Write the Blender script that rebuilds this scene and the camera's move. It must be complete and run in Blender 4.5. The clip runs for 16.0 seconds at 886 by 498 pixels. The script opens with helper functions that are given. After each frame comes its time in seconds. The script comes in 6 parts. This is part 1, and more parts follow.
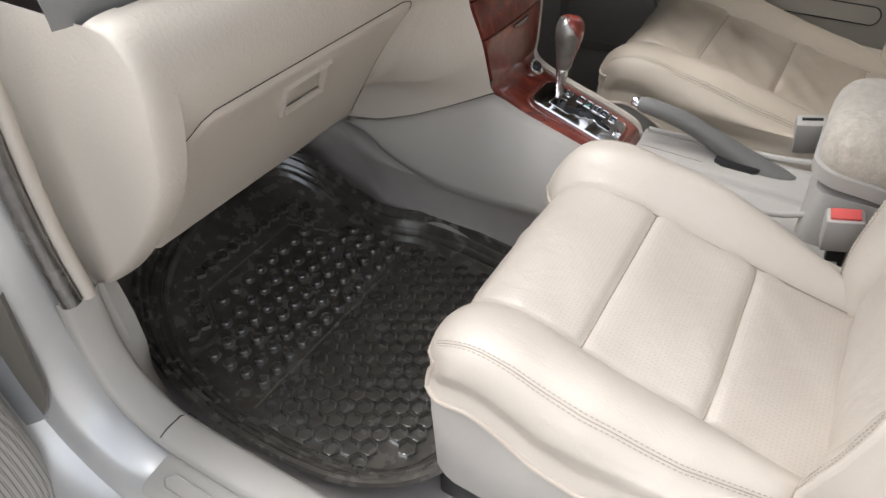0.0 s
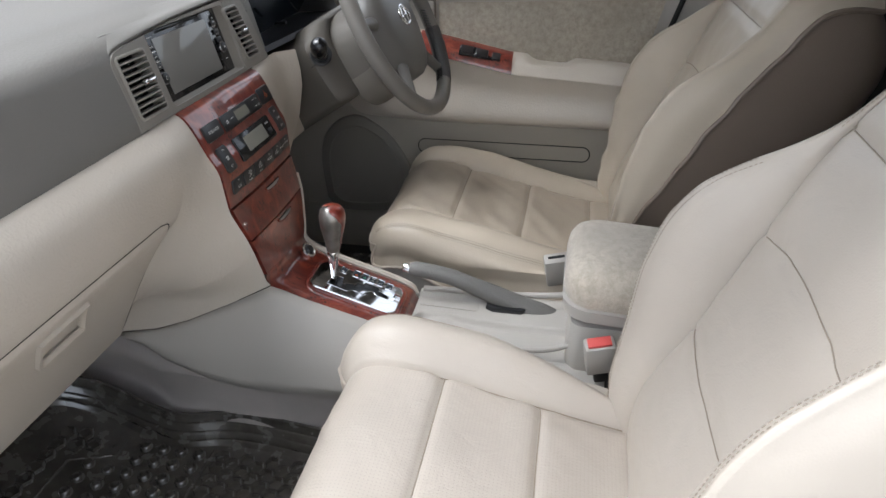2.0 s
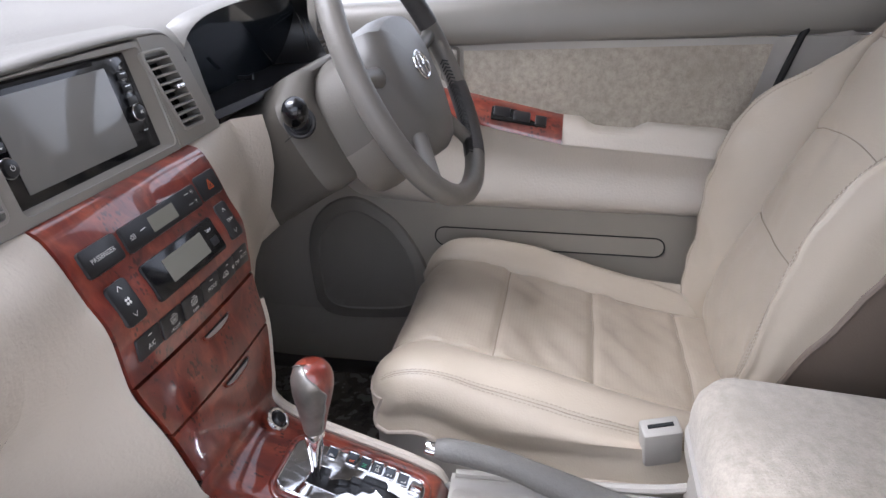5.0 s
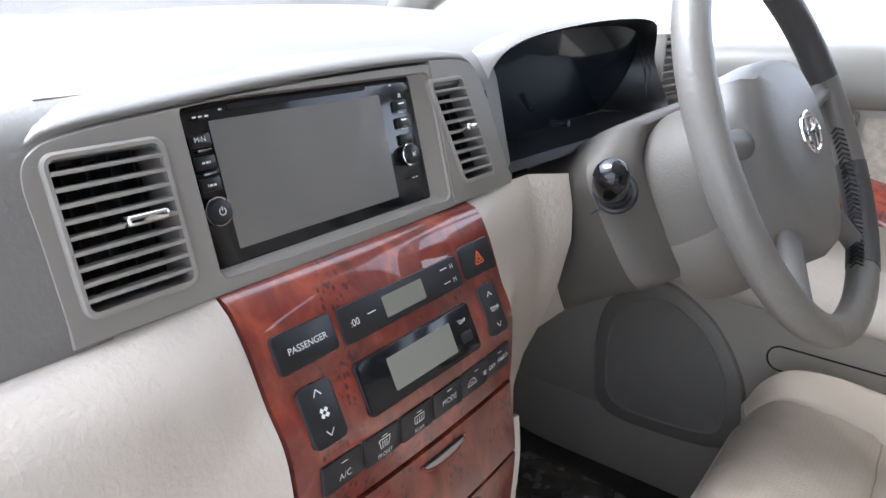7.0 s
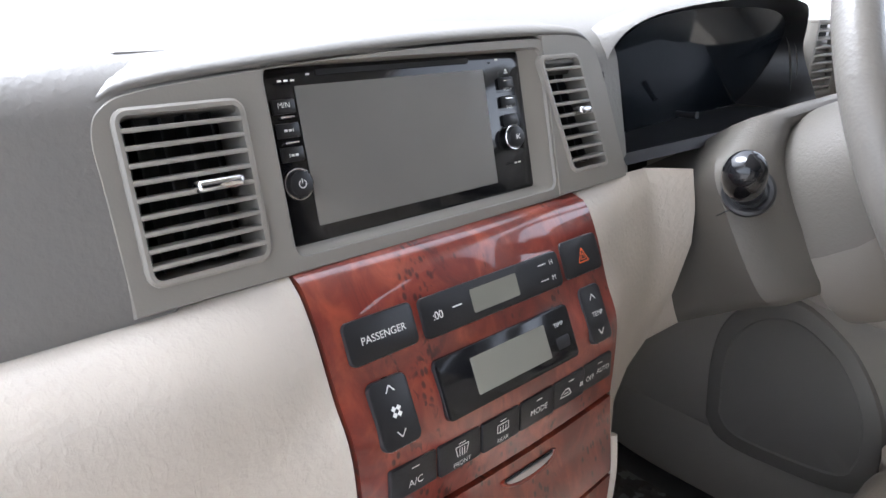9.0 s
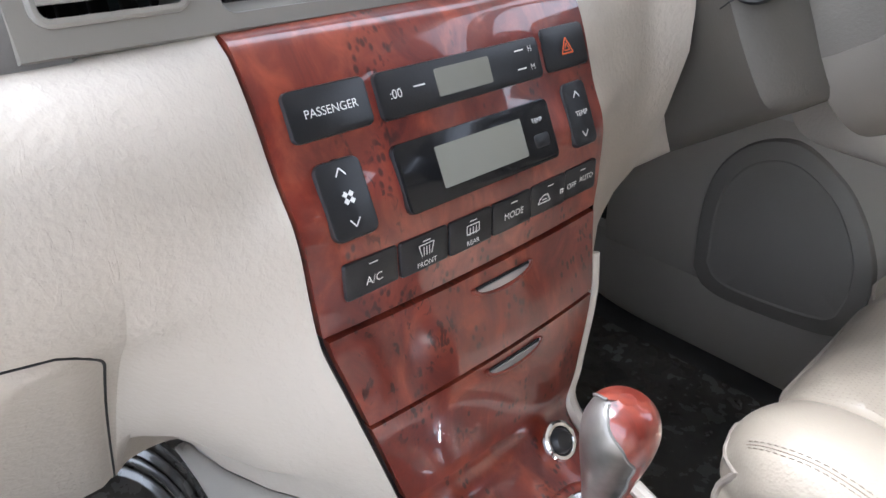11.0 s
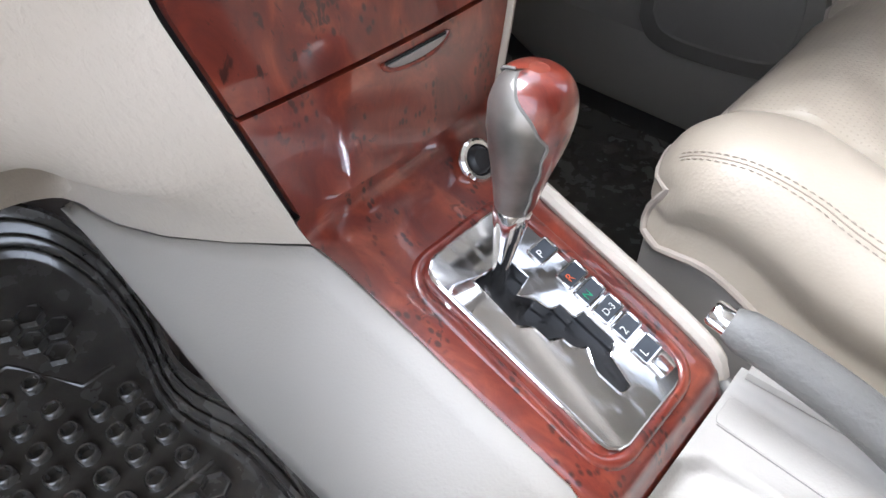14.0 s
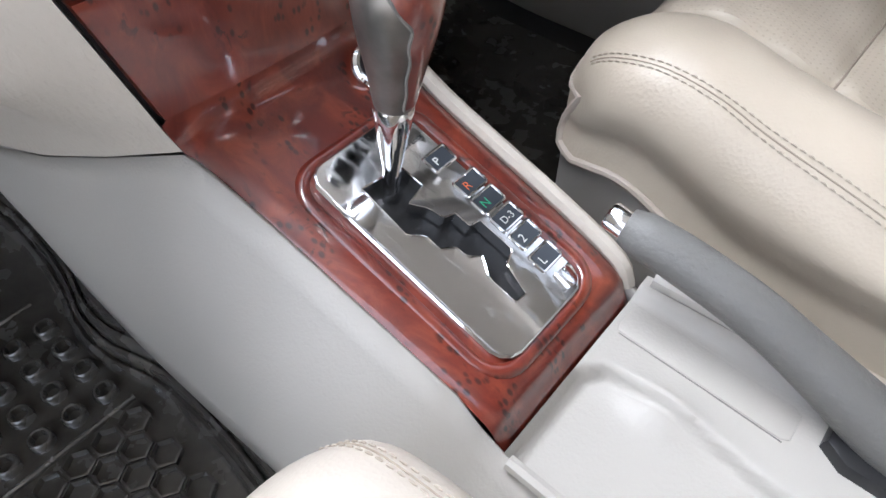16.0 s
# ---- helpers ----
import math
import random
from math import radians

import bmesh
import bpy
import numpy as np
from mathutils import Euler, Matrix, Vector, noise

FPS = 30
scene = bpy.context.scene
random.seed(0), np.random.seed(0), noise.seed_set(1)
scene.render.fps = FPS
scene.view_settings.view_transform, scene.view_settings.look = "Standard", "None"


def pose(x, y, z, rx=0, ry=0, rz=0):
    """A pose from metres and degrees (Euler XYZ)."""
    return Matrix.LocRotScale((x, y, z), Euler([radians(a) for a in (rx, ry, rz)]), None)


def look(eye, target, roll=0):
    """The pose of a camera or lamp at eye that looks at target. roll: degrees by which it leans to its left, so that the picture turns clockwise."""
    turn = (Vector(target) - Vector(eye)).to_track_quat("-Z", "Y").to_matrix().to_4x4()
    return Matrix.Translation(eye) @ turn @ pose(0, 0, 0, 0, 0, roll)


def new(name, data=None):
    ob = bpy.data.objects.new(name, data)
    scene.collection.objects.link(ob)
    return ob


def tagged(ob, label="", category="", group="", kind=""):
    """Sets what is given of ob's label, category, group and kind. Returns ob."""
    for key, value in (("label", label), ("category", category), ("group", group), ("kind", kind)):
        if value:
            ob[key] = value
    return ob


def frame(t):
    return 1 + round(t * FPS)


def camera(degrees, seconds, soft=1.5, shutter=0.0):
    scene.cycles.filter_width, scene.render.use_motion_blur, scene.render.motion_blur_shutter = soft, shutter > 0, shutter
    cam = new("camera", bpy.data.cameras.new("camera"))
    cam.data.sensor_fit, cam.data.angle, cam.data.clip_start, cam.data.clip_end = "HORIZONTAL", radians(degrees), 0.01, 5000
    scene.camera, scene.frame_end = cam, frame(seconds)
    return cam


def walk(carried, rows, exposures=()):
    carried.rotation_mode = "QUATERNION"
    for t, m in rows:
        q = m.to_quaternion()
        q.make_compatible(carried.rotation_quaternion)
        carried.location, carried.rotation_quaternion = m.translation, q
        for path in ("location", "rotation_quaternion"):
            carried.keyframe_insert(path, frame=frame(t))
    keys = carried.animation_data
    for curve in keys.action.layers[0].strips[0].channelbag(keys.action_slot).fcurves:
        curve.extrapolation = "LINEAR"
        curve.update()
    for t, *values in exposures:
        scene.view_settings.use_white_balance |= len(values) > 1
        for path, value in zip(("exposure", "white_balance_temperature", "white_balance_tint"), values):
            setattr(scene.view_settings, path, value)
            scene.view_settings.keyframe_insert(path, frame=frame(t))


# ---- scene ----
cam = camera(66.3, 16.0)
PATH = [
    (0, (-0.949, -0.49, 0.897), (0.37, 0.292, -0.387), -0.2),
    (0.5, (-0.966, -0.494, 0.901), (0.461, 0.077, -0.378), -0.3),
    (1, (-0.979, -0.499, 0.929), (0.54, 0.017, -0.265), -0.3),
    (1.5, (-0.959, -0.508, 0.961), (0.665, -0.081, -0.126), -0.5),
    (2, (-0.919, -0.512, 0.982), (0.793, -0.175, 0.005), -0.6),
    (2.5, (-0.84, -0.524, 0.984), (0.911, -0.277, 0.048), -0.6),
    (3, (-0.746, -0.522, 0.982), (1.011, -0.343, 0.044), -0.4),
    (5.5, (-0.446, -0.354, 0.86), (1.344, 0.116, 0.101), -0.5),
    (6, (-0.375, -0.337, 0.84), (1.349, 0.348, 0.093), -0.5),
    (6.5, (-0.32, -0.305, 0.835), (1.312, 0.584, 0.097), 0.0),
    (7, (-0.293, -0.293, 0.854), (1.188, 0.851, 0.149), 0.5),
    (7.5, (-0.257, -0.293, 0.852), (1.065, 1.032, 0.148), 0.8),
    (8, (-0.244, -0.292, 0.86), (1.038, 1.075, 0.162), 0.9),
    (8.5, (-0.25, -0.281, 0.853), (1.011, 1.104, 0.152), 0.8),
    (9, (-0.256, -0.274, 0.832), (1.006, 1.106, 0.123), 0.8),
    (9.5, (-0.247, -0.273, 0.804), (0.992, 1.067, -0.015), 1.0),
    (12, (-0.226, -0.266, 0.746), (0.93, 0.949, -0.343), 0.3),
    (12.5, (-0.224, -0.258, 0.734), (0.896, 0.919, -0.433), 0.3),
    (13, (-0.225, -0.26, 0.715), (0.844, 0.874, -0.539), 0.4),
    (13.5, (-0.211, -0.277, 0.693), (0.868, 0.743, -0.647), 1.0),
    (14, (-0.201, -0.292, 0.667), (0.843, 0.642, -0.76), 0.8),
    (14.5, (-0.194, -0.3, 0.651), (0.81, 0.577, -0.84), 1.2),
    (15, (-0.187, -0.308, 0.641), (0.799, 0.549, -0.874), 1.3),
    (15.5, (-0.183, -0.318, 0.637), (0.81, 0.521, -0.882), 1.8),
    (16, (-0.17, -0.333, 0.636), (0.837, 0.478, -0.889), 1.7),
]
walk(cam, [(t, look(eye, target, roll)) for t, eye, target, roll in PATH], exposures=[(0.0, 1.68, 6150, 10), (0.5, 1.62, 6100, 10), (1.5, 1.60, 6000, 9), (3.0, 1.82, 5850, 9), (5.5, 2.24, 5700, 16), (6.5, 2.48, 5520, 12), (7.0, 2.60, 5580, 11), (9.5, 2.64, 5720, 11), (12.0, 2.86, 5540, 10), (13.5, 2.82, 5640, 11), (14.5, 2.50, 5680, 10), (16.0, 2.26, 5680, 10)])

# ---- light ----
world = bpy.data.worlds.new("sky")
scene.world = world
world.use_nodes = True
wn = world.node_tree.nodes
sky = wn.new("ShaderNodeTexSky")
sky.sky_type = "NISHITA"
sky.sun_disc = False
sky.sun_elevation = radians(60)
sky.sun_rotation = radians(-17)
sky.air_density, sky.dust_density = 1.0, 3.0
wn["Background"].inputs["Strength"].default_value = 0.15
haze = wn.new("ShaderNodeHueSaturation")  # a pale, hazy sky
haze.inputs["Saturation"].default_value = 0.15
world.node_tree.links.new(sky.outputs["Color"], haze.inputs["Color"])
world.node_tree.links.new(haze.outputs["Color"], wn["Background"].inputs["Color"])

sun_data = bpy.data.lights.new("sun", "SUN")
sun_data.energy, sun_data.angle, sun_data.color = 1.0, radians(35), (1.0, 0.97, 0.93)
sun = new("sun", sun_data)
sun.matrix_world = look((-1.2, 3.8, 8.5), (0, 0, 0.5))


# ---- mesh helpers ----
ORG = {}


def finish(ob, mat, sharp=38):
    me = ob.data
    for m in mat if isinstance(mat, (list, tuple)) else [mat]:
        me.materials.append(m)
    for p in me.polygons:
        p.use_smooth = True
    me.set_sharp_from_angle(angle=radians(sharp))
    return ob


def part(name, bm, mat, parent, label="", sharp=38):
    """One mesh object under a thing or a part; bm is in world metres."""
    bmesh.ops.recalc_face_normals(bm, faces=bm.faces)
    bmesh.ops.translate(bm, verts=bm.verts, vec=-ORG[parent])
    me = bpy.data.meshes.new(name)
    bm.to_mesh(me)
    bm.free()
    ob = new(name, me)
    ob.parent = parent
    ORG[ob] = ORG[parent]
    if label:
        ob["label"] = label
    return finish(ob, mat, sharp)


def thing(name, at, label, category, group="", kind=""):
    """An Empty at the base of a thing made of parts."""
    ob = new(name)
    ob.empty_display_size = 0.02
    ob.location = at
    ORG[ob] = Vector(at)
    return tagged(ob, label, category, group, kind)


def solid(name, bm, mat, label, category="", kind="", sharp=38):
    """A thing or a piece of the setting that is one mesh."""
    bmesh.ops.recalc_face_normals(bm, faces=bm.faces)
    me = bpy.data.meshes.new(name)
    bm.to_mesh(me)
    bm.free()
    ob = new(name, me)
    ORG[ob] = Vector((0, 0, 0))
    tagged(ob, label, category, "", kind)
    return finish(ob, mat, sharp)


def spline(pts, n):
    """n points at even steps of a Catmull-Rom line through pts (tuples of any length)."""
    p = np.array(pts, float)
    p = np.vstack([2 * p[0] - p[1], p, 2 * p[-1] - p[-2]])
    out = []
    for s in np.linspace(0, len(pts) - 1, n):
        i = min(int(s), len(pts) - 2)
        t = s - i
        a, b, c, d = p[i], p[i + 1], p[i + 2], p[i + 3]
        out.append(0.5 * (2 * b + (c - a) * t + (2 * a - 5 * b + 4 * c - d) * t**2 + (3 * b - a - 3 * c + d) * t**3))
    return np.array(out)


def even(pts, n, closed=False):
    """n points at even distances along a polyline."""
    p = np.array(pts, float)
    if closed:
        p = np.vstack([p, p[:1]])
    d = np.r_[0, np.cumsum(np.linalg.norm(np.diff(p, axis=0), axis=1))]
    s = np.linspace(0, d[-1], n, endpoint=not closed)
    return np.stack([np.interp(s, d, p[:, k]) for k in range(p.shape[1])], 1)


def sheet(rows, close_u=False, close_v=False, bm=None, mat=None):
    """A surface through rows of points. mat(i, j): a material index."""
    bm = bm or bmesh.new()
    vs = [[bm.verts.new(tuple(map(float, q))) for q in row] for row in rows]
    nu, nv = len(vs), len(vs[0])
    for i in range(nu if close_u else nu - 1):
        for j in range(nv if close_v else nv - 1):
            a, b, c, d = vs[i][j], vs[(i + 1) % nu][j], vs[(i + 1) % nu][(j + 1) % nv], vs[i][(j + 1) % nv]
            try:
                f = bm.faces.new((a, b, c, d))
                if mat:
                    f.material_index = mat(i, j)
            except ValueError:
                pass
    return bm


def block(rows, off):
    """A surface through rows of points, given thickness by a copy set off by a vector."""
    bm = bmesh.new()
    f = [[bm.verts.new(tuple(map(float, q))) for q in r] for r in rows]
    b = [[bm.verts.new(tuple(float(c) + o for c, o in zip(q, off))) for q in r] for r in rows]
    nu, nv = len(f), len(f[0])
    for g in (f, b):
        for i in range(nu - 1):
            for j in range(nv - 1):
                bm.faces.new((g[i][j], g[i + 1][j], g[i + 1][j + 1], g[i][j + 1]))
    for i in range(nu - 1):
        for j in (0, nv - 1):
            bm.faces.new((f[i][j], f[i + 1][j], b[i + 1][j], b[i][j]))
    for j in range(nv - 1):
        for i in (0, nu - 1):
            bm.faces.new((f[i][j], f[i][j + 1], b[i][j + 1], b[i][j]))
    return bm


def inside(x, y, loop):
    """Whether a place lies within a closed outline."""
    hit = False
    for (x0, y0), (x1, y1) in zip(loop, loop[1:] + loop[:1]):
        if (y0 > y) != (y1 > y) and x < x0 + (y - y0) * (x1 - x0) / (y1 - y0):
            hit = not hit
    return hit


def holed(outline, holes, depth, m, rim=0.0):
    """A plate with any outline and openings: the front at z = 0, edges drawn back by depth; rim: how far the outer edge is rolled back."""
    bm = bmesh.new()
    loops = [[bm.verts.new((x, y, 0)) for x, y in lp] for lp in (outline, *holes)]
    es = [[bm.edges.new((lp[i], lp[(i + 1) % len(lp)])) for i in range(len(lp))] for lp in loops]
    bmesh.ops.triangle_fill(bm, use_beauty=True, use_dissolve=False, edges=[e for l in es for e in l])
    mids = [(f, f.calc_center_median()) for f in bm.faces]
    bmesh.ops.delete(bm, geom=[f for f, c in mids if any(inside(c.x, c.y, list(h)) for h in holes)], context="FACES_ONLY")
    for k, l in enumerate(es):
        cur = l
        for dz, out in ((0.0012, 0.0010), (0.0025, 0.0006), (depth, 0.0)):
            got = bmesh.ops.extrude_edge_only(bm, edges=cur)
            vs = [v for v in got["geom"] if isinstance(v, bmesh.types.BMVert)]
            cur = [e for e in got["geom"] if isinstance(e, bmesh.types.BMEdge) and all(v in vs for v in e.verts)]
            c = Vector((sum(v.co.x for v in vs) / len(vs), sum(v.co.y for v in vs) / len(vs), 0))
            for v in vs:
                d = Vector((v.co.x, v.co.y, 0)) - c
                v.co += d.normalized() * out * (1 if k == 0 else -1)
                v.co.z -= dz
    bmesh.ops.transform(bm, matrix=m, verts=bm.verts)
    return bm


def cap(bm, pts):
    vs = [bm.verts.new(tuple(map(float, q))) for q in pts]
    bm.faces.new(vs)
    return bm


def thick(ob, t, offset=-1):
    m = ob.modifiers.new("solid", "SOLIDIFY")
    m.thickness, m.offset = t, offset
    return ob


def rounded(ob, w, seg=2, angle=35):
    m = ob.modifiers.new("edge", "BEVEL")
    m.width, m.segments, m.limit_method, m.angle_limit = w, seg, "ANGLE", radians(angle)
    return ob


def box(size, at=(0, 0, 0), turn=None, r=0.0, seg=2, bm=None):
    """A box with rounded edges; turn: a 3x3 or 4x4 matrix."""
    one = bmesh.new()
    bmesh.ops.create_cube(one, size=1.0)
    bmesh.ops.scale(one, vec=size, verts=one.verts)
    if r:
        bmesh.ops.bevel(one, geom=one.edges[:], offset=r, segments=seg, affect="EDGES", profile=0.5)
    if turn is not None:
        bmesh.ops.transform(one, matrix=turn.to_4x4(), verts=one.verts)
    bmesh.ops.translate(one, vec=at, verts=one.verts)
    return join(bm, one)


def join(bm, one):
    if bm is None:
        return one
    me = bpy.data.meshes.new("joined")
    one.to_mesh(me)
    one.free()
    bm.from_mesh(me)
    bpy.data.meshes.remove(me)
    return bm


def tube(path, r, n=12, bm=None, ends=True):
    """A tube along points; r: one radius or one for each point."""
    p = [Vector(map(float, q)) for q in path]
    rs = [float(r)] * len(p) if np.isscalar(r) else [float(v) for v in r]
    rows, ref = [], None
    for i, q in enumerate(p):
        d = (p[min(i + 1, len(p) - 1)] - p[max(i - 1, 0)]).normalized()
        if ref is None:
            ref = d.orthogonal().normalized()
        ref = (ref - d * ref.dot(d)).normalized()
        side = d.cross(ref)
        rows.append([q + rs[i] * (math.cos(a) * ref + math.sin(a) * side) for a in np.linspace(0, 2 * math.pi, n, endpoint=False)])
    one = sheet(rows, close_v=True)
    if ends:
        one.verts.ensure_lookup_table()
        for k in (0, len(rows) - 1):
            one.faces.new([one.verts[k * n + j] for j in range(n)])
    return join(bm, one)


def ring(path, r, n=10, bm=None):
    """A closed tube along a closed line of points."""
    p = [Vector(map(float, q)) for q in path]
    rows, m, ref = [], len(p), None
    for i, q in enumerate(p):
        d = (p[(i + 1) % m] - p[i - 1]).normalized()
        if ref is None:
            ref = d.orthogonal().normalized()
        ref = (ref - d * ref.dot(d)).normalized()
        side = d.cross(ref)
        rows.append([q + r * (math.cos(a) * ref + math.sin(a) * side) for a in np.linspace(0, 2 * math.pi, n, endpoint=False)])
    return join(bm, sheet(rows, close_u=True, close_v=True))


def rrect(w, h, r, n=5):
    """Corners of a rounded rectangle round (0, 0), in turn."""
    out = []
    for cx, cy, a0 in ((w / 2 - r, h / 2 - r, 0), (-w / 2 + r, h / 2 - r, 90), (-w / 2 + r, -h / 2 + r, 180), (w / 2 - r, -h / 2 + r, 270)):
        out += [(cx + r * math.cos(radians(a0 + 90 * k / n)), cy + r * math.sin(radians(a0 + 90 * k / n))) for k in range(n + 1)]
    return out


def slab(outline, depth, m, r=0.0, bm=None, seg=2):
    """A plate with the given outline (x, y), from z = 0 up to depth, at the pose m; r: the rounding of its upper rim."""
    one = bmesh.new()
    f = one.faces.new([one.verts.new((x, y, 0)) for x, y in outline])
    up = bmesh.ops.extrude_face_region(one, geom=[f])
    vs = [v for v in up["geom"] if isinstance(v, bmesh.types.BMVert)]
    bmesh.ops.translate(one, vec=(0, 0, depth), verts=vs)
    if r:
        es = [e for e in one.edges if all(v in vs for v in e.verts)]
        bmesh.ops.bevel(one, geom=es, offset=r, segments=seg, affect="EDGES", profile=0.5)
    bmesh.ops.transform(one, matrix=m, verts=one.verts)
    return join(bm, one)


def dashed(pts, r=0.0008, step=0.0058, gap=0.32):
    """A row of short stitches along a line."""
    p = np.array(pts, float)
    length = np.linalg.norm(np.diff(p, axis=0), axis=1).sum()
    n = max(2, int(length / step))
    q = even(p, n * 3 + 1)
    bm = bmesh.new()
    for k in range(n):
        a, b = q[3 * k], q[3 * k] + (q[3 * k + 3] - q[3 * k]) * (1 - gap)
        tube([a, (a + b) / 2 + (0, 0, r * 0.4), b], [r * 0.6, r, r * 0.6], 5, bm=bm)
    return bm


def coons(c0, c1, d0, d1, nu, nv, bulge=None):
    """Rows of a patch between c0 (u, v=0), c1 (u, v=1), d0 (v, u=0) and d1 (v, u=1)."""
    c0, c1, d0, d1 = even(c0, nu), even(c1, nu), even(d0, nv), even(d1, nv)
    rows = []
    for i, u in enumerate(np.linspace(0, 1, nu)):
        row = []
        for j, v in enumerate(np.linspace(0, 1, nv)):
            p = (1 - v) * c0[i] + v * c1[i] + (1 - u) * d0[j] + u * d1[j]
            p -= (1 - u) * (1 - v) * c0[0] + u * (1 - v) * c0[-1] + (1 - u) * v * c1[0] + u * v * c1[-1]
            if bulge is not None:
                p = p + np.array(bulge) * 16 * u * (1 - u) * v * (1 - v)
            row.append(p)
        rows.append(row)
    return rows


# ---- materials ----
def material(name, base, rough=0.5, metal=0.0, vary=0.06, scale=30.0, bump=0.1, grain=600.0, coat=0.0, spec=0.5, wear=0.0, sheen=0.0):
    """A surface with colour that varies at two scales, fine relief and uneven gloss."""
    m = bpy.data.materials.new(name)
    m.use_nodes = True
    nt = m.node_tree
    b = nt.nodes["Principled BSDF"]
    link = nt.links.new
    co = nt.nodes.new("ShaderNodeTexCoord")
    big = nt.nodes.new("ShaderNodeTexNoise")
    big.inputs["Scale"].default_value, big.inputs["Detail"].default_value = scale * 0.25, 5
    fine = nt.nodes.new("ShaderNodeTexNoise")
    fine.inputs["Scale"].default_value, fine.inputs["Detail"].default_value = grain, 4
    link(co.outputs["Object"], big.inputs["Vector"])
    link(co.outputs["Object"], fine.inputs["Vector"])
    ramp = nt.nodes.new("ShaderNodeValToRGB")
    lo = [c * (1 - vary * 2.2) for c in base]
    hi = [min(1, c * (1 + vary * 1.6)) for c in base]
    ramp.color_ramp.elements[0].position, ramp.color_ramp.elements[1].position = 0.3, 0.72
    ramp.color_ramp.elements[0].color, ramp.color_ramp.elements[1].color = (*lo, 1), (*hi, 1)
    link(big.outputs["Fac"], ramp.inputs["Fac"])
    link(ramp.outputs["Color"], b.inputs["Base Color"])
    rr = nt.nodes.new("ShaderNodeMapRange")
    rr.inputs["To Min"].default_value, rr.inputs["To Max"].default_value = max(0.02, rough - 0.08), min(1, rough + 0.1)
    link(big.outputs["Fac"], rr.inputs["Value"])
    link(rr.outputs["Result"], b.inputs["Roughness"])
    if bump:
        bp = nt.nodes.new("ShaderNodeBump")
        bp.inputs["Strength"].default_value, bp.inputs["Distance"].default_value = bump, 0.001
        link(fine.outputs["Fac"], bp.inputs["Height"])
        link(bp.outputs["Normal"], b.inputs["Normal"])
    b.inputs["Metallic"].default_value = metal
    b.inputs["Coat Weight"].default_value = coat
    b.inputs["Coat Roughness"].default_value = 0.05
    b.inputs["Specular IOR Level"].default_value = spec
    b.inputs["Sheen Weight"].default_value = sheen
    return m


def leather(name, base, perforated=False, crease=0.38):
    """Grained leather, with a field of small punched holes where asked."""
    m = material(name, base, rough=0.42, vary=0.05, scale=14, bump=0.0, spec=0.45)
    nt, link = m.node_tree, m.node_tree.links.new
    b = nt.nodes["Principled BSDF"]
    co = nt.nodes["Texture Coordinate"]
    cell = nt.nodes.new("ShaderNodeTexVoronoi")
    cell.inputs["Scale"].default_value = 420
    link(co.outputs["Object"], cell.inputs["Vector"])
    folds = nt.nodes.new("ShaderNodeTexNoise")
    folds.inputs["Scale"].default_value, folds.inputs["Detail"].default_value, folds.inputs["Distortion"].default_value = 22, 6, 1.2
    link(co.outputs["Object"], folds.inputs["Vector"])
    b1 = nt.nodes.new("ShaderNodeBump")
    b1.inputs["Strength"].default_value, b1.inputs["Distance"].default_value = 0.22, 0.0007
    link(cell.outputs["Distance"], b1.inputs["Height"])
    b2 = nt.nodes.new("ShaderNodeBump")
    b2.inputs["Strength"].default_value, b2.inputs["Distance"].default_value = crease, 0.004
    link(folds.outputs["Fac"], b2.inputs["Height"])
    link(b1.outputs["Normal"], b2.inputs["Normal"])
    last = b2
    if perforated:
        # holes 1 mm wide on a 5 mm grid
        sc = nt.nodes.new("ShaderNodeVectorMath")
        sc.operation = "SCALE"
        sc.inputs["Scale"].default_value = 200
        link(co.outputs["Object"], sc.inputs[0])
        fr = nt.nodes.new("ShaderNodeVectorMath")
        fr.operation = "FRACTION"
        link(sc.outputs["Vector"], fr.inputs[0])
        sub = nt.nodes.new("ShaderNodeVectorMath")
        sub.operation = "SUBTRACT"
        sub.inputs[1].default_value = (0.5, 0.5, 0)
        link(fr.outputs["Vector"], sub.inputs[0])
        mul = nt.nodes.new("ShaderNodeVectorMath")
        mul.operation = "MULTIPLY"
        mul.inputs[1].default_value = (1, 1, 0)
        link(sub.outputs["Vector"], mul.inputs[0])
        ln = nt.nodes.new("ShaderNodeVectorMath")
        ln.operation = "LENGTH"
        link(mul.outputs["Vector"], ln.inputs[0])
        mr = nt.nodes.new("ShaderNodeMapRange")
        mr.inputs["From Min"].default_value, mr.inputs["From Max"].default_value = 0.12, 0.2
        link(ln.outputs["Value"], mr.inputs["Value"])
        b3 = nt.nodes.new("ShaderNodeBump")
        b3.inputs["Strength"].default_value, b3.inputs["Distance"].default_value = 0.16, 0.0006
        link(mr.outputs["Result"], b3.inputs["Height"])
        link(b2.outputs["Normal"], b3.inputs["Normal"])
        mix = nt.nodes.new("ShaderNodeMix")
        mix.data_type, mix.blend_type = "RGBA", "MULTIPLY"
        mix.inputs["Factor"].default_value = 1.0
        dark = nt.nodes.new("ShaderNodeMapRange")
        dark.inputs["To Min"].default_value = 0.86
        link(mr.outputs["Result"], dark.inputs["Value"])
        link(nt.nodes["Color Ramp"].outputs["Color"], mix.inputs[6])
        link(dark.outputs["Result"], mix.inputs[7])
        link(mix.outputs[2], b.inputs["Base Color"])
        last = b3
    link(last.outputs["Normal"], b.inputs["Normal"])
    return m


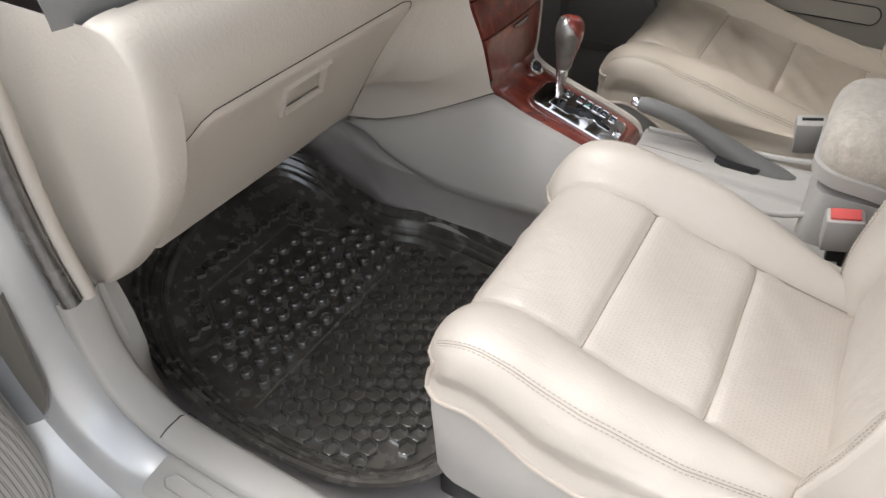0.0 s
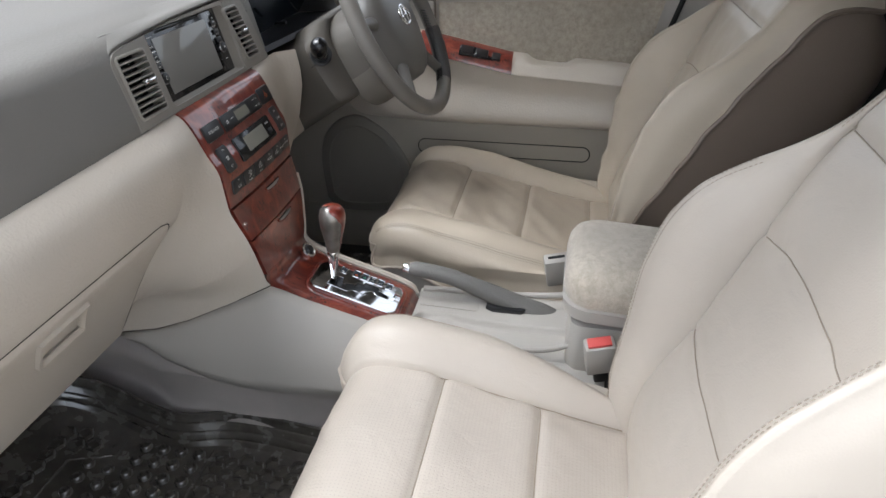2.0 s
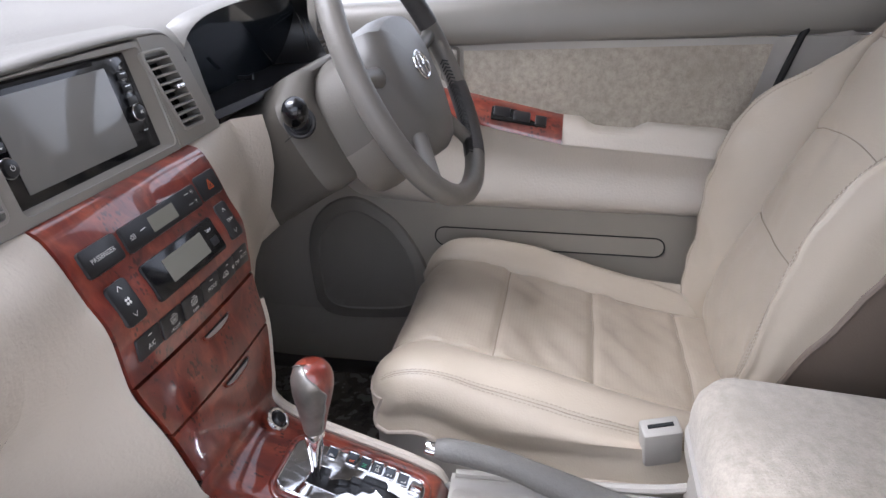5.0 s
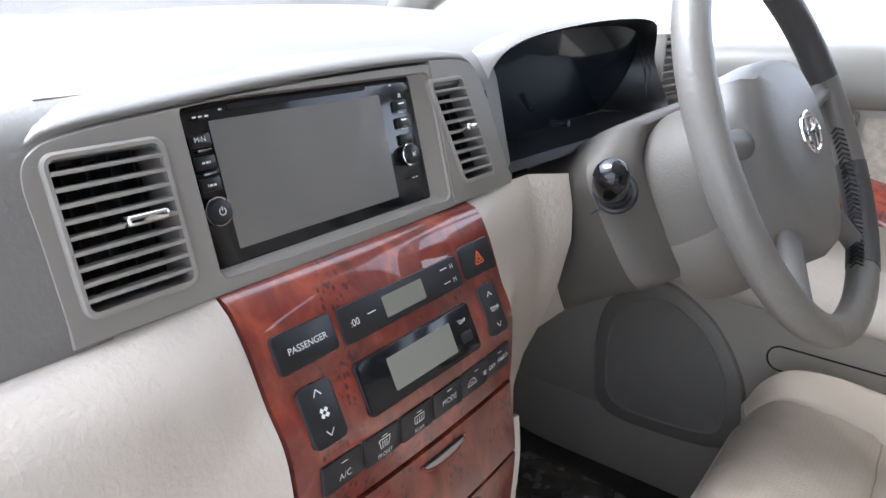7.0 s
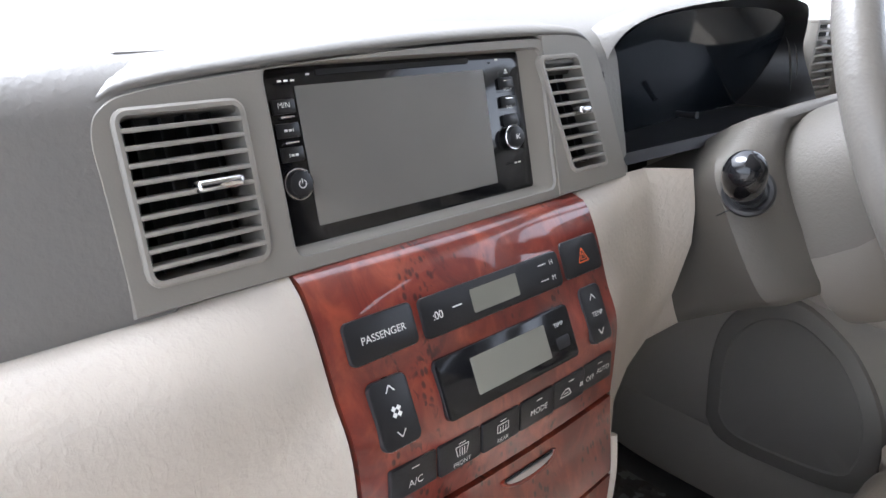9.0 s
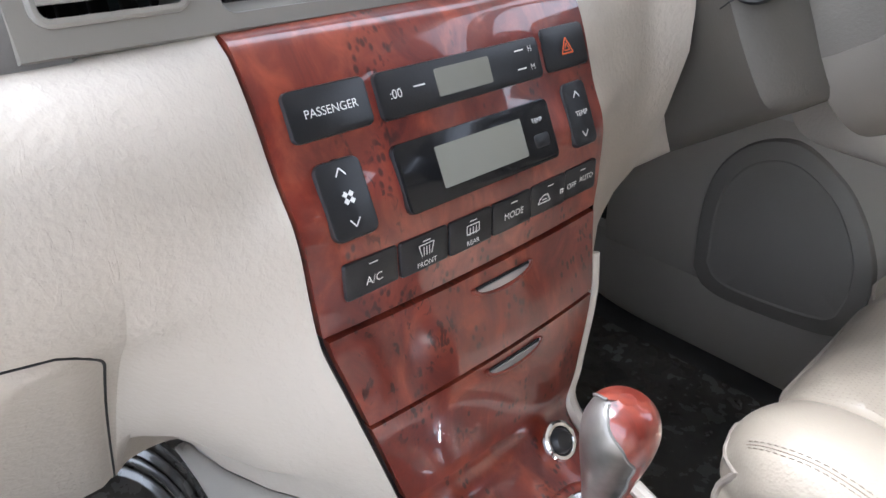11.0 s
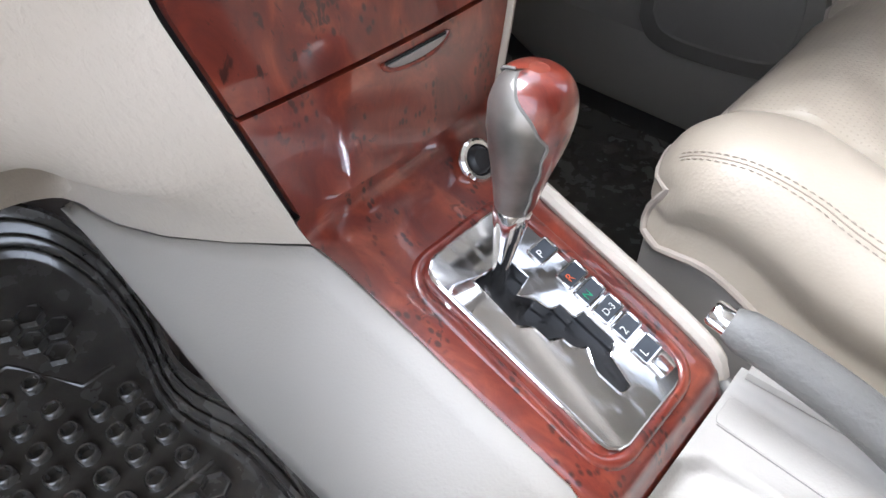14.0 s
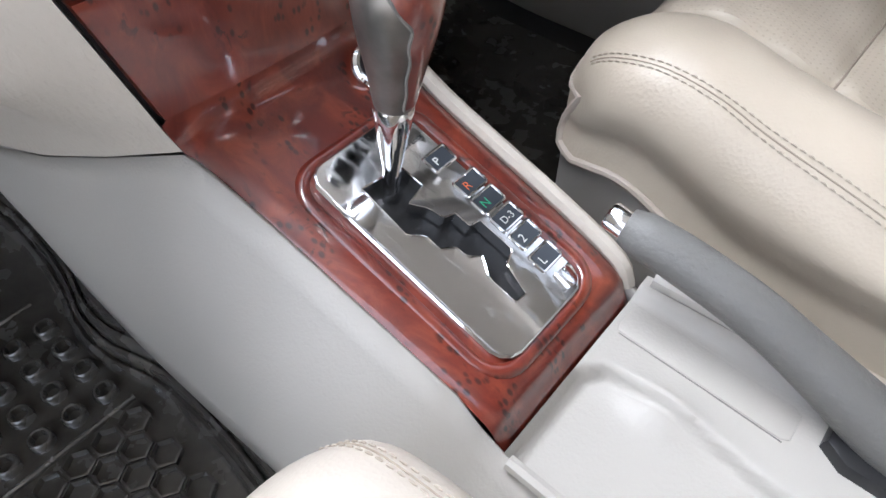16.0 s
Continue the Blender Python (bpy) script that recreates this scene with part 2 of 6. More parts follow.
def burl(name):
    """Red burl veneer under thick clear lacquer."""
    m = bpy.data.materials.new(name)
    m.use_nodes = True
    nt, link = m.node_tree, m.node_tree.links.new
    b = nt.nodes["Principled BSDF"]
    co = nt.nodes.new("ShaderNodeTexCoord")
    mp = nt.nodes.new("ShaderNodeMapping")
    mp.inputs["Scale"].default_value = (1.0, 0.6, 0.6)
    link(co.outputs["Object"], mp.inputs["Vector"])

    def cloud(scale, detail, twist=0.0, rough=0.5):
        n = nt.nodes.new("ShaderNodeTexNoise")
        n.inputs["Scale"].default_value, n.inputs["Detail"].default_value = scale, detail
        n.inputs["Distortion"].default_value, n.inputs["Roughness"].default_value = twist, rough
        link(mp.outputs["Vector"], n.inputs["Vector"])
        return n.outputs["Fac"]

    def band(src, lo, hi, a=0.0, z=1.0):
        r = nt.nodes.new("ShaderNodeMapRange")
        r.inputs["From Min"].default_value, r.inputs["From Max"].default_value = lo, hi
        r.inputs["To Min"].default_value, r.inputs["To Max"].default_value = a, z
        link(src, r.inputs["Value"])
        return r.outputs["Result"]

    def both(op, p, q):
        n = nt.nodes.new("ShaderNodeMath")
        n.operation = op
        link(p, n.inputs[0])
        link(q, n.inputs[1])
        return n.outputs["Value"]

    r1 = nt.nodes.new("ShaderNodeValToRGB")
    r1.color_ramp.elements[0].position, r1.color_ramp.elements[0].color = 0.28, (0.078, 0.010, 0.007, 1)
    r1.color_ramp.elements[1].position, r1.color_ramp.elements[1].color = 0.76, (0.30, 0.064, 0.030, 1)
    e = r1.color_ramp.elements.new(0.50)
    e.color = (0.155, 0.023, 0.013, 1)
    link(cloud(38, 7, 0.9, 0.62), r1.inputs["Fac"])
    # ragged dark flecks in drifts, and clusters of small eyes
    fleck = both("MULTIPLY", band(cloud(150, 3, 0.8), 0.585, 0.66), band(cloud(22, 3), 0.52, 0.62))
    vo = nt.nodes.new("ShaderNodeTexVoronoi")
    vo.inputs["Scale"].default_value = 230
    link(mp.outputs["Vector"], vo.inputs["Vector"])
    eye = both("MULTIPLY", band(vo.outputs["Distance"], 0.42, 0.22), band(cloud(44, 1), 0.54, 0.60))
    dark = both("MAXIMUM", fleck, eye)
    amount = nt.nodes.new("ShaderNodeMath")
    amount.operation = "MULTIPLY"
    amount.inputs[1].default_value = 0.85
    link(dark, amount.inputs[0])
    mix = nt.nodes.new("ShaderNodeMix")
    mix.data_type = "RGBA"
    link(amount.outputs["Value"], mix.inputs["Factor"])
    link(r1.outputs["Color"], mix.inputs[6])
    mix.inputs[7].default_value = (0.022, 0.004, 0.003, 1)
    link(mix.outputs[2], b.inputs["Base Color"])
    b.inputs["Roughness"].default_value = 0.3
    b.inputs["Coat Weight"].default_value = 1.0
    b.inputs["Coat Roughness"].default_value = 0.03
    b.inputs["Coat IOR"].default_value = 1.6
    return m


def glossy(name, base, rough=0.05, metal=0.0, scratch=0.0):
    m = material(name, base, rough=rough, metal=metal, vary=0.04, bump=0.0, coat=0.0)
    if scratch:
        nt, link = m.node_tree, m.node_tree.links.new
        n = nt.nodes.new("ShaderNodeTexNoise")
        n.inputs["Scale"].default_value, n.inputs["Detail"].default_value = 160, 6
        mp = nt.nodes.new("ShaderNodeMapping")
        mp.inputs["Scale"].default_value = (1, 0.12, 1)
        link(nt.nodes["Texture Coordinate"].outputs["Object"], mp.inputs["Vector"])
        link(mp.outputs["Vector"], n.inputs["Vector"])
        r = nt.nodes.new("ShaderNodeMapRange")
        r.inputs["From Min"].default_value, r.inputs["From Max"].default_value = 0.5, 0.75
        r.inputs["To Min"].default_value, r.inputs["To Max"].default_value = rough, rough + scratch
        link(n.outputs["Fac"], r.inputs["Value"])
        link(r.outputs["Result"], nt.nodes["Principled BSDF"].inputs["Roughness"])
    return m


def clear_glass(name, tint=(1, 1, 1), amount=0.92):
    """Thin glass: mostly clear, with a mirror's share by the angle."""
    m = bpy.data.materials.new(name)
    m.use_nodes = True
    nt, link = m.node_tree, m.node_tree.links.new
    nt.nodes.remove(nt.nodes["Principled BSDF"])
    tr, gl, mix, fr = (nt.nodes.new("ShaderNode" + k) for k in ("BsdfTransparent", "BsdfGlossy", "MixShader", "Fresnel"))
    tr.inputs["Color"].default_value = (*tint, 1)
    gl.inputs["Roughness"].default_value = 0.02
    fr.inputs["IOR"].default_value = 1.45
    link(fr.outputs["Fac"], mix.inputs["Fac"])
    link(tr.outputs["BSDF"], mix.inputs[1])
    link(gl.outputs["BSDF"], mix.inputs[2])
    link(mix.outputs["Shader"], nt.nodes["Material Output"].inputs["Surface"])
    return m


def mottled(name, a, b):
    """Worn napped cloth: blotches and a fine fleck over a base colour."""
    m = material(name, a, rough=0.95, vary=0.10, scale=26, bump=0.8, grain=420, sheen=0.3)
    nt, link = m.node_tree, m.node_tree.links.new
    co = nt.nodes["Texture Coordinate"]
    n1 = nt.nodes.new("ShaderNodeTexNoise")
    n1.inputs["Scale"].default_value, n1.inputs["Detail"].default_value, n1.inputs["Roughness"].default_value = 75, 9, 0.78
    link(co.outputs["Object"], n1.inputs["Vector"])
    mr = nt.nodes.new("ShaderNodeMapRange")
    mr.inputs["From Min"].default_value, mr.inputs["From Max"].default_value = 0.40, 0.66
    link(n1.outputs["Fac"], mr.inputs["Value"])
    mix = nt.nodes.new("ShaderNodeMix")
    mix.data_type = "RGBA"
    link(mr.outputs["Result"], mix.inputs["Factor"])
    link(nt.nodes["Color Ramp"].outputs["Color"], mix.inputs[6])
    mix.inputs[7].default_value = (*b, 1)
    link(mix.outputs[2], nt.nodes["Principled BSDF"].inputs["Base Color"])
    return m


BEIGE = material("beige plastic", (0.51, 0.458, 0.39), rough=0.44, vary=0.04, scale=9, bump=0.75, grain=230)
# fine upright wrinkles of aged vinyl
_nt, _link = BEIGE.node_tree, BEIGE.node_tree.links.new
_mp = _nt.nodes.new("ShaderNodeMapping")
_mp.inputs["Scale"].default_value = (1.0, 0.5, 0.22)
_cr = _nt.nodes.new("ShaderNodeTexNoise")
_cr.inputs["Scale"].default_value, _cr.inputs["Detail"].default_value, _cr.inputs["Distortion"].default_value = 150, 3, 1.5
_rg = _nt.nodes.new("ShaderNodeValToRGB")
for _k, (_p, _c) in enumerate(((0.58, 0.0), (0.66, 1.0))):
    _rg.color_ramp.elements[_k].position, _rg.color_ramp.elements[_k].color = _p, (_c, _c, _c, 1)
_b2 = _nt.nodes.new("ShaderNodeBump")
_b2.inputs["Strength"].default_value, _b2.inputs["Distance"].default_value = 0.17, 0.0006
_link(_nt.nodes["Texture Coordinate"].outputs["Object"], _mp.inputs["Vector"])
_link(_mp.outputs["Vector"], _cr.inputs["Vector"])
_link(_cr.outputs["Fac"], _rg.inputs["Fac"])
_link(_rg.outputs["Color"], _b2.inputs["Height"])
_link(_nt.nodes["Bump"].outputs["Normal"], _b2.inputs["Normal"])
_link(_b2.outputs["Normal"], _nt.nodes["Principled BSDF"].inputs["Normal"])
BEIGE_SIDE = material("beige console plastic", (0.395, 0.372, 0.335), rough=0.5, vary=0.035, scale=9, bump=0.3, grain=420)
GREY = material("grey grained plastic", (0.175, 0.166, 0.152), rough=0.46, vary=0.05, scale=10, bump=0.42, grain=300)
GREY_SMOOTH = material("grey smooth plastic", (0.225, 0.208, 0.183), rough=0.42, vary=0.03, scale=12, bump=0.08, grain=700)
COLUMN = material("taupe column plastic", (0.105, 0.095, 0.081), rough=0.58, vary=0.05, scale=12, bump=0.3, grain=420, spec=0.3)
WHEEL_LEATHER = leather("grey wheel leather", (0.17, 0.158, 0.14), crease=0.3)
WORN_LEATHER = leather("dark worn leather", (0.06, 0.057, 0.055), crease=0.6)
LEATHER = leather("cream leather", (0.49, 0.435, 0.37))
LEATHER_PERF = leather("cream perforated leather", (0.48, 0.425, 0.362), perforated=True)
LEATHER_D = leather("tan leather", (0.465, 0.40, 0.315), crease=0.26)
LEATHER_DP = leather("tan perforated leather", (0.45, 0.385, 0.302), perforated=True, crease=0.30)
SEAT_CLOTH = material("grey seat cloth", (0.42, 0.39, 0.35), rough=0.85, vary=0.05, bump=0.5, grain=900)
LID_SUEDE = mottled("faded beige suede", (0.52, 0.465, 0.385), (0.37, 0.325, 0.26))
SUEDE = mottled("worn beige suede", (0.40, 0.355, 0.29), (0.27, 0.235, 0.19))
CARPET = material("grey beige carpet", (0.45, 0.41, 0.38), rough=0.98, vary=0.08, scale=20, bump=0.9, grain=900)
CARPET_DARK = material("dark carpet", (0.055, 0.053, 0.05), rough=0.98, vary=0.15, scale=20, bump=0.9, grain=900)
RUBBER = material("black rubber", (0.086, 0.078, 0.067), rough=0.25, vary=0.16, scale=140, bump=0.12, grain=300, coat=1.0, spec=1.0)
BLACK = material("black plastic", (0.016, 0.016, 0.017), rough=0.32, vary=0.1, bump=0.1)
BLACK_GLOSS = glossy("black gloss plastic", (0.008, 0.008, 0.009), rough=0.08)
DARK = material("dark void", (0.008, 0.008, 0.008), rough=0.7, vary=0.1)
WOOD = burl("burl veneer")
CHROME = glossy("chrome", (0.82, 0.82, 0.83), rough=0.05, metal=1.0, scratch=0.18)
SILVER = material("worn silver plastic", (0.27, 0.255, 0.235), rough=0.30, metal=0.8, vary=0.28, scale=90, bump=0.15, grain=300)
PAINT = glossy("silver car paint", (0.56, 0.555, 0.54), rough=0.3, metal=0.45)
GLASS = clear_glass("window glass")
LCD = glossy("grey display", (0.20, 0.197, 0.165), rough=0.18)
# screen base raised to grey in place of the window's reflection
SCREEN = material("display with painted reflection", (0.165, 0.158, 0.143), rough=0.3, vary=0.03, bump=0.0, coat=1.0)
WHITE_INK = material("white ink", (0.75, 0.75, 0.72), rough=0.5, vary=0.02, bump=0)
RED_INK = material("orange ink", (0.75, 0.14, 0.04), rough=0.5, vary=0.02, bump=0)
GREEN_INK = material("green ink", (0.03, 0.42, 0.20), rough=0.5, vary=0.02, bump=0)
BUCKLE_RED = material("red buckle button", (0.62, 0.10, 0.09), rough=0.35, vary=0.08, bump=0.05)
HANDBRAKE = material("grey handbrake grip", (0.135, 0.13, 0.12), rough=0.5, vary=0.06, bump=1.0, grain=240)
CONCRETE = material("pale concrete", (0.44, 0.41, 0.38), rough=0.9, vary=0.14, scale=14, bump=0.5, grain=120)
STITCH = material("beige thread", (0.36, 0.31, 0.25), rough=0.8, vary=0.03, bump=0)
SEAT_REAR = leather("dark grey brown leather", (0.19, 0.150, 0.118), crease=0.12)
# darker copy of the console beige; the shade low in the cabin is coloured in
SHADED_BEIGE = material("shaded beige plastic", (0.36, 0.325, 0.27), rough=0.5, vary=0.05, scale=10, bump=0.3, grain=420)
SEAM = material("seam thread", (0.31, 0.26, 0.205), rough=0.8, vary=0.05, bump=0)
# dark mesh tone, with the footwell's shade added to the colour
SPEAKER = material("shaded loudspeaker panel", (0.20, 0.182, 0.155), rough=0.6, vary=0.06, scale=10, bump=0.3)
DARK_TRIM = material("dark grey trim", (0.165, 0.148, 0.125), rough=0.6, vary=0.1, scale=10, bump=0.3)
LENS = glossy("blue black instrument lens", (0.006, 0.009, 0.013), rough=0.04)
PIPING = material("beige piping", (0.42, 0.36, 0.30), rough=0.55, vary=0.04, bump=0.1)
HEADLINER = material("pale headliner", (0.55, 0.52, 0.47), rough=0.95, vary=0.03, bump=0.4)

# ---- ground and body shell ----
bm = bmesh.new()
cap(bm, [(-400, -400, -0.26), (400, -400, -0.26), (400, 400, -0.26), (-400, 400, -0.26)])
solid("ground", bm, CONCRETE, "pale rough concrete ground around the car", "ground", "structure")

# floor pan: flat, then a toe board that rises towards the engine; a tunnel runs along the middle
FLOOR = 0.045


def floor_rows(x0, x1):
    prof = spline([(-1.6, FLOOR), (-0.6, FLOOR), (0.0, FLOOR), (0.24, FLOOR), (0.34, FLOOR + 0.025), (0.42, FLOOR + 0.075), (0.54, 0.22), (0.66, 0.40), (0.70, 0.62)], 40)
    return [[(x, y, z) for y, z in prof] for x in np.linspace(x0, x1, 12)]


thick(solid("floor", sheet(floor_rows(-0.66, 0.05)), CARPET, "grey beige carpeted floor rising into the toe board", "floor", "structure"), 0.03)
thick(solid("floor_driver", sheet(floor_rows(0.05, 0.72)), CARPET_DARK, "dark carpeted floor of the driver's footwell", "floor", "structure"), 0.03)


def tunnel_section(y):
    """Half width at the foot and at the top, and height, of the centre tunnel."""
    return 0.125, 0.075, 0.25 if y < 0.1 else 0.25 + 0.1 * (y - 0.1)


rows = []
for y in np.linspace(-1.5, 0.6, 30):
    a, b, h = tunnel_section(y)
    n_ = 0.05 * min(1, max(0, (y - 0.17) / 0.08))  # narrower beside the front of the mat
    rows.append([(x, y, z) for x, z in spline([(-0.098 + n_, FLOOR), (-0.080 + n_, FLOOR + 0.04), (-0.070 + n_, 0.13), (-0.082 + n_ * 0.6, 0.19), (-0.090 + n_ * 0.4, h - 0.03), (-0.04, h), (0.036 + b - 0.03, h), (0.036 + b - 0.005, h - 0.03), (0.036 + b, FLOOR + 0.05), (0.046 + b, FLOOR)], 30)])
solid("tunnel", sheet(rows), CARPET, "carpeted centre tunnel between the footwells", "floor", "structure")

# near black, so the colour carries the shade of the rear cabin
REAR_SHADE = material("shaded rear trim", (0.028, 0.027, 0.026), rough=0.7, vary=0.1, scale=10, bump=0.3)
# firewall and rear of the cabin close the place
solid("firewall", box((1.5, 0.03, 0.75), (0.03, 0.72, 0.42)), DARK, "dark firewall behind the dashboard", "wall", "structure")
solid("ceiling", box((1.3, 2.0, 0.03), (0.03, -0.95, 1.30), r=0.012), HEADLINER, "pale fabric headliner under the car roof", "ceiling", "structure")
solid("wall_rear", box((1.4, 0.08, 1.25), (0.03, -2.0, 0.68), r=0.02), REAR_SHADE, "rear cabin wall behind the seats, near black for shade", "wall", "structure")

# driver's sill and rear doors close the shell; cowl sides added against side light
solid("wall_cowl", box((0.03, 0.50, 0.84), (-0.675, 0.57, 0.41)), DARK, "added dark wall that keeps side light out of the footwell", "wall", "structure")
solid("wall_cowl_right", box((0.03, 0.52, 0.82), (0.745, 0.53, 0.40)), DARK, "added dark wall that keeps side light out of the footwell", "wall", "structure")
solid("sill_driver", box((0.12, 2.9, 0.32), (0.765, -0.6, 0.03), r=0.02), SHADED_BEIGE, "beige sill trim below the driver's door, darkened for shade", "sill trim", "structure")
# full-height walls in place of rear doors, added to shut out sky light
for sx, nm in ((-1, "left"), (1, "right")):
    solid("wall_rear_door_" + nm, box((0.06, 1.06, 1.22), (0.035 + sx * 0.72, -1.44, 0.70), r=0.02), REAR_SHADE, "windowless near-black wall for a rear door, added to block light", "wall", "structure")
# hidden bench; dark leather is used here to stand for shade
solid("rear_bench", box((1.30, 0.50, 0.34), (0.035, -1.62, 0.22), r=0.06, seg=4), SEAT_REAR, "unseen rear bench seat, its dark leather standing for shade", "car seat")

# pillars
for sx, nm in ((-1, "left"), (1, "right")):
    x = 0.035 + sx * 0.72
    path = spline([(x, 0.62, 0.82), (x - sx * 0.03, 0.30, 1.00), (x - sx * 0.08, -0.02, 1.20), (x - sx * 0.10, -0.25, 1.30)], 14)
    solid("pillar_" + nm, tube(path, 0.035, 10), BEIGE_SIDE, "slanted beige windscreen pillar trim", "pillar", "structure")
    path = [(x, -0.78, 0.10), (x, -0.80, 0.75), (x - sx * 0.06, -0.82, 1.28)]
    if sx > 0:
        solid("pillar_rear_" + nm, tube(path, 0.05, 10), BEIGE_SIDE, "upright beige door pillar trim", "pillar", "structure")

# windscreen
rows = [[(0.035 + u * (0.74 - 0.1 * v), 0.80 - 0.10 * u * u - v * 0.90, 0.80 + 0.47 * v) for u in np.linspace(-1, 1, 16)] for v in np.linspace(0, 1, 10)]
pane = solid("windscreen", sheet(rows), GLASS, "clear raked windscreen glass above the dashboard", "window", "structure")
pane.visible_shadow = False
# bonnet seen beyond the windscreen foot
rows = [[(0.035 + u * 0.78, 0.83 + v * 0.95, 0.79 - 0.18 * v * v - 0.05 * u * u) for u in np.linspace(-1, 1, 14)] for v in np.linspace(0, 1, 10)]
thick(solid("bonnet", sheet(rows), PAINT, "silver painted bonnet beyond the windscreen", "bonnet", "structure"), 0.01)

# ---- dashboard ----
XC = 0.035
WOODZ = [0.25, 0.299, 0.323, 0.365, 0.388, 0.42, 0.478, 0.533, 0.56, 0.60, 0.627, 0.661, 0.6838, 0.690]
WOODY = [-0.29, -0.264, -0.238, -0.102, -0.053, -0.047, -0.041, -0.026, -0.024, -0.021, -0.008, 0.006, 0.0205, 0.038]
WOODH = [0.064, 0.066, 0.067, 0.072, 0.079, 0.088, 0.104, 0.1165, 0.119, 0.121, 0.122, 0.123, 0.124, 0.123]


WOOD_LINE = spline(list(zip(WOODZ, WOODY)), 300)


def wood_y(z):
    return float(np.interp(z, WOOD_LINE[:, 0], WOOD_LINE[:, 1]))


def wood_half(z):
    return float(np.interp(z, WOODZ, WOODH))


dash = thing("dashboard", (XC, 0.2, 0.4), "two-tone car dashboard, grey padded top over a cream lower half", "dashboard", kind="structure")

# lower half on the passenger's side
LOW = [(0.036, 0.686), (0.018, 0.682), (0.000, 0.665), (-0.010, 0.635), (-0.006, 0.60), (0.010, 0.565), (0.036, 0.535), (0.075, 0.48), (0.112, 0.42), (0.142, 0.368), (0.155, 0.352), (0.178, 0.347), (0.26, 0.37), (0.36, 0.40)]
low = spline(LOW, 60)
rows = []
for x in np.linspace(-0.165, -0.60, 30):
    rows.append([(x, y, z) for y, z in low])
part("lower_panel", sheet(rows), BEIGE, dash, "cream grained lower dashboard panel")
# end cap towards the door
endp = spline([(0.04, 0.686), (0.010, 0.678), (-0.008, 0.645), (-0.008, 0.59), (0.012, 0.52), (0.046, 0.465), (0.09, 0.412), (0.135, 0.362), (0.175, 0.326), (0.215, 0.300), (0.26, 0.282), (0.32, 0.276), (0.40, 0.30)], 44)
rows = []
for k in np.linspace(0, 1, 8):
    a = k * math.pi / 2
    inset = 0.010 * (1 - math.cos(a))
    c = np.array([0.2, 0.52])
    ring_pts = []
    for y, z in endp:
        d = c - np.array([y, z])
        d = d / np.linalg.norm(d)
        q = np.array([y, z]) + d * inset
        ring_pts.append((-0.598 - 0.030 * math.sin(a) ** 0.7, q[0], q[1]))
    rows.append(ring_pts)
bm = sheet(rows)
cap(bm, list(rows[-1]) + [(-0.628, 0.40, 0.68)])
part("end_cap", bm, BEIGE, dash, "cream dashboard end panel beside the door")

# fillet from the glove box to the centre stack
left = [(-0.165, y, z) for y, z in low[:46]] + [(-0.152, 0.168, 0.348), (-0.128, 0.188, 0.330), (-0.110, 0.203, 0.313), (-0.094, 0.215, 0.295)]
right = [(XC - wood_half(z) - 0.002, wood_y(z) + 0.002, z) for z in np.linspace(0.688, 0.388, 40)]
top = [(-0.165, 0.036, 0.686), (-0.14, 0.036, 0.687), (XC - wood_half(0.688) - 0.002, wood_y(0.688) + 0.002, 0.688)]
bottom = [(-0.094, 0.215, 0.295), (-0.087, 0.150, 0.304), (-0.077, 0.09, 0.323), (-0.062, 0.02, 0.353), right[-1]]
rows = coons(top, bottom, left, right, 24, 44, bulge=(-0.004, -0.006, 0.0))
# the foot of the cheek tucks in under the glove box
for i, u in enumerate(np.linspace(0, 1, 24)):
    for j, v in enumerate(np.linspace(0, 1, 44)):
        w = math.exp(-(((u - 0.25) / 0.3) ** 2) - ((v - 0.9) / 0.2) ** 2) * min(1, u / 0.08) * min(1, (1 - v) / 0.06)
        rows[i][j] = rows[i][j] + np.array([0.02, 0.06, 0.03]) * w
part("stack_cheek", sheet(rows), BEIGE, dash, "cream panel that sweeps down beside the centre stack")

# padded grey top
UP = [(0.031, 0.684), (0.0325, 0.700), (0.0425, 0.74), (0.0490, 0.766), (0.0560, 0.786), (0.074, 0.8005), (0.11, 0.8095), (0.16, 0.816), (0.30, 0.820), (0.50, 0.826), (0.78, 0.815)]
up = spline(UP, 44)
rows = []
for x in np.linspace(-0.645, 0.755, 140):
    e = max(0, abs(x - XC) - 0.5) / 0.22
    hood = math.exp(-((x - 0.40) / 0.17) ** 4) * 0.012 + math.exp(-((x - 0.03) / 0.2) ** 4) * 0.004
    inset = 0.011 * min(1, max(0, (x + 0.150) / 0.012)) * min(1, max(0, (0.204 - x) / 0.012))
    rows.append([(x, y + 0.05 * e * e + inset * min(1, max(0, ((0.797 if -0.085 < x < 0.140 else 0.782) - z) / 0.008)), z + hood * min(1, max(0, (z - 0.72) / 0.09)) - 0.01 * e) for y, z in up])
# the instrument opening leaves the face out between the hood's sides
bm = sheet(rows)
drop = [f for f in bm.faces if -0.166 < f.calc_center_median().x < 0.208 and 0.70 < f.calc_center_median().z < 0.776 and f.calc_center_median().y < 0.08]
drop += [f for f in bm.faces if -0.080 < f.calc_center_median().x < 0.132 and 0.774 < f.calc_center_median().z < 0.790 and f.calc_center_median().y < 0.09]
drop += [f for f in bm.faces if -0.592 < f.calc_center_median().x < -0.536 and 0.716 < f.calc_center_median().z < 0.764 and f.calc_center_median().y < 0.09]
drop = list(set(drop))
drop += [f for f in bm.faces if 0.232 < f.calc_center_median().x < 0.560 and f.calc_center_median().z < 0.806 and f.calc_center_median().y < 0.12]
